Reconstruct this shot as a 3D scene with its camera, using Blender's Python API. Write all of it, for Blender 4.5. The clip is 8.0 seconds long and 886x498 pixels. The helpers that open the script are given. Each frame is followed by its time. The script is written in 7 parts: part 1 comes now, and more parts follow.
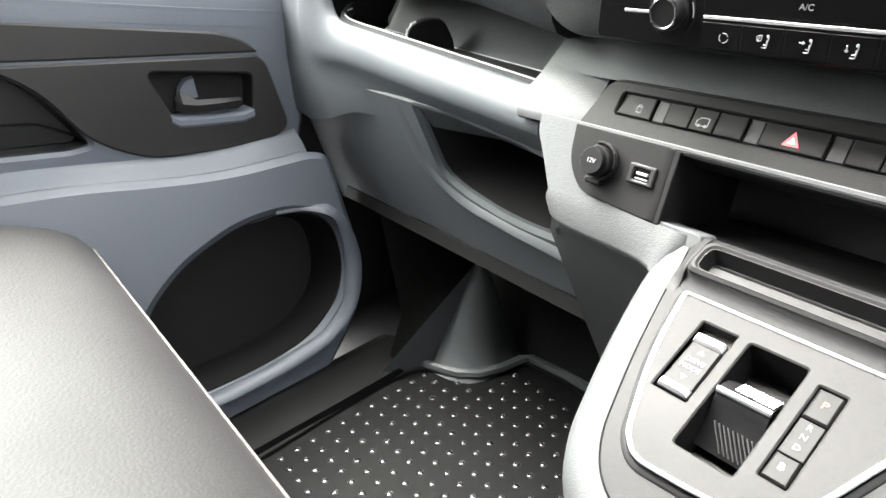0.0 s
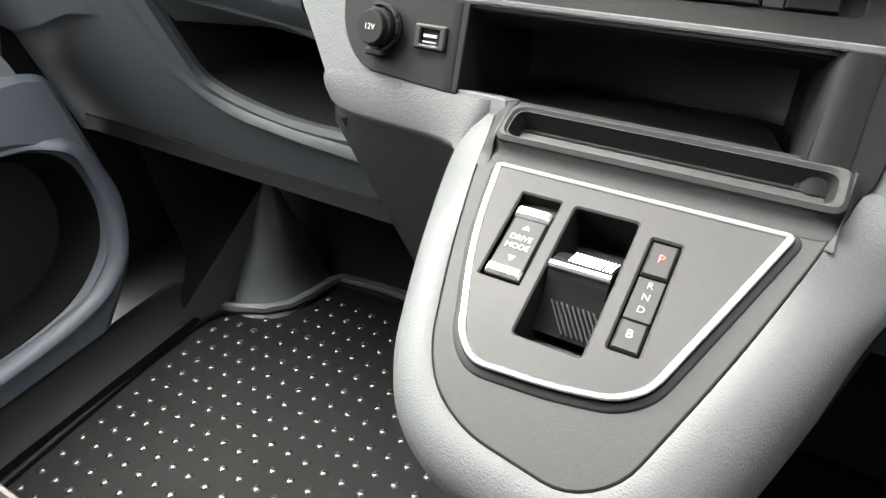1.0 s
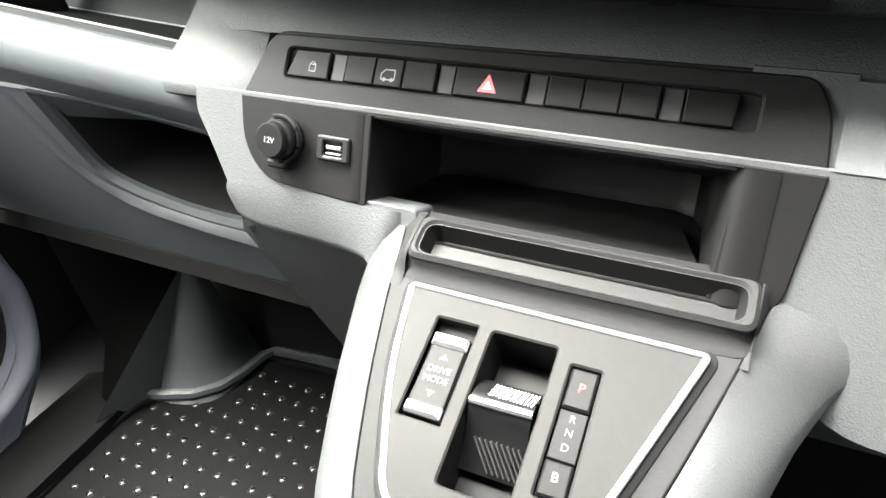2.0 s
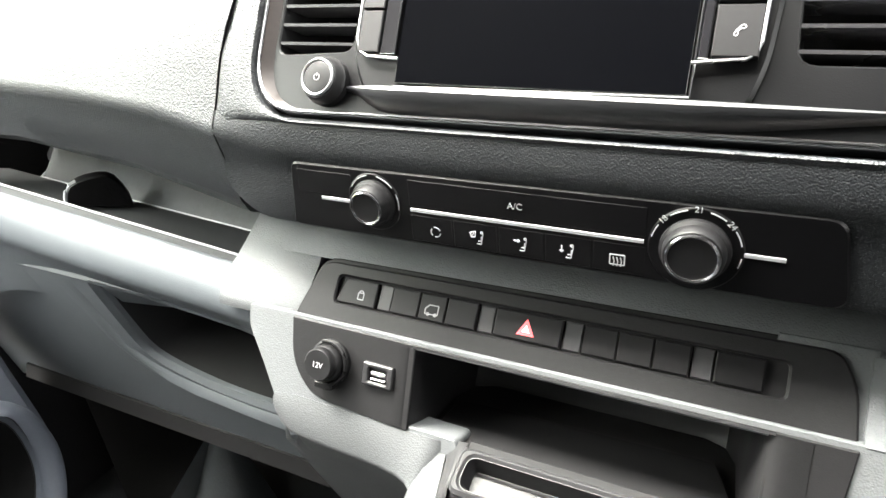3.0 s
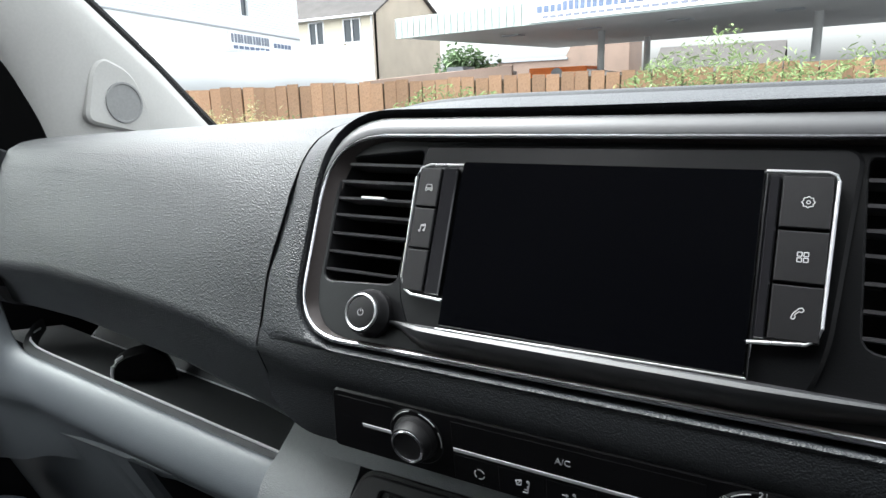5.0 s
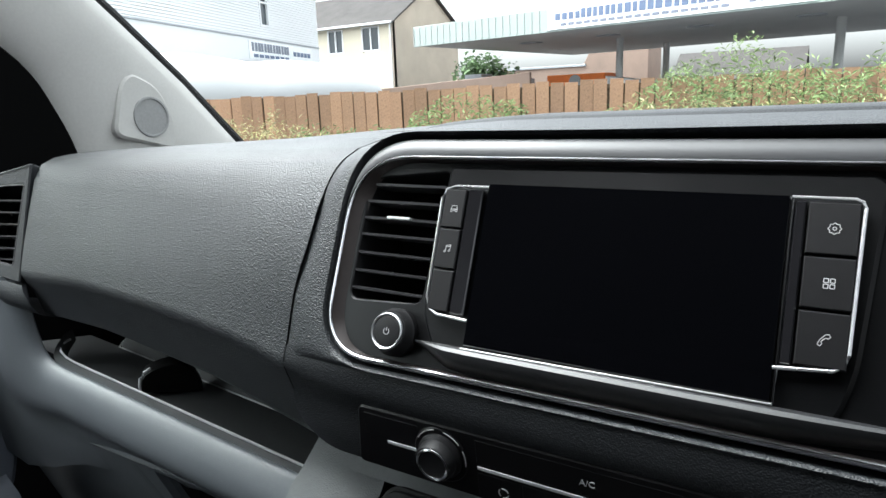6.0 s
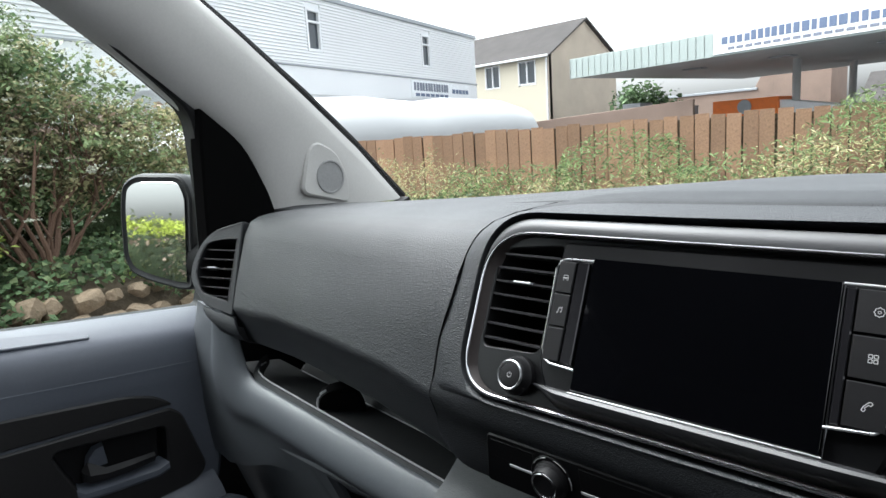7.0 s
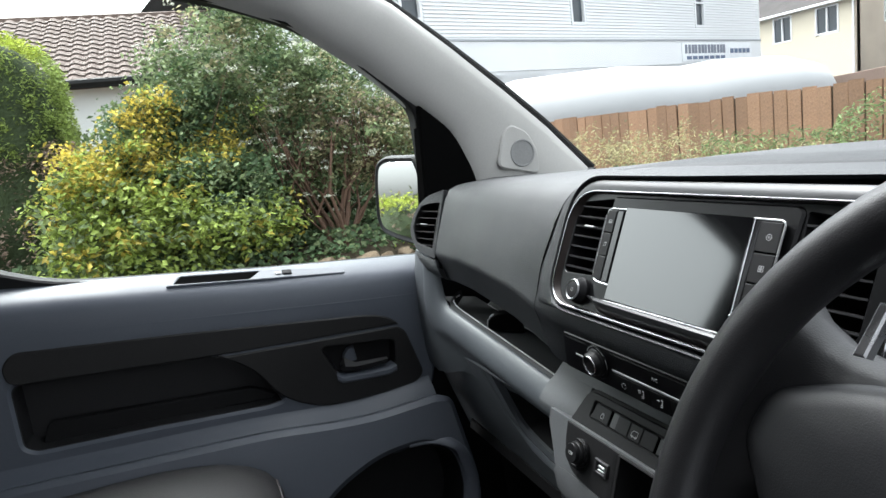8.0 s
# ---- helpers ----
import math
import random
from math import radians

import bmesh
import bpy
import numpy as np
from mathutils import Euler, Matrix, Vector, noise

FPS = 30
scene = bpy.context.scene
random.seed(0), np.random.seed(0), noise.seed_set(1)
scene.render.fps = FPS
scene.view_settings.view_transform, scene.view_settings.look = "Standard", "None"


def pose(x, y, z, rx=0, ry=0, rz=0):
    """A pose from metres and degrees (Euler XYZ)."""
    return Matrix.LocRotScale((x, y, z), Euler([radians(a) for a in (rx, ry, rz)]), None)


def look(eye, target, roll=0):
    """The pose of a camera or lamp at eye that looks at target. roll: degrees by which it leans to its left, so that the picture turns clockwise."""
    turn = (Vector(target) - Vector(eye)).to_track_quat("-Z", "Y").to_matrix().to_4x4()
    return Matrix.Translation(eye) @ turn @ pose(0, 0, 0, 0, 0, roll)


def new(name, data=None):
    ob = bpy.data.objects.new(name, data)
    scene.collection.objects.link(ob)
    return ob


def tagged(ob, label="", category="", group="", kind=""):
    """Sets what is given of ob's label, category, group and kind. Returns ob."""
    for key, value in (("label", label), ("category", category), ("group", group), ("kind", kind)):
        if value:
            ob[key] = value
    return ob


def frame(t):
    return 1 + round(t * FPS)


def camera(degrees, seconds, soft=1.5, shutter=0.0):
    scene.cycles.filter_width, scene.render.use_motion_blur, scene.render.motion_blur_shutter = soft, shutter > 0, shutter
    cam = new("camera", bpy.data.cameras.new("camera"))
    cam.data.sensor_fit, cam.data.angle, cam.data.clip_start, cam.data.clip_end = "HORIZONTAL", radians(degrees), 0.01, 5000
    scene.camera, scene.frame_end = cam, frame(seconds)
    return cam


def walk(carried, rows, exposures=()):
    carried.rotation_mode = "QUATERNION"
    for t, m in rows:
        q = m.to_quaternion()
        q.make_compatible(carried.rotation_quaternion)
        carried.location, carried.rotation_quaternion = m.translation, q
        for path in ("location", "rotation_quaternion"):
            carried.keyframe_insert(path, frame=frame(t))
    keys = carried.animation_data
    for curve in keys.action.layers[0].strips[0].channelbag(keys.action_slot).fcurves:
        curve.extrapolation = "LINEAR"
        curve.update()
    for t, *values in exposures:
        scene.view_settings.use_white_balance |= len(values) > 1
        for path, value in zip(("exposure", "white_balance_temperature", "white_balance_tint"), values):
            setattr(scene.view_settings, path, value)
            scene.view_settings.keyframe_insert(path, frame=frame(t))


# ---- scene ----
cam = camera(68.8, 8.0)
PATH = [
    (0, (0.196, 0.267, 0.653), (-1.197, 1.421, -0.2), 0.4),
    (0.5, (0.161, 0.291, 0.606), (-0.863, 1.666, -0.425), -0.2),
    (1, (0.15, 0.33, 0.591), (-0.719, 1.789, -0.467), 0.4),
    (1.2, (0.143, 0.354, 0.591), (-0.64, 1.851, -0.48), 0.5),
    (2.3, (0.144, 0.387, 0.674), (-0.589, 1.984, -0.282), -0.7),
    (2.5, (0.14, 0.389, 0.694), (-0.636, 2.006, -0.19), -1.3),
    (3, (0.124, 0.393, 0.736), (-0.713, 2.061, 0.015), -1.0),
    (3.5, (0.091, 0.409, 0.777), (-0.784, 2.115, 0.207), -1.0),
    (4, (0.093, 0.417, 0.816), (-0.859, 2.099, 0.3), -2.5),
    (4.5, (0.107, 0.426, 0.826), (-0.858, 2.108, 0.338), -2.2),
    (6, (0.104, 0.42, 0.841), (-0.918, 2.08, 0.394), -2.1),
    (6.5, (0.109, 0.403, 0.855), (-1.006, 2.011, 0.441), -2.7),
    (7, (0.188, 0.35, 0.889), (-1.212, 1.739, 0.558), -3.7),
    (7.5, (0.338, 0.313, 0.882), (-1.37, 1.304, 0.569), -5.1),
    (8, (0.515, 0.337, 0.888), (-1.325, 1.046, 0.555), -7.0),
]
EXPOSURES = [(0.0, 3.25, 6750, 10), (1.2, 2.7, 6750, 10), (2.5, 3.48, 6850, 8), (3.5, 3.2, 6850, 10), (4.0, 2.45, 6750, 10), (4.5, 1.72, 6400, 10), (6.0, 1.0, 6150, 8), (6.5, 0.85, 6150, 8), (7.0, 0.70, 6150, 10), (8.0, 0.85, 6200, 10)]
walk(cam, [(t, look(eye, target, roll)) for t, eye, target, roll in PATH], EXPOSURES)

# ---- daylight: a bright overcast sky and a wide, weak sun ----
world = bpy.data.worlds.new("overcast_sky")
scene.world = world
world.use_nodes = True
_wn, _wl = world.node_tree.nodes, world.node_tree.links
_sky = _wn.new("ShaderNodeTexSky")
_sky.sky_type, _sky.sun_disc = "NISHITA", False
_sky.sun_elevation, _sky.sun_rotation = radians(60), radians(-103)
_sky.air_density, _sky.dust_density, _sky.ozone_density = 1.0, 6.0, 0.6
_hsv = _wn.new("ShaderNodeHueSaturation")
_hsv.inputs["Saturation"].default_value, _hsv.inputs["Value"].default_value = 0.12, 2.8
_wl.new(_sky.outputs[0], _hsv.inputs["Color"])
_wl.new(_hsv.outputs[0], _wn["Background"].inputs["Color"])
_wn["Background"].inputs["Strength"].default_value = 0.15
sun = new("sun", bpy.data.lights.new("sun", "SUN"))
sun.data.energy, sun.data.angle, sun.data.color = 1.0, radians(75), (1.0, 0.97, 0.93)
sun.matrix_world = look((-4.4, -0.5, 8.0), (0, 0.5, 0.4))


# ---- materials ----
def mat(name, color, rough=0.5, metal=0.0, grain=None, vary=0.12, scale=6.0, spec=0.5, coat=0.0, wear=0.06):
    """Principled surface: colour with soft large and fine variation, roughness variation, and a cell or noise relief (kind, scale, depth)."""
    m = bpy.data.materials.new(name)
    m.use_nodes = True
    n, l = m.node_tree.nodes, m.node_tree.links
    b = n["Principled BSDF"]
    co = n.new("ShaderNodeTexCoord")
    big = n.new("ShaderNodeTexNoise")
    big.inputs["Scale"].default_value, big.inputs["Detail"].default_value = scale, 6.0
    l.new(co.outputs["Object"], big.inputs["Vector"])
    fine = n.new("ShaderNodeTexNoise")
    fine.inputs["Scale"].default_value, fine.inputs["Detail"].default_value = scale * 40, 3.0
    l.new(co.outputs["Object"], fine.inputs["Vector"])
    add = n.new("ShaderNodeMath")
    add.operation = "ADD"
    l.new(big.outputs[0], add.inputs[0])
    l.new(fine.outputs[0], add.inputs[1])
    ramp = n.new("ShaderNodeMapRange")
    ramp.inputs[1].default_value, ramp.inputs[2].default_value = 0.6, 1.4
    ramp.inputs[3].default_value, ramp.inputs[4].default_value = 1 - vary, 1 + vary
    l.new(add.outputs[0], ramp.inputs[0])
    mul = n.new("ShaderNodeVectorMath")
    mul.operation = "SCALE"
    mul.inputs[0].default_value = color
    l.new(ramp.outputs[0], mul.inputs["Scale"])
    l.new(mul.outputs[0], b.inputs["Base Color"])
    rr_ = n.new("ShaderNodeMapRange")
    rr_.inputs[1].default_value, rr_.inputs[2].default_value = 0.3, 0.7
    rr_.inputs[3].default_value, rr_.inputs[4].default_value = max(rough - wear, 0.02), rough + wear
    l.new(big.outputs[0], rr_.inputs[0])
    l.new(rr_.outputs[0], b.inputs["Roughness"])
    b.inputs["Metallic"].default_value = metal
    b.inputs["Specular IOR Level"].default_value = spec
    b.inputs["Coat Weight"].default_value = coat
    if grain:
        kind, gs, depth = grain
        bump = n.new("ShaderNodeBump")
        bump.inputs["Strength"].default_value, bump.inputs["Distance"].default_value = 1.0, depth
        if kind == "cells":
            v = n.new("ShaderNodeTexVoronoi")
            v.feature = "SMOOTH_F1"
            v.inputs["Scale"].default_value = gs
            warp = n.new("ShaderNodeTexNoise")
            warp.inputs["Scale"].default_value = gs * 0.5
            mixv = n.new("ShaderNodeVectorMath")
            mixv.operation = "MULTIPLY_ADD"
            mixv.inputs[1].default_value = (0.5 / gs,) * 3
            l.new(co.outputs["Object"], warp.inputs["Vector"])
            l.new(warp.outputs["Color"], mixv.inputs[0])
            l.new(co.outputs["Object"], mixv.inputs[2])
            l.new(mixv.outputs[0], v.inputs["Vector"])
            l.new(v.outputs["Distance"], bump.inputs["Height"])
        else:
            v = n.new("ShaderNodeTexNoise")
            v.inputs["Scale"].default_value, v.inputs["Detail"].default_value = gs, 4.0
            l.new(co.outputs["Object"], v.inputs["Vector"])
            l.new(v.outputs[0], bump.inputs["Height"])
        l.new(bump.outputs[0], b.inputs["Normal"])
    return m


def glow(name, color, strength):
    m = mat(name, color, 0.4)
    b = m.node_tree.nodes["Principled BSDF"]
    b.inputs["Emission Color"].default_value = (*color, 1)
    b.inputs["Emission Strength"].default_value = strength
    return m


def glass(name, color=(1, 1, 1), rough=0.0):
    m = bpy.data.materials.new(name)
    m.use_nodes = True
    n, l = m.node_tree.nodes, m.node_tree.links
    out = n["Material Output"]
    n.remove(n["Principled BSDF"])
    tr, gl, mx, fr, pw = n.new("ShaderNodeBsdfTransparent"), n.new("ShaderNodeBsdfGlossy"), n.new("ShaderNodeMixShader"), n.new("ShaderNodeLayerWeight"), n.new("ShaderNodeMath")
    tr.inputs[0].default_value = (*color, 1)
    gl.inputs["Roughness"].default_value = rough
    fr.inputs[0].default_value = 0.5
    pw.operation = "POWER"
    pw.inputs[1].default_value = 5.0
    l.new(fr.outputs["Facing"], pw.inputs[0])
    l.new(pw.outputs[0], mx.inputs[0])
    l.new(tr.outputs[0], mx.inputs[1])
    l.new(gl.outputs[0], mx.inputs[2])
    l.new(mx.outputs[0], out.inputs[0])
    return m


PAD = mat("grained_black_plastic", (0.0140, 0.0162, 0.0184), 0.44, grain=("cells", 980, 0.00075), spec=0.5)
COWL = mat("grained_black_cowl", (0.0115, 0.0130, 0.0147), 0.48, grain=("cells", 1050, 0.00055), spec=0.30)
GREY = mat("grey_moulded_plastic", (0.080, 0.090, 0.098), 0.45, grain=("noise", 900, 0.00018), vary=0.07)
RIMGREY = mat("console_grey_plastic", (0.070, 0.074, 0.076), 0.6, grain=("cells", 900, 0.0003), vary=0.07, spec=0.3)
GREYGRAIN = mat("grey_grained_plastic", (0.100, 0.106, 0.109), 0.58, grain=("cells", 900, 0.0003), vary=0.07, spec=0.35)
DOORGREY = mat("door_grey_plastic", (0.090, 0.101, 0.122), 0.45, grain=("noise", 800, 0.0002), vary=0.06)
DOORBLACK = mat("door_black_plastic", (0.018, 0.0175, 0.0175), 0.52, grain=("noise", 900, 0.0002), spec=0.35)
CUBBY = mat("black_cubby_plastic", (0.011, 0.011, 0.0115), 0.42, grain=("noise", 1100, 0.00015), spec=0.3)
DARK = mat("dark_satin_plastic", (0.019, 0.019, 0.020), 0.46, grain=("noise", 1100, 0.00015), spec=0.32)
FASCIAM = mat("dark_fascia_plastic", (0.0125, 0.0125, 0.0130), 0.52, grain=("noise", 1100, 0.00015), spec=0.2)
CONFRAME = mat("console_frame_plastic", (0.027, 0.027, 0.028), 0.56, grain=("noise", 1200, 0.00015), spec=0.18)
DIVIDER = mat("satin_grey_divider", (0.040, 0.040, 0.041), 0.38, spec=0.4)
PANELM = mat("satin_black_panel", (0.0026, 0.0028, 0.0031), 0.32, grain=("noise", 1300, 0.00008), spec=0.28)
CONPLATE = mat("anthracite_plate", (0.0245, 0.0242, 0.0245), 0.56, grain=("noise", 1500, 0.00008), spec=0.23)
MATBLACK = mat("matt_black_plastic", (0.008, 0.008, 0.0085), 0.65, spec=0.25)
# sheenless black; paints in the shade of the sill slot and footwell sheet
VOID = mat("dead_black", (0.004, 0.004, 0.004), 1.0, spec=0.0)
GLOSS = mat("gloss_black_panel", (0.008, 0.008, 0.009), 0.16, wear=0.05)
BUTTON = mat("button_black", (0.0065, 0.0065, 0.0070), 0.48, spec=0.22)
HVACM = mat("hvac_black", (0.0030, 0.0030, 0.0034), 0.30, spec=0.18)
GLASSBLACK = mat("screen_glass", (0.0010, 0.0011, 0.0015), 0.07, wear=0.02, spec=1.0, coat=0.12)
CHROME = mat("bright_chrome", (0.52, 0.52, 0.54), 0.18, 1.0, vary=0.03)
SATIN = mat("satin_silver", (0.62, 0.63, 0.64), 0.3, 0.9, vary=0.04)
SILVERLINE = mat("silver_print", (0.42, 0.43, 0.44), 0.4, 0.4)
WHITEINK = mat("white_print", (0.36, 0.365, 0.365), 0.5)
GREYPRINT = mat("dim_grey_print", (0.13, 0.13, 0.13), 0.5)
REDLAMP = glow("hazard_lamp_edge", (0.85, 0.10, 0.11), 0.30)
PALERED = glow("hazard_lamp_centre", (0.95, 0.42, 0.42), 0.32)
REDGLOW = glow("red_lamp", (0.85, 0.03, 0.02), 0.35)
PILLAR = mat("pillar_grey_trim", (0.51, 0.50, 0.475), 0.75, grain=("noise", 700, 0.0002), vary=0.06)
HEADLINER = mat("headliner_cloth", (0.07, 0.07, 0.068), 0.9, grain=("noise", 500, 0.0004))
RUBBER = mat("rubber_black", (0.0055, 0.0055, 0.0058), 0.6, grain=("noise", 400, 0.0002), spec=0.08)
STUD = mat("rubber_stud", (0.02, 0.02, 0.021), 0.20, spec=0.7)
CARPET = mat("footwell_liner", (0.007, 0.0075, 0.008), 0.6, grain=("noise", 300, 0.0004), spec=0.15)
# pale grey that paints in the highlight along the shelf's edges
EDGE_SHINE = mat("edge_highlight_grey", (0.34, 0.35, 0.36), 0.4)
SHELFWALL = mat("shelf_wall_grey", (0.055, 0.058, 0.060), 0.55, grain=("noise", 900, 0.0002), spec=0.25)
SHELFG = mat("shelf_grey", (0.036, 0.038, 0.039), 0.6, grain=("noise", 900, 0.0002), spec=0.14)
BEZEL = mat("satin_black_bezel", (0.020, 0.021, 0.023), 0.40, grain=("noise", 1500, 0.00003), spec=0.55)
SLOPEM = mat("satin_bronze_slope", (0.040, 0.034, 0.032), 0.34, 0.5, grain=("noise", 1500, 0.00003))
LEDGEM = mat("satin_ledge", (0.016, 0.017, 0.018), 0.33, grain=("noise", 1500, 0.00003), spec=0.5)
GRILLE = mat("grey_grille", (0.30, 0.30, 0.295), 0.8, grain=("noise", 900, 0.0004))
SLAT = mat("vent_slat", (0.040, 0.040, 0.042), 0.28, spec=0.6)
LINER = mat("bulkhead_liner", (0.062, 0.069, 0.073), 0.42, grain=("noise", 300, 0.0003))
SEAT = mat("seat_grey_vinyl", (0.029, 0.0286, 0.029), 0.5, grain=("cells", 380, 0.0003), vary=0.12, spec=0.2)
SEATCLOTH = mat("seat_cloth", (0.11, 0.10, 0.10), 0.9, grain=("noise", 600, 0.0006))
WHEELM = mat("wheel_leather", (0.016, 0.016, 0.0172), 0.42, grain=("cells", 1300, 0.0001))
BOSSM = mat("airbag_cover_plastic", (0.0095, 0.0100, 0.0112), 0.5, grain=("noise", 1200, 0.00012), spec=0.35)
WINDSCREEN = glass("windscreen_glass", (0.93, 0.96, 0.94))
MIRROR = mat("mirror_glass", (0.85, 0.86, 0.86), 0.02, 1.0, vary=0.0, wear=0.0)


# ---- builders ----
def thing(name, label, category, at=(0, 0, 0), group="", kind=""):
    ob = new(name)
    ob.location = at
    ob.empty_display_size = 0.05
    return tagged(ob, label, category, group, kind)


def part(name, bm, material, parent=None, label="", sharp=38):
    """Link a bmesh as one mesh object under a thing (an Empty) or under a part."""
    bmesh.ops.remove_doubles(bm, verts=bm.verts, dist=0.00002)
    bmesh.ops.recalc_face_normals(bm, faces=bm.faces)
    me = bpy.data.meshes.new(name)
    bm.to_mesh(me)
    bm.free()
    me.materials.append(material)
    for p in me.polygons:
        p.use_smooth = True
    me.set_sharp_from_angle(angle=radians(sharp))
    ob = new(name, me)
    if parent is not None:
        ob.parent = parent
        if parent.type == "EMPTY":
            ob.matrix_parent_inverse = Matrix.Translation(-parent.location)
    if label:
        ob["label"] = label
    return ob


class Plane:
    """A drawing plane: a to the right, b up the surface, c out of it."""

    def __init__(self, origin, a, b):
        self.o, self.a = Vector(origin), Vector(a).normalized()
        b = Vector(b)
        self.b = (b - self.a * b.dot(self.a)).normalized()
        self.c = self.a.cross(self.b).normalized()

    def __call__(self, a, b, c=0.0):
        return self.o + self.a * a + self.b * b + self.c * c


def area2(pts):
    return sum(p[0] * q[1] - q[0] * p[1] for p, q in zip(pts, pts[1:] + pts[:1]))


def ccw(pts):
    pts = [tuple(p) for p in pts]
    return pts if area2(pts) > 0 else pts[::-1]


def rounded(pts, r, n=5):
    """A polygon with its corners rounded; r is one radius or one for each corner."""
    pts = [Vector(p) for p in pts]
    rs = r if isinstance(r, (list, tuple)) else [r] * len(pts)
    out = []
    for i, p in enumerate(pts):
        u, v = pts[i - 1] - p, pts[(i + 1) % len(pts)] - p
        d = min(rs[i], u.length * 0.48, v.length * 0.48)
        if d < 1e-5:
            out.append(tuple(p))
            continue
        s, e = p + u.normalized() * d, p + v.normalized() * d
        for k in range(n + 1):
            t = k / n
            out.append(tuple(s * (1 - t) ** 2 + p * 2 * t * (1 - t) + e * t * t))
    return out


def rect(a0, b0, a1, b1, r=0.0, n=4):
    q = [(a0, b0), (a1, b0), (a1, b1), (a0, b1)]
    return rounded(q, r, n) if r else q


def circle(a, b, r, n=28):
    return [(a + r * math.cos(2 * math.pi * k / n), b + r * math.sin(2 * math.pi * k / n)) for k in range(n)]


def offset(pts, d):
    """Move the outline of a counter-clockwise polygon outwards by d."""
    out, k = [], len(pts)
    for i in range(k):
        p, q, s = Vector(pts[i - 1]), Vector(pts[i]), Vector(pts[(i + 1) % k])
        e1, e2 = (q - p), (s - q)
        if e1.length < 1e-7 or e2.length < 1e-7:
            e1 = e2 = (s - p)
        n1, n2 = Vector((e1.y, -e1.x)).normalized(), Vector((e2.y, -e2.x)).normalized()
        m = n1 + n2
        m = m / max(m.length_squared, 0.25) * 2 if m.length > 1e-6 else n1
        out.append(tuple(q + m * d * (1 if m.length < 2.5 else 2.5 / m.length)))
    return out


def ring_faces(bm, r0, r1, closed=True):
    n = len(r0)
    for i in range(n if closed else n - 1):
        j = (i + 1) % n
        f = [r0[i], r0[j], r1[j], r1[i]]
        if len(set(f)) >= 3:
            try:
                bm.faces.new(f)
            except ValueError:
                pass


def fill(bm, loops):
    edges = []
    for lp in loops:
        for i in range(len(lp)):
            e = bm.edges.get((lp[i - 1], lp[i])) or bm.edges.new((lp[i - 1], lp[i]))
            edges.append(e)
    bmesh.ops.triangle_fill(bm, use_beauty=True, use_dissolve=False, edges=edges)


def plate(P, outer, holes=(), top=0.0, base=-0.01, bev=0.0015, bm=None, back=False):
    """A plate with bevelled rim and openings that go through it."""
    bm = bm or bmesh.new()
    outer = ccw(outer)
    o1 = [bm.verts.new(P(a, b, top)) for a, b in offset(outer, -bev)]
    o2 = [bm.verts.new(P(a, b, top - bev)) for a, b in outer]
    o3 = [bm.verts.new(P(a, b, base)) for a, b in outer]
    ring_faces(bm, o1, o2)
    ring_faces(bm, o2, o3)
    loops, lows = [o1], [o3]
    for h in holes:
        h = ccw(h)
        h1 = [bm.verts.new(P(a, b, top)) for a, b in offset(h, bev)]
        h2 = [bm.verts.new(P(a, b, top - bev)) for a, b in h]
        h3 = [bm.verts.new(P(a, b, base)) for a, b in h]
        ring_faces(bm, h1, h2)
        ring_faces(bm, h2, h3)
        loops.append(h1)
        lows.append(h3)
    fill(bm, loops)
    if back or not holes:
        fill(bm, lows)
    return bm


def recess(P, outline, top, depth, taper=0.0, bm=None):
    """A hollow tray: side walls and a bottom, open at the top."""
    bm = bm or bmesh.new()
    outline = ccw(outline)
    r0 = [bm.verts.new(P(a, b, top)) for a, b in offset(outline, 0.002)]
    r1 = [bm.verts.new(P(a, b, top)) for a, b in outline]
    r2 = [bm.verts.new(P(a, b, top - depth)) for a, b in offset(outline, -taper)]
    ring_faces(bm, r0, r1)
    ring_faces(bm, r1, r2)
    fill(bm, [r2])
    return bm


def loft(rings, closed=True, caps=True, bm=None):
    bm = bm or bmesh.new()
    vs = [[bm.verts.new(p) for p in r] for r in rings]
    for r0, r1 in zip(vs, vs[1:]):
        ring_faces(bm, r0, r1, closed)
    if caps and closed:
        for r in (vs[0], vs[-1]):
            try:
                bm.faces.new(r)
            except ValueError:
                pass
    return bm


def tube(path, r, closed=False, n=8, flat=1.0, up=None, bm=None):
    """A round or flattened bar along a path."""
    path = [Vector(p) for p in path]
    rings = []
    k = len(path)
    for i, p in enumerate(path):
        a = path[i - 1] if (i or closed) else p
        b = path[(i + 1) % k] if (i < k - 1 or closed) else p
        d = (b - a).normalized()
        u = Vector(up) if up else (Vector((0, 0, 1)) if abs(d.z) < 0.9 else Vector((0, 1, 0)))
        s = d.cross(u).normalized()
        v = s.cross(d).normalized()
        rings.append([p + s * r * math.cos(2 * math.pi * j / n) + v * r * flat * math.sin(2 * math.pi * j / n) for j in range(n)])
    if closed:
        rings.append(rings[0])
    return loft(rings, True, not closed, bm)


def lathe(P, a, b, profile, n=36, bm=None):
    """A turned body round (a, b): pairs of radius and height."""
    bm = bm or bmesh.new()
    rings = []
    for r, c in profile:
        rings.append([P(a + r * math.cos(2 * math.pi * k / n), b + r * math.sin(2 * math.pi * k / n), c) for k in range(n)])
    vs = [[bm.verts.new(p) for p in r] for r in rings]
    for r0, r1 in zip(vs, vs[1:]):
        ring_faces(bm, r0, r1)
    for r in (vs[0], vs[-1]):
        bm.faces.new(r)
    return bm


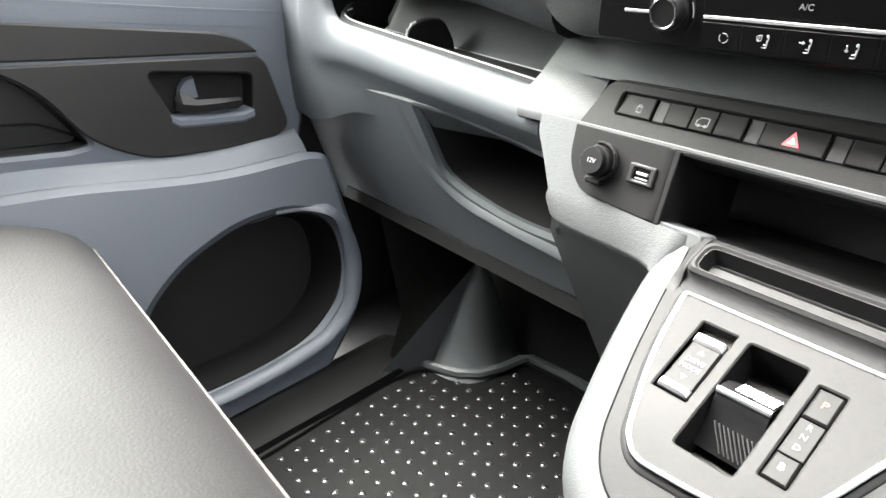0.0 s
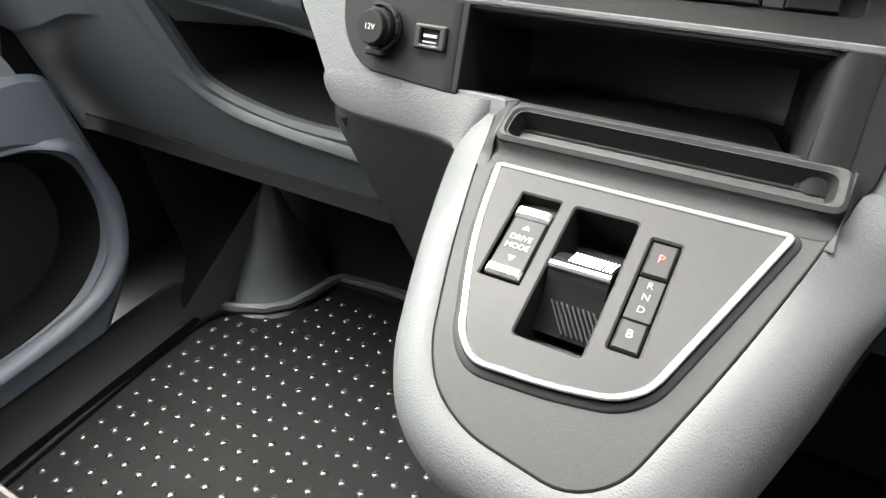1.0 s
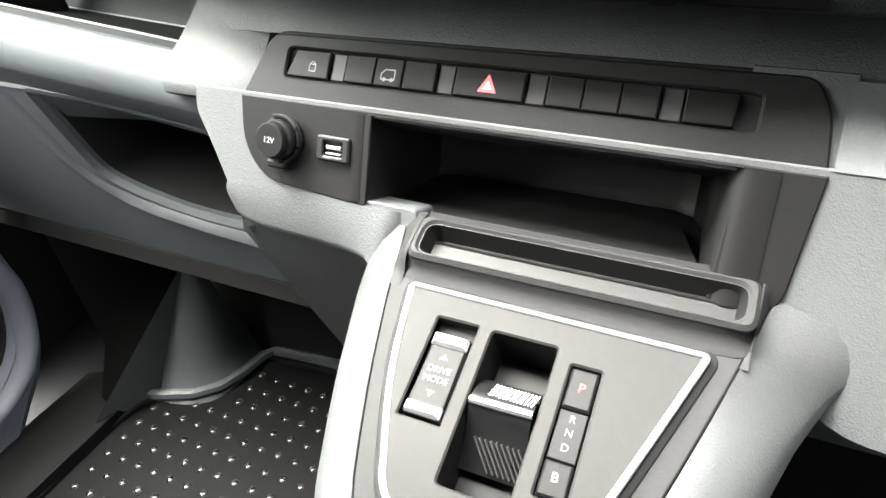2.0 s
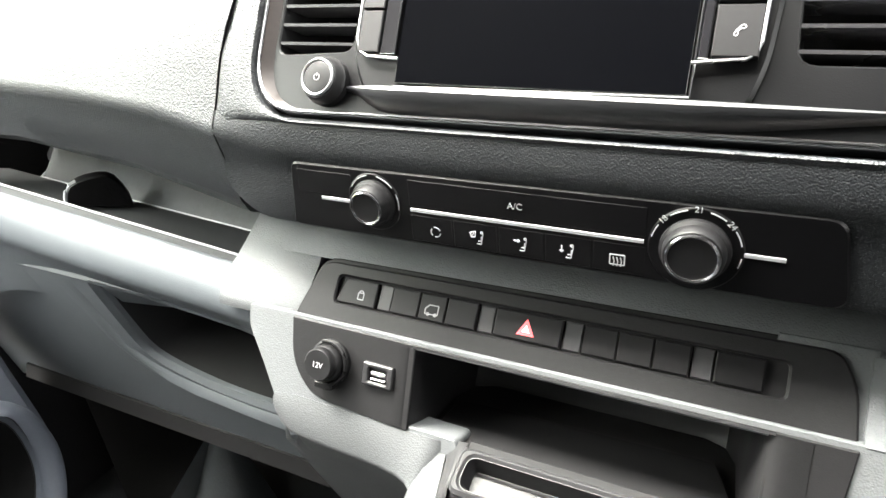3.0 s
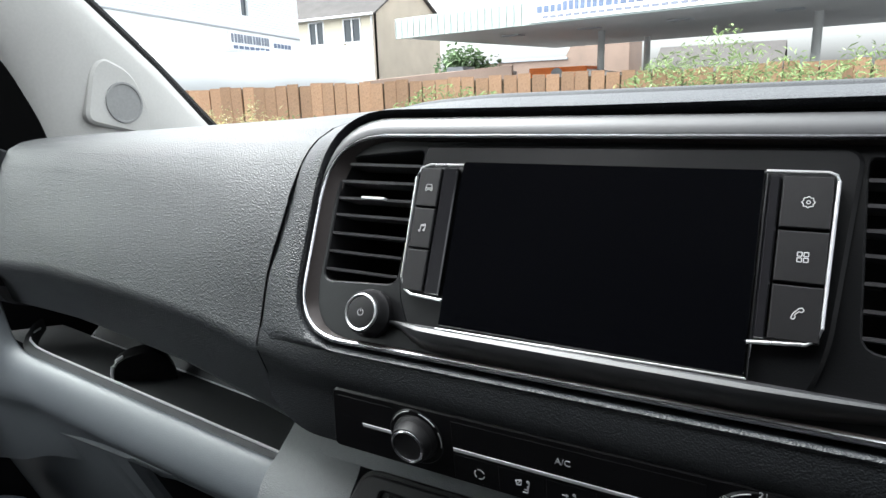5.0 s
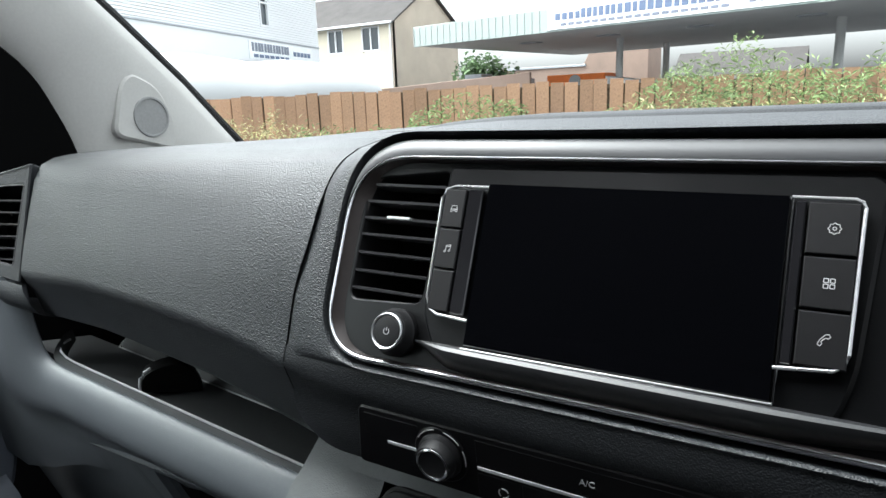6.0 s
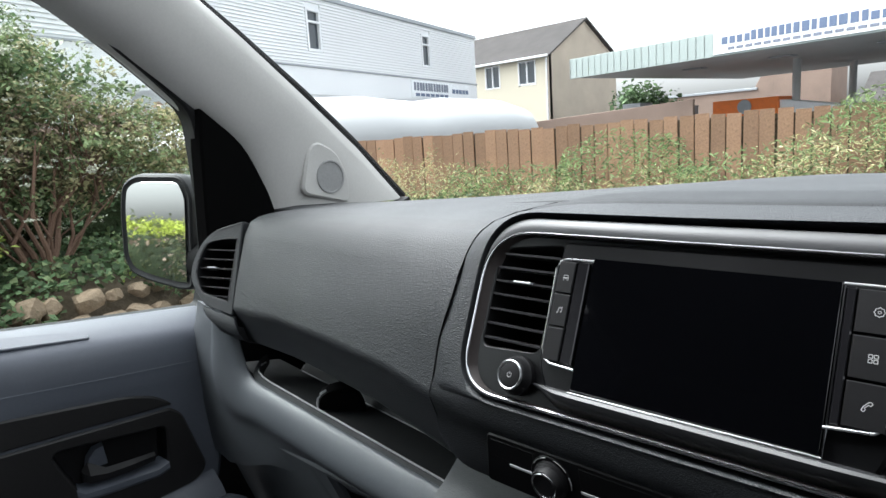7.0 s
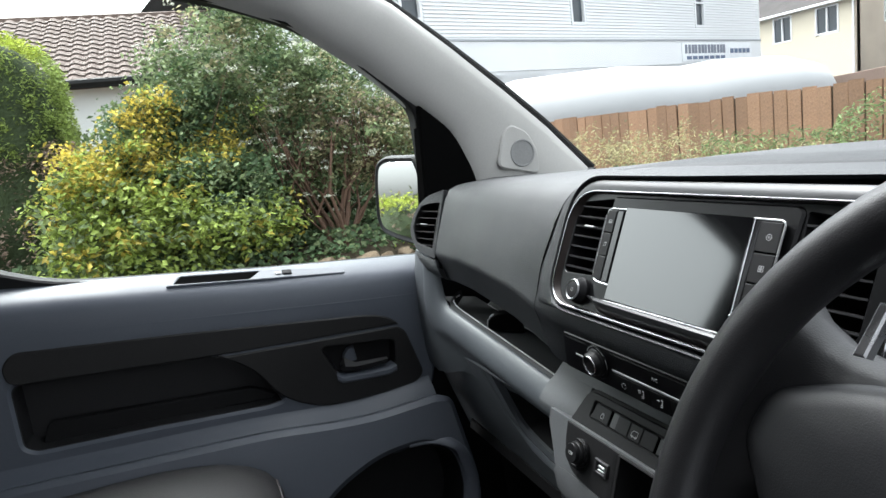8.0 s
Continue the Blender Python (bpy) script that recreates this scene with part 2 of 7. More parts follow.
def bar(P, a0, b0, a1, b1, w, top, base, bm=None):
    """A flat bar from one point of a drawing plane to another."""
    d = Vector((a1 - a0, b1 - b0)).normalized()
    s = Vector((-d.y, d.x)) * w / 2
    return plate(P, [(a0 - s.x, b0 - s.y), (a1 - s.x, b1 - s.y), (a1 + s.x, b1 + s.y), (a0 + s.x, b0 + s.y)], (), top, base, min(w * 0.2, 0.0006), bm)


def arc(a, b, r, d0, d1, n=10):
    return [(a + r * math.cos(radians(d0 + (d1 - d0) * k / n)), b + r * math.sin(radians(d0 + (d1 - d0) * k / n))) for k in range(n + 1)]


def strokes(P, lines, w, top, base=None):
    """Printed line drawing: polylines given thickness."""
    bm = bmesh.new()
    base = top - 0.0004 if base is None else base
    for ln in lines:
        for (a0, b0), (a1, b1) in zip(ln, ln[1:]):
            if abs(a1 - a0) + abs(b1 - b0) > 1e-6:
                bar(P, a0, b0, a1, b1, w, top, base, bm)
    return bm


def lettering(name, text, P, a, b, size, material, parent, c, label="", turn=0.0):
    cu = bpy.data.curves.new(name, "FONT")
    cu.body, cu.size, cu.align_x, cu.align_y, cu.extrude = text, size, "CENTER", "CENTER", 0.0002
    tmp = bpy.data.objects.new(name, cu)
    me = bpy.data.meshes.new_from_object(tmp)
    bpy.data.objects.remove(tmp)
    m = Matrix((P.a, P.b, P.c)).transposed().to_4x4()
    m.translation = P(a, b, c)
    me.transform(m @ Matrix.Rotation(radians(turn), 4, "Z"))
    me.materials.clear()
    me.materials.append(material)
    ob = new(name, me)
    ob.parent = parent
    if parent.type == "EMPTY":
        ob.matrix_parent_inverse = Matrix.Translation(-parent.location)
    if label:
        ob["label"] = label
    return ob


def lerp(a, b, t):
    return a + (b - a) * t


def table(x, rows):
    """Linear look-up in pairs."""
    if x <= rows[0][0]:
        return rows[0][1]
    for (x0, y0), (x1, y1) in zip(rows, rows[1:]):
        if x <= x1:
            return lerp(y0, y1, (x - x0) / (x1 - x0))
    return rows[-1][1]


# ---- drawing planes of the dashboard ----
X = (1, 0, 0)
S = Plane((0, 0.8081, 0.7819), X, (0, 0.387, 0.922))      # touchscreen face
H = Plane((0, 0.7595, 0.605), X, (0, -0.12, 1))              # heater controls
W = Plane((0, 0.7807, 0.518), X, (0, 0.6, 1))            # switch row
V = Plane((0, 0.752, 0.468), X, (0, 0.3, 1))            # socket fascia
C = Plane((0, 0.702, 0.402), X, (0, 1, 0.48))            # gear console top
G = Plane((0, 0.80, 0.445), X, (0, -0.35, 1))           # open glovebox panel
D = Plane((-0.86, 0, 0), (0, 1, 0), (0, 0, 1))          # upper door trim
E = Plane((-0.725, 0, 0.10), (0, 1, 0), (-0.27, 0, 1))  # lower door trim


def prism(profile, stations, shift=None, bm=None):
    """A closed (y, z) profile carried along x; shift(x, y, z) bends it."""
    rings = []
    for x in stations:
        rings.append([Vector(shift(x, y, z)) if shift else Vector((x, y, z)) for y, z in profile])
    return loft(rings, True, True, bm)


def steps(a, b, n):
    return [a + (b - a) * k / n for k in range(n + 1)]


dash = thing("dashboard", "black grained van dashboard, grey below, with dark touchscreen", "dashboard", (0, 1.0, 0.3))

# upper pad in front of the passenger
def seam_x(z):
    return table(z, [(0.585, -0.250), (0.65, -0.2530), (0.70, -0.2500), (0.7245, -0.2450), (0.7445, -0.2420), (0.78, -0.2412), (0.795, -0.2395), (0.805, -0.2340), (0.813, -0.222), (0.83, -0.195)])


PAD_R = [(1.06, 0.802), (1.0, 0.811), (0.93, 0.8150), (0.875, 0.8125), (0.846, 0.8055), (0.826, 0.795), (0.8125, 0.781), (0.7955, 0.757), (0.7790, 0.720), (0.7690, 0.685),
         (0.7630, 0.661), (0.7592, 0.651), (0.7575, 0.645), (0.7600, 0.637), (0.7680, 0.614), (0.7745, 0.596), (0.783, 0.584), (0.80, 0.578), (1.06, 0.58)]
PAD_L = [(1.06, 0.782), (1.0, 0.789), (0.95, 0.7915), (0.915, 0.7915), (0.890, 0.7905), (0.870, 0.7880), (0.853, 0.7810), (0.840, 0.764), (0.825, 0.730), (0.809, 0.692),
         (0.800, 0.669), (0.7968, 0.661), (0.7955, 0.655), (0.7982, 0.647), (0.8055, 0.631), (0.813, 0.619), (0.825, 0.613), (0.86, 0.610), (1.06, 0.61)]


def pad_ring(t_):
    """Section of the pad from its outer end (0) to the seam beside the screen (1)."""
    ring = []
    for i, (p, q) in enumerate(zip(PAD_L, PAD_R)):
        y, z = lerp(p[0], q[0], t_), lerp(p[1], q[1], t_)
        left = table(z, [(0.58, -0.7165), (0.618, -0.7185), (0.65, -0.7205), (0.786, -0.7470)])
        if 9 <= i <= 14:
            z += table(t_, [(0, 0.001), (0.3, 0.013), (0.6, 0.014), (0.84, 0.010), (1, -0.001)])
        if i >= 15:
            z -= table(t_, [(0.0, 0.016), (0.30, 0.003), (0.70, 0.0), (1.0, 0.011)])
        ring.append(Vector((lerp(left, seam_x(z) - 0.0014, t_), y, z)))
    return ring


part("airbag_pad", loft([pad_ring(t_) for t_ in steps(0, 1, 20)]), PAD, dash, "leather-grained black pad in front of the passenger")

part("pad_seam", tube([Vector((seam_x(z) - 0.0008, table(z, [(q[1], q[0]) for q in PAD_R[15:2:-1]]) - 0.0004, z)) for z in steps(0.599, 0.8115, 30)], 0.0009, False, 6), VOID, dash)

# top of the dashboard up to the windscreen
def top_z(x):
    return table(x, [(-0.95, 0.782), (-0.75, 0.789), (-0.5, 0.802), (-0.25, 0.8185), (-0.1, 0.827), (0.05, 0.828), (0.3, 0.832), (0.8, 0.80), (0.95, 0.782)])


def wind_y(x):
    return 1.47 - 0.19 * (x / 0.92) ** 2


rings = []
for x in steps(-0.94, 0.94, 34):
    t, w = top_z(x), wind_y(x)
    y0 = 0.985 if x < -0.74 else 0.93
    rings.append([Vector((x, y, z)) for y, z in [(y0, t - 0.02), (y0 + 0.01, t - 0.004), (y0 + 0.05, t - 0.0015), (1.12, t - 0.006), (w + 0.05, t - 0.03), (w + 0.05, t - 0.08), (y0, t - 0.08)]])
part("dash_top", loft(rings), PAD, dash)

# rounded bezel line, hood and cowl round the screen panel
hood = [(0.853, 0.80), (0.851, 0.8235), (0.857, 0.8272), (0.87, 0.8284), (0.93, 0.828), (0.99, 0.823), (1.02, 0.80)]


def hood_shift(x, y, z):
    k = table(x, [(-0.212, -0.013), (-0.19, -0.0085), (-0.17, -0.005), (-0.14, -0.0022), (-0.1, 0.0), (0.3, 0.004), (0.7, 0.0)])
    return (x, y + table(x, [(-0.212, 0.02), (-0.15, 0.004), (-0.1, 0.0)]), z + k)


part("screen_hood", prism(hood, [-0.2125, -0.2, -0.185, -0.17, -0.15, -0.12] + steps(-0.1, 0.7, 10), hood_shift), COWL, dash)

frame_line = ccw(rounded([(-0.2095, -0.1285), (0.221, -0.1255), (0.221, 0.0205), (-0.2095, 0.0198)], [0.042, 0.042, 0.034, 0.050], 11))


def edge_normals(pts):
    out = []
    for i, q in enumerate(pts):
        d = Vector(pts[(i + 1) % len(pts)]) - Vector(pts[i - 1])
        out.append(Vector((d.y, -d.x)).normalized())
    return out


def dense(pts, gap):
    """The same closed outline with points no farther apart than gap."""
    out = []
    for p, q in zip(pts, pts[1:] + pts[:1]):
        n = max(1, math.ceil((Vector(q) - Vector(p)).length / gap))
        out += [tuple(Vector(p).lerp(Vector(q), k / n)) for k in range(n)]
    return out


FRAME = dense(frame_line, 0.02)
FNORM = edge_normals(FRAME)


def spread(dist):
    """The bezel line moved outwards by dist(point, normal)."""
    return [tuple(Vector(p) + n * dist(p, n)) for p, n in zip(FRAME, FNORM)]


def upness(n):
    return max(0.0, n.y) ** 1.5


def band_w(p, n):
    return 0.0024 + 0.0118 * upness(n)


def gap_w(p, n):
    return band_w(p, n) + 0.0030 + upness(n) * 0.012 * max(0.0, p[0] + 0.02)


def pad_front(z):
    """How far forward the pad's face lies at its inner end."""
    return table(z, [(q[1], q[0]) for q in PAD_R[15:2:-1]])


def wrap(bm):
    """Sweep the outer edge of the centre back to meet the pad's face."""
    for v in bm.verts:
        w = min(1.0, max(0.0, -0.192 - v.co.x) / 0.0635) ** 1.25
        if w > 0 and v.co.y < 0.86:
            v.co.y += w * min(0.014, max(0.0, pad_front(v.co.z) - 0.0006 - v.co.y)) * min(1.0, max(0.0, (v.co.z - 0.575) / 0.045))
    return bm


def seam_pt(z):
    return Vector((seam_x(z) - 0.0012, pad_front(z) + 0.0002, z))


def cowl_outer(p, n):
    """Where the cowl ends: the apron below, the pad's seam beside it, the hood above."""
    q = math.degrees(math.atan2(n.y, n.x)) % 360
    if q > 225 or q < 45 and p[1] < -0.05:
        low = S(p[0], -0.1375, 0.0014)
        if q > 262 or q < 90:
            return low
        return low.lerp(seam_pt(0.652), ((262 - q) / 37) ** 1.3)
    if q > 178:
        return seam_pt(lerp(0.652, 0.700, (225 - q) / 47))
    if q > 150:
        return seam_pt(lerp(0.772, 0.790, (178 - q) / 28)) if p[1] > -0.03 else seam_pt(S(0, p[1]).z)
    top = Vector((p[0], 0.8530 + table(p[0], [(-0.205, 0.022), (-0.17, 0.006), (-0.1, 0.0)]), 0.8256 + table(p[0], [(-0.212, -0.013), (-0.19, -0.0085), (-0.17, -0.005), (-0.14, -0.0022), (-0.1, 0.0), (0.3, 0.004), (0.7, 0.0)])))
    if q < 95:
        return top
    if q > 122:
        return seam_pt(lerp(0.790, 0.8115, (150 - q) / 28))
    return top.lerp(seam_pt(0.8115), (q - 95) / 27)


rings = []
inner_ = spread(gap_w)
keep_ = [i for i, p in enumerate(FRAME) if p[0] < 0.205]
start = next(k for k in range(len(keep_)) if keep_[k] - keep_[k - 1] != 1 and keep_[k - 1] != len(FRAME) - 1 or False) if keep_[0] == 0 and keep_[-1] == len(FRAME) - 1 else 0
order = keep_[start:] + keep_[:start]
for i in order:
    a, b = inner_[i]
    n = FNORM[i]
    e = cowl_outer(FRAME[i], n)
    w0 = S(a, b, -0.006)
    p1, p2 = S(a + n.x * 0.0006, b + n.y * 0.0006, 0.0020), S(a + n.x * 0.0022, b + n.y * 0.0022, 0.0048)
    mid_ = p2.lerp(e, 0.5) + S.c * (0.0022 if n.x < -0.3 else 0.0008)
    rings.append([w0, p1, p2, p2.lerp(mid_, 0.55) + S.c * 0.0007, mid_, mid_.lerp(e, 0.55) + S.c * 0.0006, e])
part("screen_cowl", loft(rings, False), PAD, dash, sharp=55)
part("cowl_gap", plate(S, spread(lambda p, n: gap_w(p, n) + 0.0012), [offset(frame_line, -0.006)], -0.0065, -0.05, 0.0005), VOID, dash)
part("cowl_side", plate(S, [(0.216, -0.1385), (0.68, -0.1385), (0.68, 0.0405), (0.229, 0.0405)], (), 0.0045, -0.05, 0.004), COWL, dash)
apron = [(0.7542, 0.6600), (0.7527, 0.6560), (0.7521, 0.6500), (0.7519, 0.6440), (0.7521, 0.6390), (0.7530, 0.6335), (0.7552, 0.6285), (0.7575, 0.6235), (0.7584, 0.6160), (0.7600, 0.6010), (0.7620, 0.5840), (0.7640, 0.5785), (0.7690, 0.5765), (0.79, 0.5765), (0.79, 0.660)]


def apron_shift(x, y, z):
    """The lower outer corner of the apron curls up to the pad's lower edge."""
    r = 0.021 * min(1.0, max(0.0, -0.205 - x) / 0.0505) ** 2
    return (x, y, z + r * min(1.0, max(0.0, 0.634 - z) / 0.05))


part("cowl_apron", wrap(prism(apron, [-0.2555, -0.252, -0.246, -0.239, -0.231, -0.223, -0.215, -0.208, -0.2, -0.19] + steps(-0.18, 0.68, 6), apron_shift)), COWL, dash)

# bright frame and dark panel
part("chrome_frame", plate(S, offset(frame_line, 0.0011), [offset(frame_line, -0.0011)], 0.0054, -0.004, 0.0008), CHROME, dash, "thin bright chrome frame round the screen panel")


def strip(rows):
    """A closed band round the bezel line: rows of (distance, height) as functions of the place."""
    lines = [[S(*(Vector(p) + n * d(p, n)), c(p, n)) for p, n in zip(FRAME, FNORM)] for d, c in rows]
    return loft([line + [line[0]] for line in lines], False)


part("bezel_band", strip([(lambda p, n: 0.0010, lambda p, n: 0.0030), (lambda p, n: 0.0014, lambda p, n: 0.0046), (lambda p, n: lerp(0.0014, band_w(p, n), 0.3), lambda p, n: 0.0050 - 0.0002 * upness(n)),
                          (lambda p, n: lerp(0.0014, band_w(p, n), 0.7), lambda p, n: 0.0046 - 0.0012 * upness(n)), (lambda p, n: band_w(p, n), lambda p, n: 0.0034 - 0.0022 * upness(n)), (lambda p, n: band_w(p, n) + 0.0006, lambda p, n: -0.007)]), BEZEL, dash, "smooth satin black band outside the chrome")
part("bezel_slope", strip([(lambda p, n: -0.0009, lambda p, n: 0.0036), (lambda p, n: -0.0014, lambda p, n: 0.0042), (lambda p, n: -0.0018 - 0.0020 * max(0.0, -n.x), lambda p, n: 0.0024), (lambda p, n: -0.0022 - 0.0083 * max(0.0, -n.x), lambda p, n: -0.0045)]), SLOPEM, dash)
VENT_L = rounded([(-0.1985, -0.0875), (-0.1362, -0.084), (-0.1305, 0.0115), (-0.1985, 0.0045)], [0.008, 0.008, 0.004, 0.014], 4)
VENT_R = rounded([(0.134, -0.0858), (0.196, -0.0858), (0.197, 0.0045), (0.130, 0.0115)], [0.01, 0.008, 0.014, 0.004], 4)
panel = part("screen_panel", plate(S, offset(frame_line, -0.0015), [VENT_L, VENT_R], -0.002, -0.03, 0.001), PANELM, dash, "satin black panel holding screen, vents and knob")


def vent(name, P, outline, a_edges, bs, depth, parent, tab):
    """Air vent: dark box, cross slats with a thin bright front edge each, and a small slider."""
    body = part(name, recess(P, outline, -0.004, depth, 0.004), MATBLACK, parent, "black air vent with horizontal slats")
    for b in bs:
        a0, a1 = a_edges(b)
        bm = bmesh.new()
        prof = [(-0.0002, 0.0), (0.0016, 0.0006), (0.0022, -0.006), (0.0030, -0.022), (0.0008, -0.022), (-0.0006, -0.004)]
        loft([[P(a, b + pb, pc - 0.003) for pb, pc in prof] for a in steps(a0, a1, 3)], True, True, bm)
        part("slat", bm, SLAT, body)
    part("slider", plate(P, rect(tab[0] - 0.010, tab[1] - 0.0011, tab[0] + 0.010, tab[1] + 0.0011, 0.0008), (), 0.001, -0.012, 0.0006), SILVERLINE, body, "small silver slider")
    return body


def edges_l(b):
    return table(b, [(-0.09, -0.1983), (0.005, -0.1983)]), table(b, [(-0.085, -0.1364), (0.0115, -0.1308)])


vent("air_vent", S, VENT_L, edges_l, [-0.0005, -0.0135, -0.0262, -0.0388, -0.0526, -0.0662, -0.0795], 0.045, dash, (-0.166, -0.0252))
vent("air_vent", S, VENT_R, lambda b: (table(b, [(-0.086, 0.134), (0.0115, 0.1302)]), 0.196), [-0.0005, -0.0135, -0.0262, -0.0388, -0.0526, -0.0662, -0.0795], 0.045, dash, (0.17, -0.0252))

# touchscreen unit
unit = rounded([(-0.118, -0.1165), (0.113, -0.1155), (0.1215, -0.088), (0.1285, 0.0105), (0.123, 0.016), (-0.1287, 0.0148), (-0.1335, -0.086)], [0.012, 0.012, 0.012, 0.006, 0.006, 0.005, 0.014], 4)
tscreen = part("touchscreen", plate(S, unit, (), 0.0012, -0.01, 0.0022), PANELM, dash, "gloss black touchscreen unit, screen switched off")
part("display_glass", plate(S, rect(-0.0940, -0.1065, 0.0846, 0.0016, 0.0015), (), 0.0066, 0.002, 0.0006), GLASSBLACK, tscreen, "dark glass display, switched off")
part("bottom_trim", tube([S(-0.0955, -0.1088, 0.006), S(0.0858, -0.1072, 0.006), S(0.0862, -0.089, 0.006)], 0.0006, False, 8), SATIN, tscreen)
part("side_trim", tube([S(0.0858, -0.107, 0.0062), S(0.0856, 0.001, 0.0062)], 0.0006, False, 6), CHROME, tscreen)
part("screen_ledge", loft([[S(a, -0.1085 + (b + 0.1085) * max(g, 0.15), c) for b, c in [(-0.1080, 0.0050 * g), (-0.1096, 0.0092 * g), (-0.1122, 0.0106 * g), (-0.1160, 0.0094 * g), (-0.1205, 0.0050 * g), (-0.1250, -0.0015), (-0.112, -0.003)]] for a, g in [(-0.136, 0.05), (-0.126, 0.3), (-0.116, 0.65), (-0.106, 0.92), (-0.09, 1), (0.0, 1), (0.085, 1), (0.11, 0.85), (0.15, 0.55), (0.19, 0.25), (0.204, 0.1)]]), LEDGEM, tscreen)
for name, pts in (("left_bracket", [(-0.0935, -0.0008), (-0.119, -0.0010), (-0.1255, -0.0035), (-0.1279, -0.0095), (-0.1268, -0.079), (-0.1245, -0.0855), (-0.1175, -0.0893), (-0.0943, -0.0905)]),
                  ("right_bracket", [(0.0850, 0.0009), (0.1135, 0.0008), (0.1168, -0.0006), (0.1180, -0.0035), (0.1166, -0.0775), (0.1150, -0.0830), (0.1105, -0.0862), (0.0841, -0.0887)])):
    part("bracket", tube([S(a, b, 0.006) for a, b in pts], 0.0010, False, 8), SATIN, tscreen, "bright silver key surround")

ICON = 0.0060


def key(a0, b0, a1, b1, lines=(), bend=0.0):
    k = part("key", plate(S, [(a0, b0), (a1, b0), (a1 + bend, b1), (a0 + bend, b1)], (), 0.0070, 0.002, 0.0006), BUTTON, tscreen)
    if lines:
        ca, cb = (a0 + a1) / 2 + 0.0008, (b0 + b1) / 2
        part("icon", strokes(S, [[(ca + u * ICON, cb + v * ICON) for u, v in ln] for ln in lines], 0.00042, 0.0073), WHITEINK, k)


CAR = [[(-0.4, -0.1), (-0.3, 0.3), (0.3, 0.3), (0.4, -0.1), (0.4, -0.4), (0.25, -0.4), (0.2, -0.25), (-0.2, -0.25), (-0.25, -0.4), (-0.4, -0.4), (-0.4, -0.1), (0.4, -0.1)]]
NOTE = [[(-0.25, -0.3), (-0.2, 0.35), (0.35, 0.45), (0.3, -0.2)], arc(-0.33, -0.32, 0.1, 0, 360, 8), arc(0.22, -0.22, 0.1, 0, 360, 8), [(-0.21, 0.2), (0.34, 0.3)]]
GEAR = [[(r * math.cos(radians(22.5 * k)) * 0.5, r * math.sin(radians(22.5 * k)) * 0.5) for k, r in enumerate([1.0, 0.8] * 8 + [1.0])], arc(0, 0, 0.14, 0, 360, 10)]
GRIDI = [[(u, v), (u + 0.34, v), (u + 0.34, v + 0.34), (u, v + 0.34), (u, v)] for u in (-0.42, 0.06) for v in (-0.42, 0.06)]
PHONE = [[(-0.45, -0.4), (-0.25, -0.5), (-0.1, -0.3), (-0.2, -0.15), (0.12, 0.2), (0.3, 0.12), (0.48, 0.3), (0.35, 0.5), (0.1, 0.45), (-0.3, 0.0), (-0.45, -0.4)]]
for b0, b1, ic in ((-0.0298, -0.0035, CAR), (-0.0580, -0.0312, NOTE), (-0.0868, -0.0594, ())):
    key(-0.1255, b0, -0.1095, b1, ic)
part("key_strip", plate(S, rect(-0.1082, -0.0875, -0.0975, -0.003), (), 0.0064, 0.002, 0.0008), GLOSS, tscreen)
for b0, b1, ic in ((-0.0284, -0.0015, GEAR), (-0.0562, -0.0300, GRIDI), (-0.0853, -0.0578, PHONE)):
    key(0.0932, b0, 0.1160, b1, ic)
part("key_strip", plate(S, rect(0.0868, -0.0862, 0.0920, -0.001), (), 0.0064, 0.002, 0.0008), GLOSS, tscreen)

KNOB = (-0.1505, -0.1062)
knob = part("power_knob", lathe(S, *KNOB, [(0.0168, -0.004), (0.0168, 0.003), (0.0152, 0.005), (0.0146, 0.0100), (0.0138, 0.0112)]), BUTTON, dash, "round black volume knob with a silver ring")
part("ring", lathe(S, *KNOB, [(0.0130, 0.0102), (0.0127, 0.0126), (0.0120, 0.0132), (0.0111, 0.0126), (0.0108, 0.0102)]), SATIN, knob)
part("cap", lathe(S, *KNOB, [(0.0109, 0.0102), (0.0107, 0.0122), (0.0098, 0.0125), (0.002, 0.0123)]), BUTTON, knob)
part("icon", strokes(S, [[(KNOB[0] + 0.0022 * math.cos(radians(q)), KNOB[1] + 0.0022 * math.sin(radians(q))) for q in range(125, 416, 29)], [(KNOB[0], KNOB[1] + 0.0004), (KNOB[0], KNOB[1] + 0.0027)]], 0.0004, 0.0129), WHITEINK, knob)

# ---- heater control panel ----
hv_outline = rounded([(-0.1855, -0.0262), (0.1785, -0.0262), (0.1690, 0.0262), (-0.1795, 0.0245)], [0.006, 0.012, 0.010, 0.006], 5)
hvac = part("heater_panel", plate(H, hv_outline, (), 0.0030, 0.0, 0.0014), HVACM, dash, "black heater control panel with two knobs")
for a0, a1 in ((-0.0825, 0.0712), (-0.1555, -0.1300), (0.1221, 0.1446)):
    part("silver_line", plate(H, rect(a0, -0.0022, a1, 0.0004), (), 0.0036, 0.002, 0.0003), SILVERLINE, hvac)
for a0, a1 in ((-0.083, -0.0522), (-0.0508, -0.0204), (-0.0188, 0.0108), (0.0122, 0.0405), (0.0421, 0.0725)):
    part("key", plate(H, rect(a0, -0.0235, a1, -0.0045, 0.0006), (), 0.0032, 0.002, 0.0003), HVACM, hvac)
part("key", plate(H, rect(-0.083, 0.0020, 0.072, 0.0205, 0.0008), (), 0.0032, 0.002, 0.0003), HVACM, hvac)
part("key", plate(H, rect(-0.1745, 0.0025, -0.128, 0.0195, 0.0008), (), 0.0032, 0.002, 0.0003), HVACM, hvac)


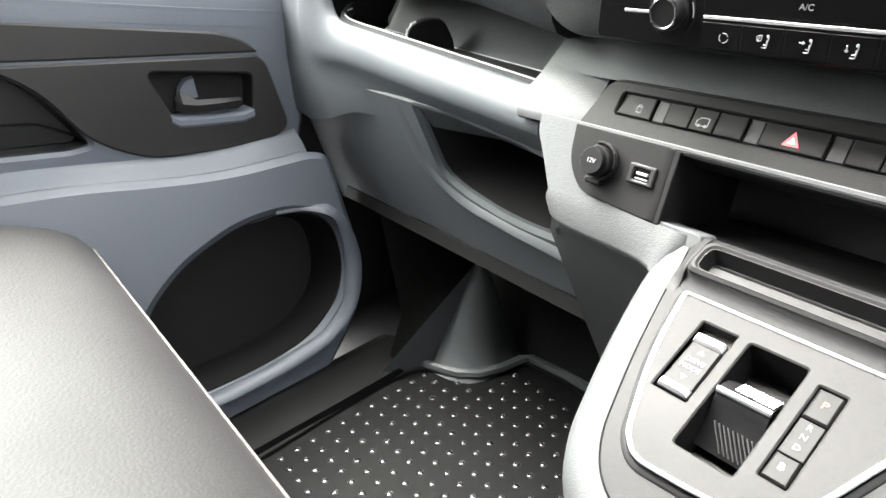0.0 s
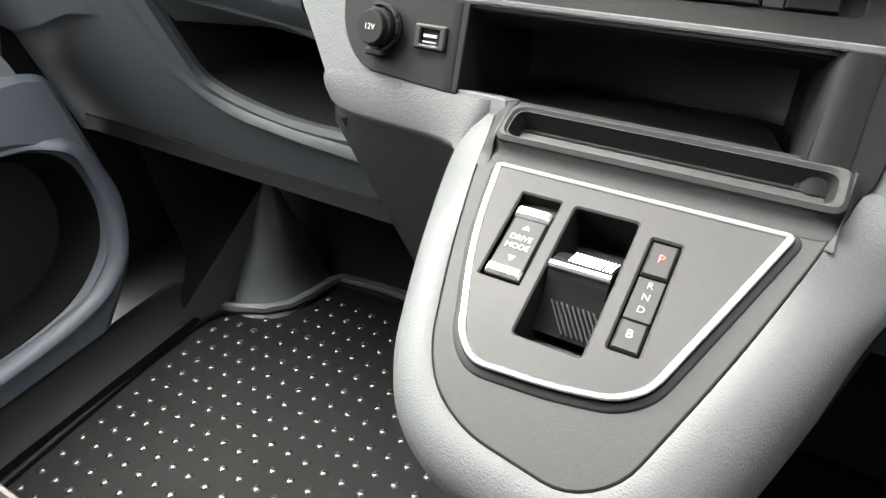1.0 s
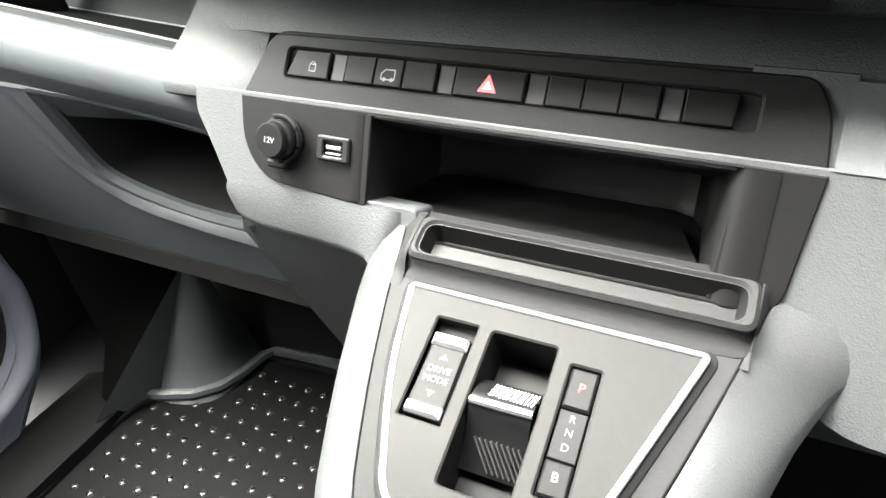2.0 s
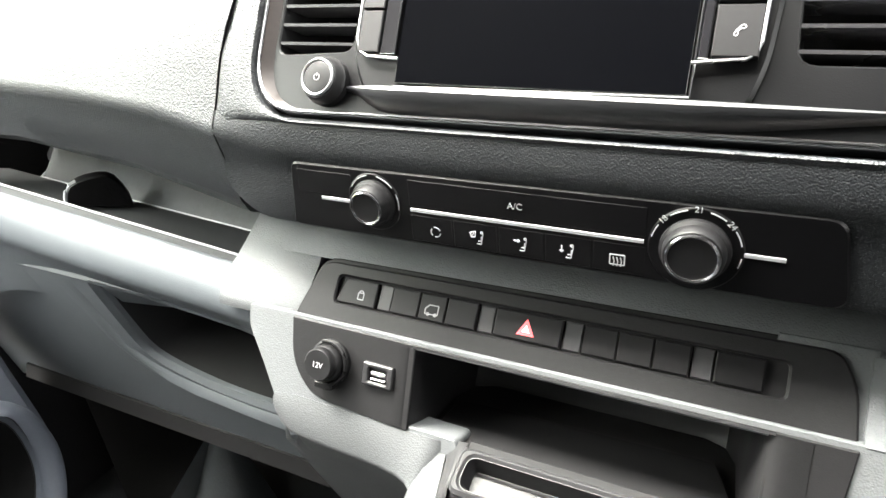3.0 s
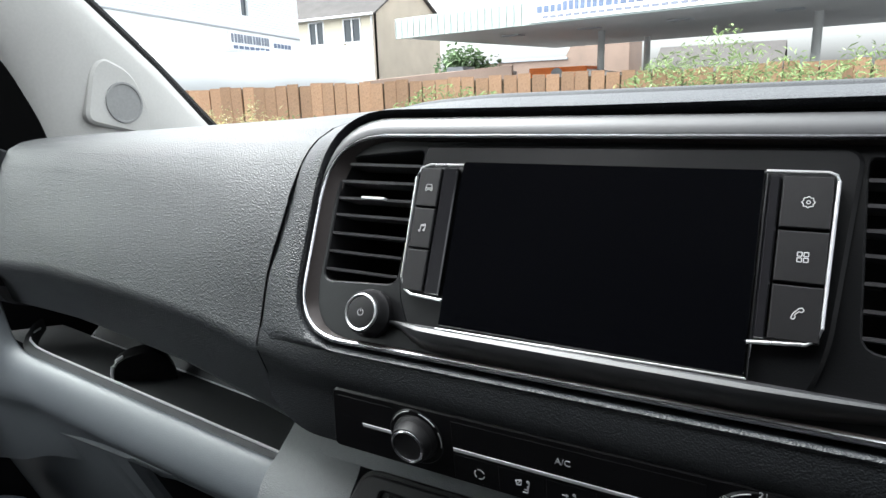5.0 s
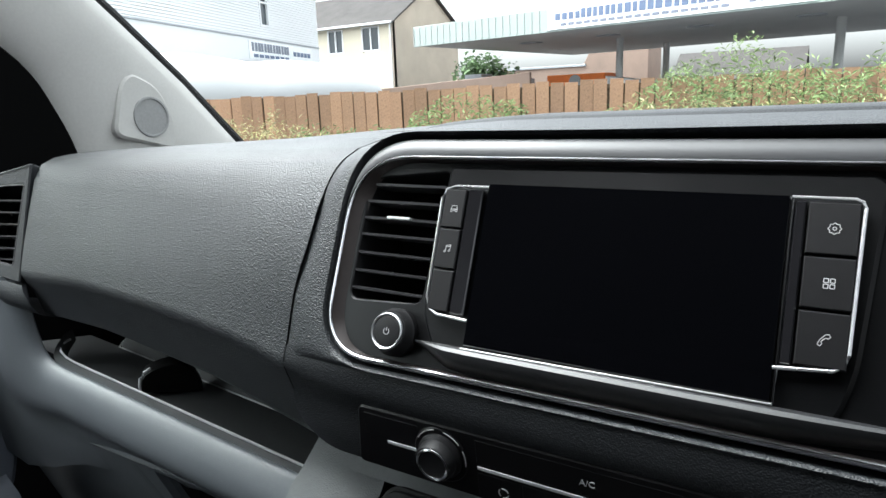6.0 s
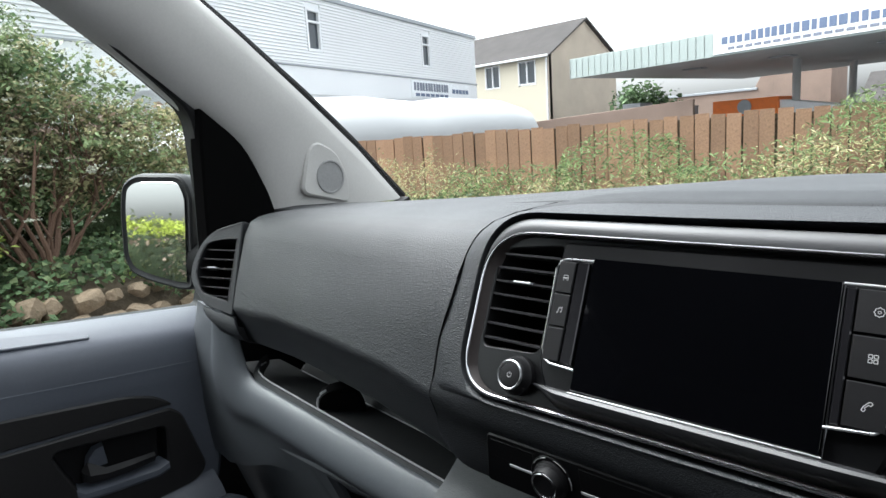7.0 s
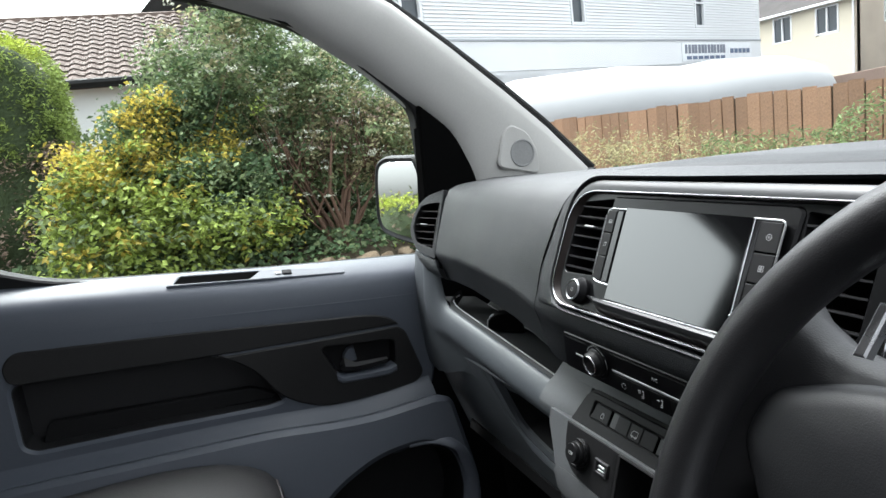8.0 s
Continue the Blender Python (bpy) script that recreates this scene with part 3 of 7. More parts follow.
def hv_icon(a, lines, s=0.0054):
    part("icon", strokes(H, [[(a + u * s, -0.0150 + v * s) for u, v in ln] for ln in lines], 0.0007, 0.0040), SILVERLINE, hvac)


SEATED = [[(-0.1, -0.7), (0.5, -0.7), (0.75, 0.7)], [(0.1, -0.3), (0.5, -0.3), (0.55, 0.3)], arc(0.6, 0.85, 0.14, 0, 360, 8)]
hv_icon(-0.0642, [arc(0, 0, 0.65, 20, 110, 5), arc(0, 0, 0.65, 140, 230, 5), arc(0, 0, 0.65, 260, 350, 5)])
hv_icon(-0.0337, [[(-0.9, 0.7), (-0.2, 0.9), (-0.3, 0.2), (-0.8, 0.1), (-0.9, 0.7)], [(-0.7, 0.3), (-0.4, 0.7)]] + SEATED)
hv_icon(-0.0040, SEATED + [[(-0.8, 0.5), (-0.1, 0.5)], [(-0.35, 0.7), (-0.1, 0.5), (-0.35, 0.3)]])
hv_icon(0.0261, SEATED + [[(-0.6, 0.8), (-0.6, 0.0)], [(-0.8, 0.2), (-0.6, -0.05), (-0.4, 0.2)]])
hv_icon(0.0567, [[(-0.8, -0.6), (-0.8, 0.6), (0.8, 0.6), (0.8, -0.6), (-0.8, -0.6)]] + [[(u, -0.8), (u + 0.1, -0.2), (u - 0.05, 0.3)] for u in (-0.4, 0.0, 0.4)])
lettering("letters", "A/C", H, -0.0075, 0.0110, 0.0060, SILVERLINE, hvac, 0.0036)


def hv_knob(a, b, r, dial, marks):
    k = part("knob", lathe(H, a, b, [(r + 0.0045, 0.002), (r + 0.0042, 0.006), (r + 0.0022, 0.0078), (r + 0.0014, 0.0135), (r + 0.0006, 0.0148), (r - 0.0006, 0.0148)]), BUTTON, hvac, "round black knob with a bright ring")
    part("ring", lathe(H, a, b, [(r + 0.0001, 0.0136), (r - 0.0003, 0.0156), (r - 0.0011, 0.0162), (r - 0.0021, 0.0156), (r - 0.0030, 0.0120), (r - 0.0036, 0.0100)]), CHROME, k)
    part("cap", lathe(H, a, b, [(r - 0.0032, 0.0100), (r - 0.0034, 0.0108), (r - 0.006, 0.0106), (0.001, 0.0104)]), BUTTON, k)
    part("dial", plate(H, circle(a, b, dial, 40), (), 0.0038, 0.001, 0.0008), HVACM, k)
    part("scale", strokes(H, [arc(a, b, dial - 0.0016, d0, d1, 8) for d0, d1 in marks], 0.0007, 0.0042), WHITEINK, k)
    return k


hv_knob(-0.1105, 0.0012, 0.0125, 0.0212, [(150, 100), (78, 38), (24, -10)])
kr = hv_knob(0.0990, -0.0015, 0.0150, 0.0258, [(168, 148), (128, 104), (76, 54), (36, 14), (-4, -18)])
for q, s_ in ((138, "18"), (90, "21"), (45, "24")):
    lettering("letters", s_, H, 0.0990 + 0.0245 * math.cos(radians(q)), -0.0015 + 0.0245 * math.sin(radians(q)), 0.0050, WHITEINK, kr, 0.0042, turn=q - 90)

# ---- grey ledge, switch row and socket fascia ----
ledge = [(0.8000, 0.5350), (0.8048, 0.5425), (0.8138, 0.5560), (0.832, 0.585), (0.87, 0.585), (0.87, 0.5350)]
part("grey_ledge", prism(ledge, steps(-0.26, 0.62, 10)), GREYGRAIN, dash, "grey grained strip above the switch row")
sw_outline = rounded([(-0.2010, -0.0272), (0.1985, -0.0300), (0.1950, 0.0060), (0.1840, 0.0250), (-0.1850, 0.0222)], [0.001, 0.001, 0.012, 0.008, 0.012], 4)
part("switch_surround", plate(W, offset(ccw(sw_outline), 0.0035), (), -0.0035, -0.03, 0.001), MATBLACK, dash)
switches = part("switch_panel", plate(W, sw_outline, [rect(-0.1665, -0.0098, 0.1585, 0.0122, 0.004)], 0.0015, -0.01, 0.0015), FASCIAM, dash, "dark panel with a row of push switches")
part("switch_bed", plate(W, rect(-0.168, -0.011, 0.160, 0.0135), (), -0.0020, -0.006, 0.0004), MATBLACK, switches)
for a0, a1, kind in ((-0.1650, -0.1290, 1), (-0.1276, -0.1160, 0), (-0.1148, -0.0915, 1), (-0.0905, -0.0690, 1), (-0.0680, -0.0437, 1), (-0.0425, -0.0305, 0), (-0.0293, 0.0195, 1), (0.0207, 0.0335, 0),
                     (0.0347, 0.0573, 1), (0.0581, 0.0803, 1), (0.0811, 0.1033, 1), (0.1041, 0.1170, 0), (0.1180, 0.1460, 1)):
    q = [(a0, -0.0088), (a1, -0.0088), (a1, 0.0110), (a0 + (0.007 if a0 < -0.16 else 0), 0.0110)]
    part("switch" if kind else "blank", plate(W, q, (), 0.0022 if kind else -0.0004, -0.005, 0.0008), BUTTON if kind else DIVIDER, switches)
tri_ = [(-0.0120, -0.0048), (0.0010, -0.0048), (-0.0055, 0.0070)]
hz = part("hazard_sign", plate(W, tri_, [[(-0.0055 + (a + 0.0055) * 0.62, -0.0009 + (b + 0.0009) * 0.62) for a, b in tri_]], 0.0027, 0.001, 0.0001), REDLAMP, switches, "red warning triangle")
part("hazard_inner", plate(W, [(-0.0055 + (a + 0.0055) * 0.5, -0.0009 + (b + 0.0009) * 0.5) for a, b in tri_], (), 0.0026, 0.001, 0.0001), PALERED, hz)
part("icon", strokes(W, [[(-0.1450, -0.0040), (-0.1450, 0.0012), (-0.1400, 0.0012), (-0.1400, -0.0040), (-0.1450, -0.0040)], arc(-0.1425, 0.0012, 0.0019, 0, 180, 6)], 0.0008, 0.0026), WHITEINK, switches)
part("icon", strokes(W, [[(-0.0850, -0.0040), (-0.0850, 0.0000), (-0.0820, 0.0030), (-0.0745, 0.0030), (-0.0745, -0.0040), (-0.0850, -0.0040)], arc(-0.0825, -0.0040, 0.0011, 0, 360, 6), arc(-0.0765, -0.0040, 0.0011, 0, 360, 6)], 0.0008, 0.0026), WHITEINK, switches)

fascia_outline = ccw(rounded([(-0.1985, 0.0305), (-0.1955, -0.006), (-0.1740, -0.0310), (-0.0960, -0.0365), (-0.0840, -0.0370), (-0.0840, 0.0280), (0.1545, 0.0275), (0.1510, -0.0540), (0.1905, -0.0540), (0.1985, 0.0290)], [0.001, 0.02, 0.02, 0.01, 0.003, 0.005, 0.005, 0.004, 0.016, 0.001], 5))
part("fascia_gap", plate(V, [(-0.2007, 0.031), (-0.1978, -0.007), (-0.1755, -0.0333), (-0.0960, -0.0388), (-0.0845, -0.0390), (-0.0845, 0.0285), (-0.0845, 0.0310)], (), -0.0028, -0.02, 0.0006), MATBLACK, dash)
fascia = part("socket_fascia", plate(V, fascia_outline, (), 0.0004, -0.012, 0.0009), FASCIAM, dash, "dark plate with power socket, charging port and open cubby")
# open cubby: side walls that round into the back wall, a flat roof and a floor with a loose mat
def cubby_ring(z, y_back):
    front = 0.752 + (z - 0.468) * 0.3 + 0.002
    left = [(-0.0838, front), (-0.0815, front + 0.02), (-0.079, y_back - 0.03), (-0.070, y_back - 0.008), (-0.052, y_back)]
    right = [(0.118, y_back), (0.133, y_back - 0.006), (0.1405, y_back - 0.022), (0.1440, front + 0.03), (0.1500, front + 0.006), (0.1530, front)]
    return [Vector((x, y, z)) for x, y in left + right]


part("cubby", loft([cubby_ring(z, yb) for z, yb in ((0.412, 0.835), (0.420, 0.845), (0.430, 0.850), (0.470, 0.855), (0.4975, 0.858))], False), CUBBY, fascia)
part("cubby_roof", loft([[Vector((x, y, z)) for x in (-0.086, 0.156)] for y, z in ((0.757, 0.4955), (0.80, 0.4945), (0.87, 0.4935))], False), CUBBY, fascia)
part("cubby_floor", loft([[Vector((x, y, z)) for x in (-0.086, 0.156)] for y, z in ((0.735, 0.4185), (0.86, 0.4205))], False), CUBBY, fascia)
part("backing", plate(W, rect(0.150, -0.030, 0.2045, 0.030), (), -0.0025, -0.03, 0.001), GREYGRAIN, dash)
part("cubby_edge", loft([[V(a, b, c) for a, c in [(0.1490, -0.012), (0.1505, -0.006), (0.1522, -0.0022), (0.1548, 0.0008), (0.1580, 0.0026), (0.162, 0.0032), (0.167, 0.0028), (0.176, 0.0009)]] for b in steps(-0.053, 0.0272, 4)], False), FASCIAM, fascia)
part("cubby_wall", loft([[V(a, b, c) for a, c in [(-0.0825, -0.05), (-0.0830, -0.012), (-0.0842, -0.0045), (-0.0868, -0.0005), (-0.0910, 0.0012), (-0.0975, 0.0013)]] for b in steps(-0.034, 0.0275, 4)], False), FASCIAM, fascia)
part("cubby_mat", plate(Plane((0, 0.742, 0.4210), X, (0, 1, 0.016)), rounded([(-0.076, 0.0), (0.1465, 0.0), (0.1455, 0.018), (0.128, 0.069), (0.120, 0.0705), (-0.07, 0.066)], [0.002, 0.002, 0.01, 0.012, 0.004, 0.01], 4), (), 0.003, 0.0, 0.001), MATBLACK, fascia)
sock = part("power_socket", lathe(V, -0.1565, 0.0020, [(0.0178, 0.0), (0.0178, 0.0035), (0.0160, 0.0050), (0.0148, 0.0050), (0.0145, 0.0110), (0.0132, 0.0125)]), BUTTON, fascia, "round socket with a black cap marked 12V")
part("lid", lathe(V, -0.1585, 0.0015, [(0.0128, 0.011), (0.0128, 0.0155), (0.0118, 0.0168), (0.001, 0.0168)]), BUTTON, sock)
part("hinge", plate(V, rect(-0.1665, -0.0195, -0.1495, -0.0135, 0.002), (), 0.009, 0.0, 0.0015), BUTTON, sock)
part("strap", tube([V(-0.1565 + 0.0172 * math.cos(radians(q)), 0.002 + 0.0172 * math.sin(radians(q)), 0.007) for q in range(-70, 120, 15)], 0.0016), BUTTON, sock)
lettering("letters", "12V", V, -0.1585, 0.0015, 0.0062, WHITEINK, sock, 0.0170)
usb = part("charging_port", plate(V, rect(-0.1262, -0.0085, -0.0990, 0.0095, 0.002), [rect(-0.1205, -0.0050, -0.1045, 0.0058, 0.001)], 0.0040, 0.0, 0.0012), DARK, fascia, "small rectangular charging port")
part("port_hole", recess(V, rect(-0.1205, -0.0050, -0.1045, 0.0058, 0.001), 0.0020, 0.006), MATBLACK, usb)
part("tongue", plate(V, rect(-0.1185, 0.0002, -0.1065, 0.0026), (), 0.0030, -0.002, 0.0003), SATIN, usb)
part("contact", plate(V, rect(-0.1185, -0.0036, -0.1062, -0.0026), (), 0.0030, -0.002, 0.0002), SATIN, usb)

# grey surround under the fascia that runs into the gear console
sur_out = rounded([(-0.2450, 0.0330), (-0.2450, 0.0150), (-0.2260, -0.0150), (-0.2050, -0.0520), (-0.1800, -0.0610), (-0.1250, -0.0610), (-0.0780, -0.0600), (-0.0500, -0.0700), (0.1700, -0.0760), (0.2400, -0.1200), (0.62, -0.120), (0.62, 0.033)],
                  [0.004, 0.012, 0.04, 0.02, 0.02, 0.03, 0.02, 0.01, 0.02, 0.02, 0, 0], 5)
part("stack_surround", plate(V, sur_out, [rounded([(-0.1945, 0.026), (-0.1915, -0.006), (-0.172, -0.0265), (-0.100, -0.0325), (-0.0440, -0.0335), (-0.0420, -0.0500), (0.1860, -0.0490), (0.1945, 0.025)], 0.004, 3)], -0.0015, -0.03, 0.0008), GREYGRAIN, dash, "light grey grained surround below the switches")
# corner block above it, beside the open shelf
blk = [(0.772, 0.4845), (0.7672, 0.4880), (0.7668, 0.4935), (0.7680, 0.4975), (0.7735, 0.5060), (0.7815, 0.5150), (0.7930, 0.5265), (0.8050, 0.5425), (0.8140, 0.5560), (0.832, 0.585), (0.87, 0.585), (0.87, 0.4845)]


def block_shift(x, y, z):
    k = max(0.0, -0.255 - x) / 0.03
    return (x + k * max(0.0, z - 0.515) * 0.30, y + max(0.0, x + 0.23) * 0.2, z)


part("corner_block", prism(blk, [-0.285, -0.280, -0.272, -0.263, -0.255, -0.24, -0.22, -0.198], block_shift), GREYGRAIN, dash)
part("right_block", prism([(0.795, 0.5385), (0.782, 0.520), (0.771, 0.502), (0.762, 0.4985), (0.85, 0.4985), (0.85, 0.5385)], [0.2005, 0.215, 0.62]), GREYGRAIN, dash)
# side of the centre stack, facing the passenger footwell
edge = [V(a, b, -0.010) for a, b in [(-0.2425, 0.018), (-0.2245, -0.020), (-0.2135, -0.046)]] + [Vector(p) for p in [(-0.1990, 0.7420, 0.392), (-0.1985, 0.7785, 0.325), (-0.1955, 0.8050, 0.280), (-0.1930, 0.837, 0.220), (-0.188, 0.90, 0.10), (-0.184, 0.97, -0.03)]]
part("stack_flank", loft([[p.copy() for p in edge], [p + Vector((0.012, 0.01, 0)) for p in edge], [p + Vector((0.03, 0.20, 0)) for p in edge], [p + Vector((0.06, 0.40, 0)) for p in edge]], False), GREY, dash)

# ---- shelf, band and open glovebox in front of the passenger ----
def between(left, right, x):
    """Section of a long part at x, from its sections at x = -0.65 and x = -0.30."""
    k = (x + 0.65) / 0.35
    return [Vector((x, lerp(p[0], q[0], k), lerp(p[1], q[1], k))) for p, q in zip(left, right)]


BAND_L = [(0.8030, 0.5320), (0.8022, 0.5415), (0.8012, 0.5422), (0.8000, 0.5422), (0.7970, 0.5410), (0.7935, 0.5380), (0.7890, 0.5320), (0.7850, 0.5230), (0.7825, 0.5130), (0.7815, 0.5020), (0.7830, 0.4920), (0.7845, 0.4895), (0.7880, 0.4840), (0.7935, 0.4740), (0.7965, 0.450), (0.806, 0.415)]
BAND_R = [(0.8010, 0.5050), (0.8000, 0.5140), (0.7990, 0.5148), (0.7978, 0.5148), (0.7945, 0.5135), (0.7910, 0.5105), (0.7870, 0.5050), (0.7820, 0.4970), (0.7785, 0.4890), (0.7770, 0.4800), (0.7777, 0.4715), (0.7790, 0.4690), (0.7870, 0.4590), (0.8106, 0.4340), (0.83, 0.430), (0.85, 0.430)]


def band_ring(x):
    return between(BAND_L, BAND_R, x)


def band_turn(x, dz, angle, wide):
    """Section of the band where it bends up towards the outer vent."""
    base = band_ring(x)
    crest = base[3].z
    n = Vector((math.sin(angle), 0, math.cos(angle)))
    ring = []
    for p in base:
        h = p.z - crest
        h *= 1 + (wide - 1) * min(1.0, max(0.0, -h - 0.012) / 0.05)
        ring.append(Vector((x, p.y, crest + dz)) + n * h)
    return ring


bend = [(-0.680, 0.0008, 8, 1.08), (-0.690, 0.002, 18, 1.25), (-0.699, 0.0048, 32, 1.55), (-0.706, 0.0095, 46, 1.8), (-0.712, 0.017, 60, 1.85), (-0.7165, 0.0265, 72, 1.7), (-0.7205, 0.038, 80, 1.45), (-0.7245, 0.053, 85, 1.2), (-0.7275, 0.075, 88, 1.0), (-0.730, 0.105, 90, 0.85)]
part("shelf_band", loft([band_turn(x, dz, radians(q), w) for x, dz, q, w in reversed(bend)] + [band_ring(x) for x in steps(-0.668, -0.2625, 20)]), GREY, dash, "smooth grey band below the open shelf", sharp=60)
STRIP_L, STRIP_R = [(0.8008, 0.5395), (0.8012, 0.5420), (0.8106, 0.5452), (0.8130, 0.5440), (0.8150, 0.530), (0.8010, 0.528)], [(0.7985, 0.5120), (0.7990, 0.5146), (0.8052, 0.5180), (0.8075, 0.5168), (0.8095, 0.503), (0.8000, 0.501)]
ends = [(-0.722, 0.030, 0.020), (-0.716, 0.016, 0.011), (-0.706, 0.0060, 0.0045), (-0.695, 0.002, 0.001)]
part("shelf_strip", loft([[p + Vector((0, dy, dz)) for p in between(STRIP_L, STRIP_R, x)] for x, dy, dz in ends] + [between(STRIP_L, STRIP_R, x) for x in steps(-0.68, -0.2635, 10)]), SHELFG, dash)
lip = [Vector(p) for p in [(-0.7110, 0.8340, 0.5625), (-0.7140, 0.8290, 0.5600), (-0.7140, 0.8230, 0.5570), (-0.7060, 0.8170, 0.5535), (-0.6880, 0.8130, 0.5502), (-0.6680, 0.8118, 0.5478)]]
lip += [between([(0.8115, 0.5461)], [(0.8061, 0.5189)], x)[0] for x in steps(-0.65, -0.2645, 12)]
part("shelf_lip", tube(lip, 0.0013, False, 8), EDGE_SHINE, dash, "thin pale tube along the shelf edge, painting its highlight")
FLOOR_L, FLOOR_R = [(0.8115, 0.5450), (0.8135, 0.5400), (0.8175, 0.5365), (0.8250, 0.5345), (0.8985, 0.5228), (0.90, 0.505), (0.812, 0.505)], [(0.8062, 0.5178), (0.8080, 0.5130), (0.8115, 0.5100), (0.8190, 0.5090), (0.8765, 0.5096), (0.88, 0.492), (0.808, 0.492)]
part("shelf_tray", loft([between(FLOOR_L, FLOOR_R, x) for x in steps(-0.80, -0.2300, 12)]), SHELFG, dash, "dark open shelf")
WALL_L, WALL_R = [(0.8960, 0.5150), (0.8965, 0.5225), (0.8985, 0.5265), (0.9040, 0.5330), (0.930, 0.575), (0.955, 0.640), (0.99, 0.640), (0.99, 0.515)], [(0.8740, 0.5030), (0.8745, 0.5092), (0.8762, 0.5132), (0.8815, 0.5200), (0.905, 0.560), (0.935, 0.630), (0.98, 0.630), (0.98, 0.503)]
turned = [(-0.83, 0.075), (-0.760, 0.068), (-0.745, 0.055), (-0.737, 0.034), (-0.731, 0.016), (-0.724, 0.005), (-0.715, 0.0005)]
part("shelf_back", loft([[p + Vector((0, dy, 0)) for p in between(WALL_L, WALL_R, x)] for x, dy in turned] + [between(WALL_L, WALL_R, x) for x in steps(-0.70, -0.2300, 10)]), SHELFWALL, dash)
part("shelf_ledge", tube([Vector((-0.7345, 0.9160, 0.5275))] + [between([(0.8970, 0.5232)], [(0.8750, 0.5099)], x)[0] for x in steps(-0.722, -0.262, 8)], 0.0012, False, 6), EDGE_SHINE, dash, "pale tube painting the highlight at the foot of the shelf's back")
# small stop across the shelf
FIN_A, FIN_B, FIN_OUT = Vector((-0.5460, 0.8160, 0.5350)), Vector((-0.5080, 0.8690, 0.5235)), Vector((-0.81, 0.58, 0.06))
fin = [(0.0, -0.003), (0.0, 0.004), (0.02, 0.0115), (0.09, 0.0185), (0.20, 0.0235), (0.36, 0.0280), (0.54, 0.0310), (0.68, 0.0315), (0.79, 0.0285), (0.89, 0.0195), (0.97, 0.0080), (1.0, -0.003)]


def fin_ring(out, grow):
    mid = FIN_A.lerp(FIN_B, 0.5)
    return [mid + (FIN_A.lerp(FIN_B, f) - mid) * grow + Vector((0, 0, h * grow)) + FIN_OUT * out for f, h in fin]


stop = part("shelf_divider", loft([fin_ring(o, g) for o, g in ((0.0, 0.96), (0.0012, 0.985), (0.004, 1.0), (0.020, 1.0), (0.026, 0.96))]), RUBBER, dash, "small black rubber stop on the shelf")
# pale tube paints the lit front edge of the stop
part("edge", tube([p + Vector((-0.0002, -0.0004, 0.0)) for p in fin_ring(0.0055, 1.0)[0:5]], 0.0023, False, 8), EDGE_SHINE, stop)

GLOVE = rounded([(-0.508, 0.0095), (-0.308, -0.008), (-0.262, -0.020), (-0.262, -0.130), (-0.330, -0.133), (-0.388, -0.1290), (-0.451, -0.1130), (-0.486, -0.0950), (-0.497, -0.050)], [0.004, 0.004, 0, 0, 0.02, 0.03, 0.03, 0.03, 0.03], 4)
low_out = rounded([(-0.875, 0.018), (-0.245, 0.014), (-0.235, -0.02), (-0.19, -0.075), (-0.16, -0.12), (-0.10, -0.222), (-0.252, -0.2260), (-0.459, -0.2330), (-0.595, -0.2230), (-0.711, -0.2380), (-0.81, -0.262), (-0.875, -0.27)], [0, 0, 0, 0, 0, 0, 0.1, 0.1, 0.1, 0.1, 0.03, 0], 6)
part("lower_panel", plate(G, low_out, [GLOVE], 0.0, -0.03, 0.006), GREY, dash, "grey lower dashboard with an open glovebox")
part("glovebox", recess(G, GLOVE, -0.012, 0.20, 0.01), MATBLACK, dash, "deep black open glovebox")
lip_pts = [(-0.585, 0.006), (-0.560, -0.045), (-0.546, -0.090), (-0.515, -0.120), (-0.47, -0.137), (-0.431, -0.146), (-0.35, -0.156), (-0.275, -0.164), (-0.18, -0.170)]
lip_in = [(-0.512, 0.007), (-0.502, -0.045), (-0.492, -0.090), (-0.470, -0.106), (-0.44, -0.118), (-0.41, -0.126), (-0.35, -0.134), (-0.29, -0.133), (-0.18, -0.137)]
rows_ = []
for k, (t_, c) in enumerate([(0.0, 0.0005), (0.12, 0.006), (0.3, 0.0085), (0.55, 0.004), (0.8, -0.006), (1.02, -0.02)]):
    rows_.append([G(lerp(p[0], q[0], t_), lerp(p[1], q[1], t_), c * g if c > 0 else c) for p, q, g in zip(lip_pts, lip_in, (0, 0.05, 0.2, 0.5, 0.9, 1, 1, 1, 1))])
part("glovebox_lip", loft(rows_, False), GREY, dash)
part("under_closing", prism([(0.87, 0.235), (0.865, 0.215), (1.10, 0.26), (1.10, 0.28)], steps(-0.82, -0.12, 4)), MATBLACK, dash)

# ---- left air vent pod ----
L = Plane((-0.737, 0.82, 0.715), (1, 0.3, 0), (-0.029, 0.049, 0.131))
pod_out = rounded([(-0.0617, -0.0624), (0.0075, -0.0754), (-0.0058, 0.0736), (-0.0609, 0.0600), (-0.0858, 0.0427), (-0.1006, 0.0093), (-0.0994, -0.0218)], [0.03, 0.003, 0.003, 0.03, 0.02, 0.02, 0.02], 5)
pod_hole = ccw(rounded([(-0.0690, -0.0440), (-0.0070, -0.0550), (-0.0110, 0.0460), (-0.0439, 0.0455), (-0.0770, 0.0380), (-0.0885, 0.0050), (-0.0860, -0.0180)], [0.012, 0.003, 0.003, 0.02, 0.012, 0.02, 0.02], 4))
pod = part("vent_pod", plate(L, pod_out, [pod_hole], 0.003, -0.03, 0.0016), COWL, dash)
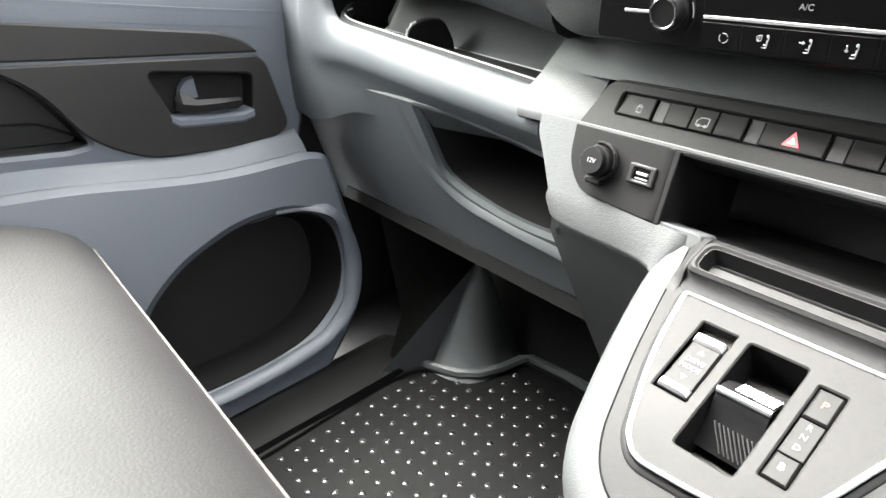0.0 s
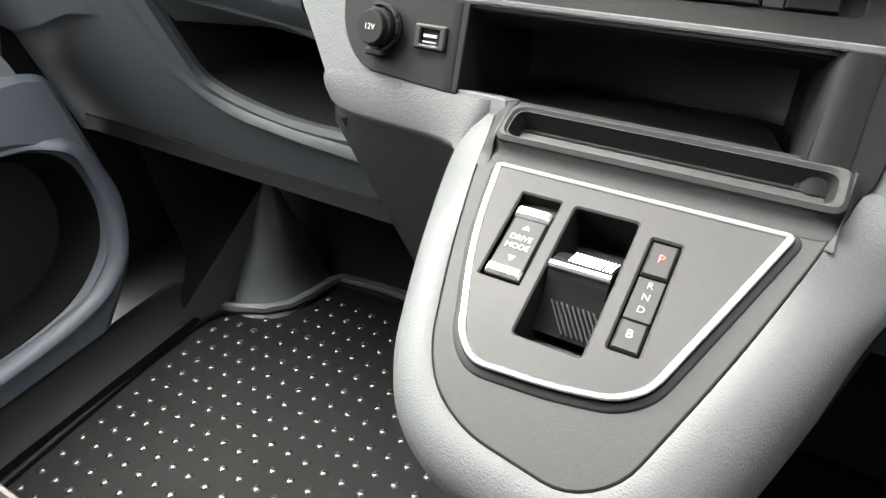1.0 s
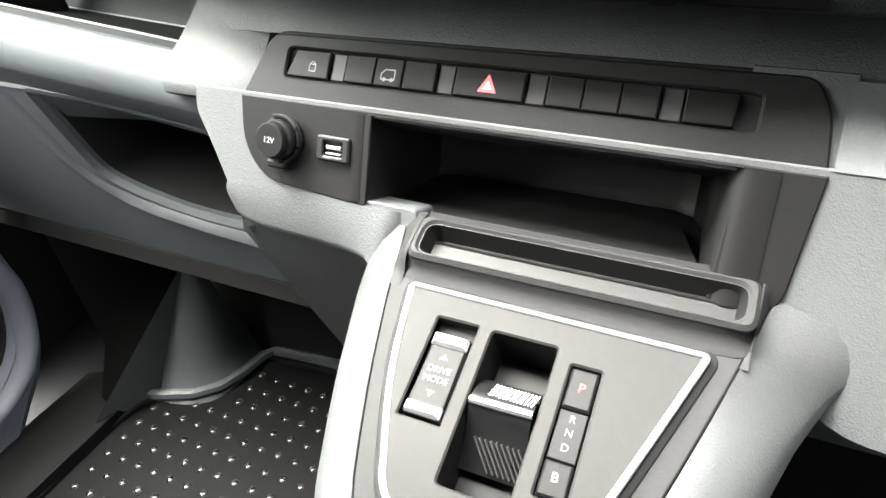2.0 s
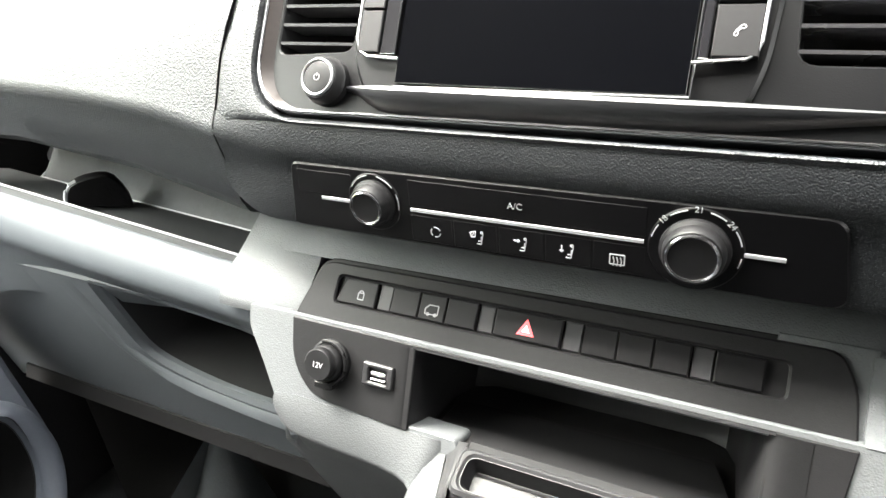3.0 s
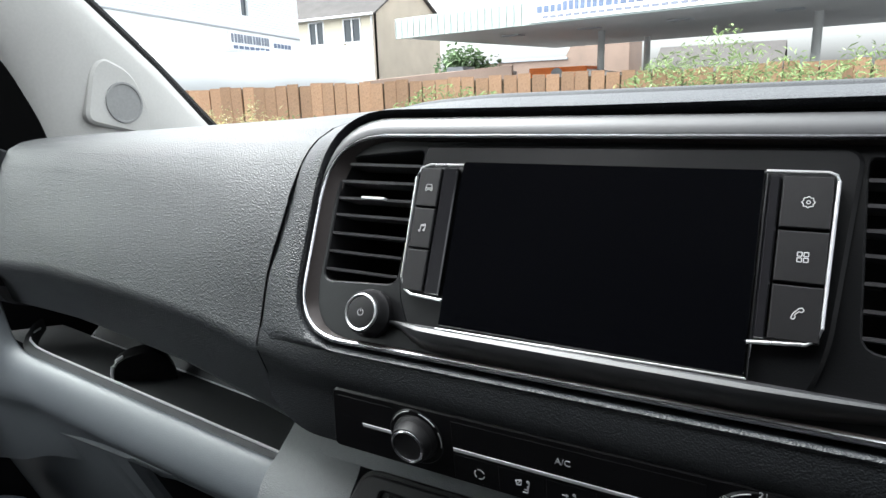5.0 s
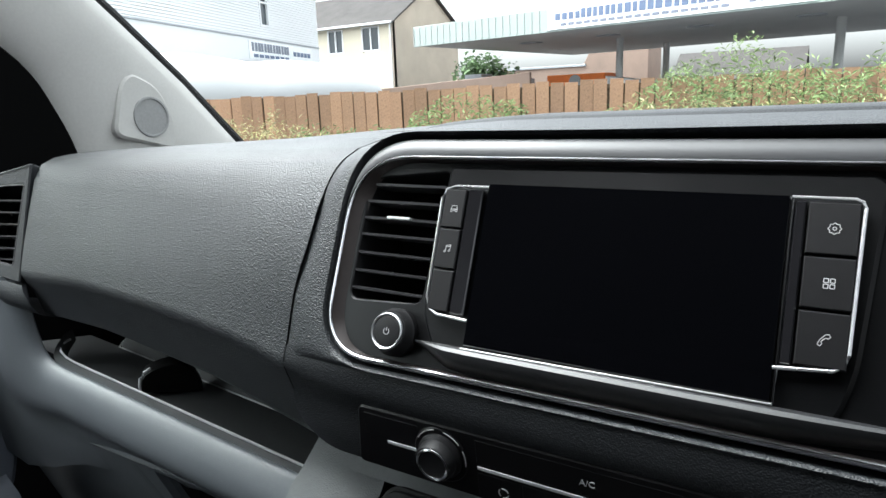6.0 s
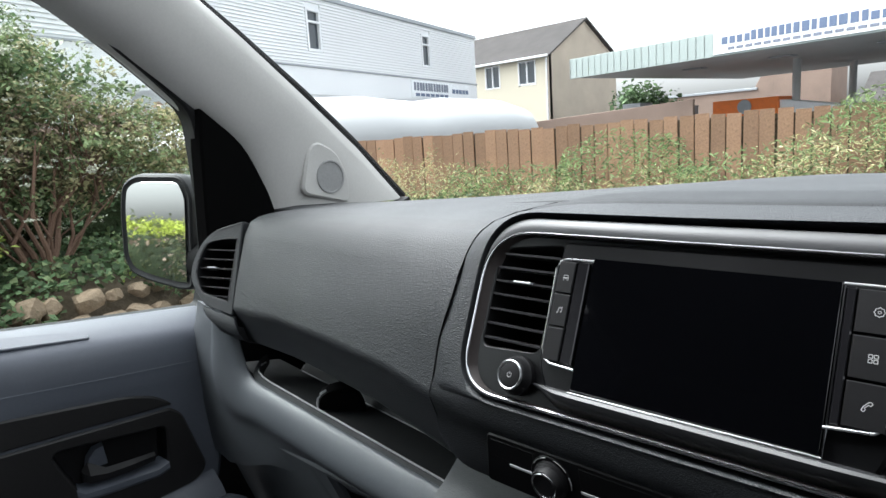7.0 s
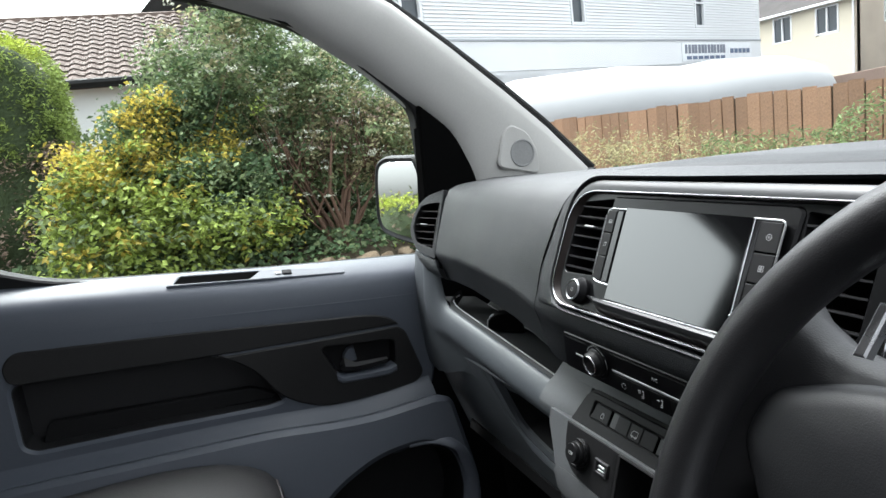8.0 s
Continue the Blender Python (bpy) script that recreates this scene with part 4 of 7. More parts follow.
part("cap_line", plate(L, rounded([(-0.060, 0.0560), (-0.0075, 0.0690), (-0.0075, 0.0704), (-0.060, 0.0575)], 0.0004, 2), (), 0.0034, 0.0, 0.0002), MATBLACK, pod)
part("trim", tube([L(a, b, 0.0015) for a, b in pod_hole], 0.0016, True, 6), DARK, pod)
vent("air_vent", L, pod_hole, lambda b: (table(b, [(-0.055, -0.050), (-0.04, -0.074), (-0.018, -0.085), (0.005, -0.0875), (0.038, -0.075)]), table(b, [(-0.055, -0.0072), (0.047, -0.0112)])), [0.0265, 0.0115, -0.0035, -0.0185, -0.0335, -0.047], 0.045, dash, (-0.058, -0.002))
rings = []
for g, c in [(0.0, -0.002), (0.003, -0.015), (0.004, -0.045), (-0.004, -0.09), (-0.02, -0.16)]:
    rings.append([L(a + (0.0 if a > -0.03 else -g), b, c) for a, b in offset(ccw(pod_out), 0.0005)])
part("pod_body", loft(rings, True, False), COWL, dash)
chin = []
for t_ in steps(0, 1, 6):
    up_, lo_ = (lerp(-0.0600, 0.0078, t_), lerp(-0.0640, -0.0768, t_)), (table(t_, [(0, -0.046), (0.35, -0.020), (1, 0.030)]), table(t_, [(0, -0.088), (0.35, -0.1035), (1, -0.1120)]))
    chin.append([L(lerp(up_[0], lo_[0], q), lerp(up_[1], lo_[1], q), c) for q, c in [(0.0, -0.004), (0.03, 0.0008), (0.3, 0.0015), (0.7, -0.003), (0.92, -0.010), (1.0, -0.020), (0.98, -0.10)]])
part("pod_chin", loft(chin, False), PAD, dash)

# ---- gear console ----
con = thing("gear_console", "grey gear console with a dark control plate edged in silver", "console", (0.06, 0.66, 0.0))
inner = [(-0.0520, 0.056), (-0.0440, 0.0), (-0.0265, -0.072), (-0.0065, -0.135), (0.0100, -0.160), (0.0370, -0.176), (0.0970, -0.184), (0.1200, -0.168), (0.1500, -0.0865), (0.1750, -0.003), (0.1900, 0.056)]
inner = ccw(rounded(inner, [0.004, 0.05, 0.05, 0.03, 0.02, 0.03, 0.03, 0.02, 0.05, 0.05, 0.004], 4))
RIM_L = [(0.0003, -0.004), (0.0009, 0.0004), (0.006, 0.0022), (0.013, 0.0012), (0.020, -0.0025), (0.0265, -0.0095), (0.0300, -0.021), (0.0290, -0.045), (0.022, -0.09), (0.008, -0.16), (-0.012, -0.26), (-0.02, -0.42)]
RIM_R = [(0.0003, -0.004), (0.0009, 0.0003), (0.006, 0.0016), (0.014, 0.0000), (0.024, -0.0045), (0.034, -0.0125), (0.0420, -0.026), (0.0440, -0.052), (0.040, -0.10), (0.026, -0.17), (0.006, -0.26), (-0.01, -0.42)]
FOLD_AT = V(-0.15, -0.070, -0.004)
ACROSS = (0.0, 0.02, 0.22, 0.50, 0.78, 0.93, 1.0)


def shoulder(start, out, bulge, side):
    """Section that rolls from the console's inner line over to the receding stack front."""
    lift = Vector((-0.35 * side, -0.75, 0.55)) * bulge
    row = [start + Vector((0, 0.003, -0.003))] + [start.lerp(out, f) + lift * (4 * f * (1 - f)) for f in ACROSS[1:]]
    row.append(out + Vector((0.003 * side, 0.007, -0.008)))
    for x, down in ((0.006, 0.030), (0.006, 0.075), (0.006, 0.13), (0.006, 0.30)):
        z = out.z - down
        row.append(Vector((out.x + x * side, FOLD_AT.y + (FOLD_AT.z - z) * 0.56, z)))
    return row


rings = []
for a, b, a2, b2, c2 in [(-0.2110, -0.0380, -0.2115, -0.0520, -0.0040), (-0.2030, -0.0350, -0.2030, -0.0620, -0.0030), (-0.1930, -0.0338, -0.1930, -0.0670, -0.0025), (-0.1780, -0.0335, -0.1760, -0.0690, -0.0020), (-0.1500, -0.0345, -0.1500, -0.0700, -0.0015), (-0.1250, -0.0350, -0.1250, -0.0705, -0.0010),
                         (-0.1050, -0.0352, -0.1060, -0.0712, 0.0000), (-0.0850, -0.0354, -0.0900, -0.0720, 0.0025), (-0.0680, -0.0356, -0.0790, -0.0735, 0.0060), (-0.0570, -0.0356, -0.0745, -0.0755, 0.0085)]:
    rings.append(shoulder(V(a, b, -0.0008), V(a2, b2, c2), 0.0022, 1))
SIDE_L = [(-0.055, (-0.0940, -0.145, -0.006)), (-0.0215, (-0.0885, -0.121, 0.0020)), (0.0096, (-0.0810, -0.099, 0.0067)), (0.0345, (-0.0755, -0.0810, 0.0090)), (0.056, (-0.0738, -0.0765, 0.0090))]
SIDE_R = [(-0.055, (0.2120, -0.130, -0.006)), (-0.0215, (0.2250, -0.108, -0.0020)), (0.0096, (0.2340, -0.084, -0.0020)), (0.0345, (0.2380, -0.062, -0.0040)), (0.056, (0.2400, -0.042, -0.0070))]
for p, n in zip(inner, edge_normals(inner)):
    k = min(1.0, max(0.0, n.x * 1.4 + 0.2))
    row = []
    for (dl, cl), (dr, cr) in zip(RIM_L, RIM_R):
        c = lerp(cl, cr, k)
        q = Vector(p) + n * lerp(dl, dr, k)
        row.append(C(q.x, q.y, c) + Vector((0, max(0, -c - 0.05) * 0.25, 0)))
    side = SIDE_L if p[0] < 0.06 else SIDE_R
    out = V(*[table(p[1], [(b, o[m]) for b, o in side]) for m in range(3)])
    start = C(p[0], p[1], 0.0008 + 0.005 * (max(0.0, p[1] - 0.028) / 0.028) ** 2)
    top = shoulder(start, out, 0.0045, 1) if p[0] < 0.06 else shoulder(start, out, 0.0008, -1)
    w = min(1.0, max(0.0, (p[1] + 0.060) / 0.070))
    w = w * w * (3 - 2 * w)
    rings.append([u.lerp(v, w) for u, v in zip(row, top)])
part("console_rim", loft(rings, False), RIMGREY, con, "light grey grained rim running up into the dashboard", sharp=60)
PLATE_OUT = rounded([(-0.0262, 0.0), (-0.0150, -0.0629), (0.0095, -0.1270), (0.0240, -0.1400), (0.0710, -0.1370), (0.1030, -0.1310), (0.1180, -0.1190), (0.1383, -0.0628), (0.1600, -0.0010)], [0.004, 0.05, 0.03, 0.012, 0.04, 0.02, 0.02, 0.06, 0.005], 5)
PLATE_OUT = ccw(PLATE_OUT)
TRAY = rect(-0.0300, 0.0200, 0.1730, 0.0440, 0.008, 6)
part("console_top", plate(C, inner, [offset(PLATE_OUT, 0.0015), TRAY], 0.0005, -0.02, 0.0009), CONFRAME, con, "dark frame of the console")
part("tray_lip", plate(C, rect(-0.0370, 0.0150, 0.1800, 0.0500, 0.009, 6), [TRAY], 0.0150, -0.002, 0.0026), CONFRAME, con)
part("tray_front", loft([[C(a, b + e_, c) for b, c in [(0.0170, 0.0122), (0.0150, 0.0110), (0.0132, 0.0070), (0.0105, 0.0040), (0.0065, 0.0022), (0.0030, 0.0010)]] for a, e_ in [(-0.0375, 0.006), (-0.0350, 0.0025), (-0.030, 0.0006), (-0.02, 0.0)] + [(q, 0.0) for q in steps(0.0, 0.16, 4)] + [(0.172, 0.0006), (0.1775, 0.0025), (0.1805, 0.006)]], False), CONFRAME, con)
part("tray_heel", plate(C, rect(-0.0360, 0.0450, 0.1790, 0.0580), (), 0.0080, -0.004, 0.001), MATBLACK, con)
for name, a_in, a_lip in (("frame_cheek", -1, -0.0368), ("frame_cheek", 1, 0.1798)):
    rows_ = []
    for b in (0.0545, 0.050, 0.043, 0.034, 0.025, 0.018, 0.013, 0.009, 0.004, -0.002):
        edge_a = table(b, [(-0.002, -0.0442), (0.056, -0.0520)]) if a_in < 0 else table(b, [(-0.003, 0.1748), (0.056, 0.1898)])
        low = 0.0008 + 0.005 * (max(0.0, b - 0.028) / 0.028) ** 2
        high = table(b, [(-0.002, 0.0006), (0.004, 0.0012), (0.009, 0.0035), (0.013, 0.0090), (0.018, 0.0128), (0.025, 0.0138), (0.045, 0.0138), (0.056, 0.0090)])
        rows_.append([C(lerp(edge_a, a_lip, f), b, lerp(low, high, g) - (0.002 if f == 0 else 0)) for f, g in ((0.0, 0.0), (0.03, 0.05), (0.30, 0.30), (0.62, 0.70), (0.88, 0.97), (1.06, 1.0))])
    part(name, loft(rows_, False), CONFRAME, con)
part("pen_tray", recess(C, TRAY, 0.0130, 0.0135, 0.004), CUBBY, con, "narrow dark tray")
DM, HOLE, STRIP = rect(0.0010, -0.0850, 0.0280, -0.0190, 0.001), rect(0.0375, -0.1150, 0.0785, -0.0195, 0.003), rect(0.0885, -0.1040, 0.1063, -0.0275, 0.0015)
cp = part("control_plate", plate(C, PLATE_OUT, [DM, HOLE, STRIP], 0.0060, -0.004, 0.0012), CONPLATE, con, "anthracite plate with gear controls")
part("silver_edge", tube([C(a, b, 0.0058) for a, b in offset(PLATE_OUT, -0.0008)], 0.0022, True, 8, 0.7), SATIN, con, "silver edging")
part("shadow_gap", plate(C, offset(PLATE_OUT, 0.0025), [offset(PLATE_OUT, -0.002)], 0.0008, -0.004, 0.0003), MATBLACK, con)
part("plate_step", loft([[C(a, b, c) for a, b in offset(PLATE_OUT, d_) + offset(PLATE_OUT, d_)[:1]] for d_, c in ((0.0012, -0.001), (0.0013, 0.0032), (0.0020, 0.0036), (0.0046, 0.0022), (0.0058, 0.0008), (0.0060, -0.002))], False), CONFRAME, con)
part("selector_well", recess(C, HOLE, 0.0045, 0.030, 0.003), BUTTON, cp)
lever = loft([[C(a, b, c) for b, c in [(-0.098, -0.018), (-0.078, -0.006), (-0.071, 0.002), (-0.066, 0.0068), (-0.0625, 0.0075), (-0.0590, 0.0060), (-0.052, 0.0010), (-0.045, -0.008), (-0.05, -0.022), (-0.09, -0.026)]] for a in steps(0.0395, 0.0765, 4)])
lv = part("gear_rocker", lever, BUTTON, cp, "ribbed gear rocker with a silver edge")
part("rocker_edge", tube([C(0.0395, -0.0648, 0.0070), C(0.0765, -0.0640, 0.0070)], 0.0026, False, 8), SATIN, lv)
bmr = bmesh.new()
for k in range(13):
    a = 0.0505 + k * 0.0021
    bar(C, a - 0.002, -0.0600, a + 0.0015, -0.0515, 0.0009, 0.0062 - 0.0002, 0.0, bmr)
part("rib", bmr, SATIN, lv)
bmr = bmesh.new()
P2 = Plane(C(0.058, -0.088, -0.0115), X, C(0, 1, 0.62) - C(0, 0, 0))
for k in range(9):
    bar(P2, -0.012 + k * 0.0033, 0.009, 0.000 + k * 0.0033, -0.009, 0.0009, 0.0022, -0.001, bmr)
part("rib", bmr, DIVIDER, lv)
dm = part("drive_mode_switch", plate(C, rect(0.0022, -0.0825, 0.0268, -0.0290, 0.001), (), 0.0040, -0.004, 0.002), BUTTON, cp, "rocker switch marked DRIVE MODE")
for b0, b1 in ((-0.0822, -0.0745), (-0.0375, -0.0290)):
    part("end_cap", plate(C, rect(0.0028, b0, 0.0262, b1, 0.001), (), 0.0068, 0.0, 0.0022), SATIN, dm)
lettering("letters", "DRIVE", C, 0.0145, -0.0525, 0.0056, WHITEINK, dm, 0.0044)
lettering("letters", "MODE", C, 0.0145, -0.0590, 0.0056, WHITEINK, dm, 0.0044)
part("arrow", plate(C, [(0.0120, -0.0455), (0.0170, -0.0455), (0.0145, -0.0420)], (), 0.0043, 0.003, 0.0001), WHITEINK, dm)
part("arrow", plate(C, [(0.0120, -0.0660), (0.0145, -0.0700), (0.0170, -0.0660)], (), 0.0043, 0.003, 0.0001), WHITEINK, dm)
part("switch_bed", recess(C, DM, 0.0045, 0.008), MATBLACK, dm)
gi = part("gear_indicator", plate(C, rect(0.0895, -0.0825, 0.1053, -0.0540, 0.0006), (), 0.0044, -0.003, 0.0006), BUTTON, cp, "gear display with a red lit P")
part("park_key", plate(C, rect(0.0895, -0.0532, 0.1053, -0.0290, 0.0008), (), 0.0058, -0.003, 0.0014), BUTTON, gi)
part("brake_key", plate(C, rect(0.0895, -0.1030, 0.1053, -0.0833, 0.0008), (), 0.0058, -0.003, 0.0014), BUTTON, gi)
part("indicator_bed", recess(C, STRIP, 0.0045, 0.008), MATBLACK, gi)
lettering("letters", "P", C, 0.0978, -0.0405, 0.0078, REDGLOW, gi, 0.0061, "red lit letter P")
for s_, b in (("R", -0.0588), ("N", -0.0668), ("D", -0.0752)):
    lettering("letters", s_, C, 0.0976, b, 0.0062, GREYPRINT, gi, 0.0047)
lettering("letters", "B", C, 0.0972, -0.0922, 0.0072, WHITEINK, gi, 0.0061)


# ---- passenger door ----
door = thing("passenger_door", "closed grey van door with black insert, pull handle recess and open lower pocket", "door", (-0.86, 0.4, -0.1))
ARM = rounded([(-0.020, 0.412), (0.0, 0.400), (0.20, 0.391), (0.43, 0.3755), (0.458, 0.379), (0.450, 0.395), (0.405, 0.466), (0.335, 0.509), (-0.020, 0.533)], [0.012, 0.01, 0, 0.01, 0.006, 0.02, 0.04, 0.04, 0.02], 5)
up_out = rounded([(-0.62, 0.30), (0.45, 0.305), (0.80, 0.318), (0.822, 0.40), (0.803, 0.53), (0.810, 0.556), (0.64, 0.570), (0.0, 0.634), (-0.62, 0.70)], [0.01, 0.02, 0.02, 0.05, 0.05, 0.01, 0.2, 0.2, 0.01], 5)
HREC = rounded([(0.552, 0.476), (0.587, 0.396), (0.716, 0.390), (0.7225, 0.456)], [0.02, 0.012, 0.012, 0.012], 4)
part("upper_trim", plate(D, up_out, [ARM, offset(ccw(HREC), 0.003)], 0.0, -0.05, 0.008), DOORGREY, door)
part("pull_recess", recess(D, ARM, -0.006, 0.050, 0.006), DARK, door)
# black plate painted for the dark slot and the armrest's shadow
part("pull_slot_shade", plate(D, rounded([(0.003, 0.401), (0.44, 0.379), (0.448, 0.388), (0.40, 0.412), (0.02, 0.440)], 0.008), (), -0.030, -0.05, 0.002), MATBLACK, door)
part("insert_strip", plate(D, rounded([(-0.028, 0.572), (-0.005, 0.597), (0.302, 0.567), (0.674, 0.5245), (0.715, 0.510), (0.738, 0.4885), (0.366, 0.506), (-0.022, 0.536)], [0.015, 0.015, 0.1, 0.04, 0.02, 0.004, 0.1, 0.02], 4), (), 0.0035, -0.01, 0.003), DOORBLACK, door, "black insert strip")
bez_out = rounded([(0.340, 0.508), (0.366, 0.502), (0.732, 0.4845), (0.750, 0.470), (0.7820, 0.362), (0.760, 0.343), (0.640, 0.336), (0.542, 0.341), (0.487, 0.367), (0.452, 0.394), (0.408, 0.466)], [0.004, 0.004, 0.004, 0.02, 0.02, 0.02, 0.05, 0.03, 0.03, 0.03, 0.05], 4)
bez = part("handle_bezel", plate(D, bez_out, [HREC], 0.0045, -0.01, 0.003), DOORBLACK, door, "black handle surround")
part("handle_recess", recess(D, HREC, 0.001, 0.030, 0.004), MATBLACK, bez)
part("recess_lip", loft([[D(a, b + db, c) for db, c in [(0.0, -0.025), (-0.002, 0.0), (-0.006, 0.006), (-0.014, 0.007), (-0.019, 0.004)]] for a, b in [(0.580, 0.411), (0.592, 0.402), (0.64, 0.3985), (0.70, 0.3955), (0.7180, 0.401)]], False), DOORGREY, bez)
part("inner_handle", loft([[D(a, b, c) for b, c in pr] for a, pr in [
    (0.594, [(0.410, -0.010), (0.425, -0.004), (0.428, -0.012), (0.412, -0.016)]),
    (0.602, [(0.405, -0.004), (0.420, 0.004), (0.440, -0.006), (0.410, -0.014)]),
    (0.625, [(0.403, 0.0), (0.416, 0.007), (0.424, 0.001), (0.408, -0.010)]),
    (0.66, [(0.402, 0.0), (0.415, 0.007), (0.422, 0.001), (0.407, -0.010)]),
    (0.70, [(0.403, -0.004), (0.414, 0.002), (0.418, -0.004), (0.407, -0.012)])]]), DOORBLACK, bez, "black door release lever")
part("lever_shield", loft([[D(a, b, c) for a, b in pts] for pts, c in [
    ([(0.600, 0.425), (0.604, 0.444), (0.614, 0.456), (0.630, 0.459), (0.634, 0.425)], -0.020), ([(0.601, 0.426), (0.606, 0.443), (0.615, 0.453), (0.628, 0.456), (0.631, 0.426)], -0.008)]]), DOORGREY, bez)
# window sill
rings = []
for y in steps(-0.62, 0.83, 24):
    z0 = table(y, [(-0.62, 0.775), (0.04, 0.706), (0.28, 0.680), (0.46, 0.659), (0.65, 0.641), (0.83, 0.624)])
    rings.append([Vector((x, y, z0 + dz)) for x, dz in [(-0.8595, -0.105), (-0.8600, -0.085), (-0.8615, -0.066), (-0.8655, -0.047), (-0.873, -0.031), (-0.884, -0.0215), (-0.905, -0.011), (-0.930, 0.0), (-0.94, 0.0), (-0.955, -0.01), (-0.955, -0.12)]])
part("window_sill", loft(rings), DOORGREY, door)
ss = Plane((-0.905, 0.45, 0.6505), (0, 1, -0.113), (-0.9, 0, 0.44))
lock = part("sill_plate", plate(ss, rounded([(-0.178, -0.0225), (0.190, -0.0205), (0.190, -0.010), (0.150, 0.002), (0.02, 0.012), (-0.155, 0.018)], 0.004), [rounded([(-0.163, -0.0175), (-0.015, -0.0175), (0.008, 0.0085), (-0.150, 0.0085)], 0.003)], 0.0045, -0.006, 0.0015), DOORGREY, door)
# flat black plate in place of a hole, painting the slot's dark depth
part("sill_slot_shade", plate(ss, rounded([(-0.163, -0.0175), (-0.015, -0.0175), (0.008, 0.0085), (-0.150, 0.0085)], 0.003), (), 0.0036, -0.002, 0.0003), VOID, lock)
part("lock_slider", plate(ss, rect(0.055, -0.012, 0.075, 0.004, 0.002), (), 0.0075, 0.0, 0.002), MATBLACK, lock)
part("lock_mark", plate(ss, rect(0.040, -0.010, 0.053, 0.0, 0.001), (), 0.0065, 0.0, 0.0008), WHITEINK, lock)
# lower trim with its pocket
BIN = rounded([(0.45, 0.03), (0.53, 0.098), (0.63, 0.138), (0.725, 0.144), (0.796, 0.112), (0.803, 0.03), (0.780, -0.030), (0.715, -0.082), (0.62, -0.103), (0.50, -0.110), (0.44, -0.09)], [0.05, 0.04, 0.04, 0.04, 0.04, 0.03, 0.04, 0.05, 0.06, 0.04, 0.04], 5)
low_out = rounded([(-0.62, -0.26), (0.66, -0.25), (0.745, -0.145), (0.812, -0.08), (0.842, 0.0), (0.841, 0.066), (0.818, 0.225), (0.78, 0.236), (0.64, 0.229), (0.54, 0.236), (0.42, 0.252), (-0.62, 0.30)], [0.01, 0.08, 0.05, 0.05, 0.05, 0.06, 0.02, 0.03, 0.1, 0.08, 0.05, 0.01], 5)
part("lower_trim", plate(E, low_out, [BIN], 0.0, -0.05, 0.012), DOORGREY, door)
part("door_pocket", recess(E, BIN, -0.008, 0.10, 0.01), MATBLACK, door, "open black door pocket")
ridge = [(0.70, 0.150), (0.76, 0.146), (0.803, 0.122), (0.8195, 0.075), (0.8205, 0.025), (0.802, -0.035), (0.775, -0.068), (0.725, -0.098), (0.62, -0.117), (0.50, -0.126), (0.30, -0.13)]


def soften(pts, n=2):
    """Cut the corners of an open line, n times."""
    for _ in range(n):
        out = [pts[0]]
        for p, q in zip(pts, pts[1:]):
            out += [tuple(lerp(a, b, 0.25) for a, b in zip(p, q)), tuple(lerp(a, b, 0.75) for a, b in zip(p, q))]
        pts = out + [pts[-1]]
    return pts


part("pocket_ridge", tube([E(a, b, 0.004 if b < 0.13 else 0.004 - (b - 0.13) * 1.2) for a, b in soften(ridge)], 0.016, False, 10, 0.45, (0.27, 0, 1)), DOORGREY, door)
part("trim_shoulder", loft([[Vector((x, y, table(y, [(-0.6, 0.40), (0.40, 0.350), (0.54, 0.336), (0.64, 0.331), (0.78, 0.345)]) + dz)) for x, dz in [(-0.862, 0.012), (-0.859, 0.003), (-0.850, -0.004), (-0.835, -0.014), (-0.816, -0.034), (-0.800, -0.065), (-0.785, -0.11)]] for y in steps(-0.6, 0.792, 24)], False), DOORGREY, door)
# window frame of the door, round the glass
win = [(-0.075, 0.765), (0.075, 0.702), (0.28, 0.678), (0.46, 0.657), (0.65, 0.639), (0.84, 0.622), (0.862, 0.70), (0.868, 0.80), (0.862, 0.965), (0.757, 1.062), (0.656, 1.14), (0.56, 1.185), (0.462, 1.216), (0.30, 1.250), (0.0, 1.285), (-0.20, 1.29), (-0.24, 1.0)]
win = ccw(rounded(win, [0.10, 0.06, 0.05, 0.05, 0.05, 0.01, 0.02, 0.02, 0.03, 0.1, 0.1, 0.1, 0.1, 0.1, 0.06, 0.05, 0.1], 4))
J = Plane((-0.93, 0, 0), (0, 1, 0), (0, 0, 1))
part("window_frame", plate(J, offset(win, 0.075), [win], 0.006, -0.04, 0.004), MATBLACK, door)
gl = part("window_glass", plate(J, offset(win, 0.01), (), -0.012, -0.016, 0.0005), WINDSCREEN, door, "clear side window")
gl.visible_shadow = False
part("mirror_patch", plate(Plane((-0.905, 0, 0), (0, 1, 0), (0, 0, 1)), rounded([(0.845, 0.60), (1.02, 0.62), (0.99, 0.80), (0.945, 0.905), (0.868, 0.972), (0.862, 0.90), (0.852, 0.70)], [0.01, 0.01, 0.03, 0.04, 0.006, 0.01, 0.01], 4), (), 0.0, -0.04, 0.004), VOID, door, "black corner cover behind the mirror")

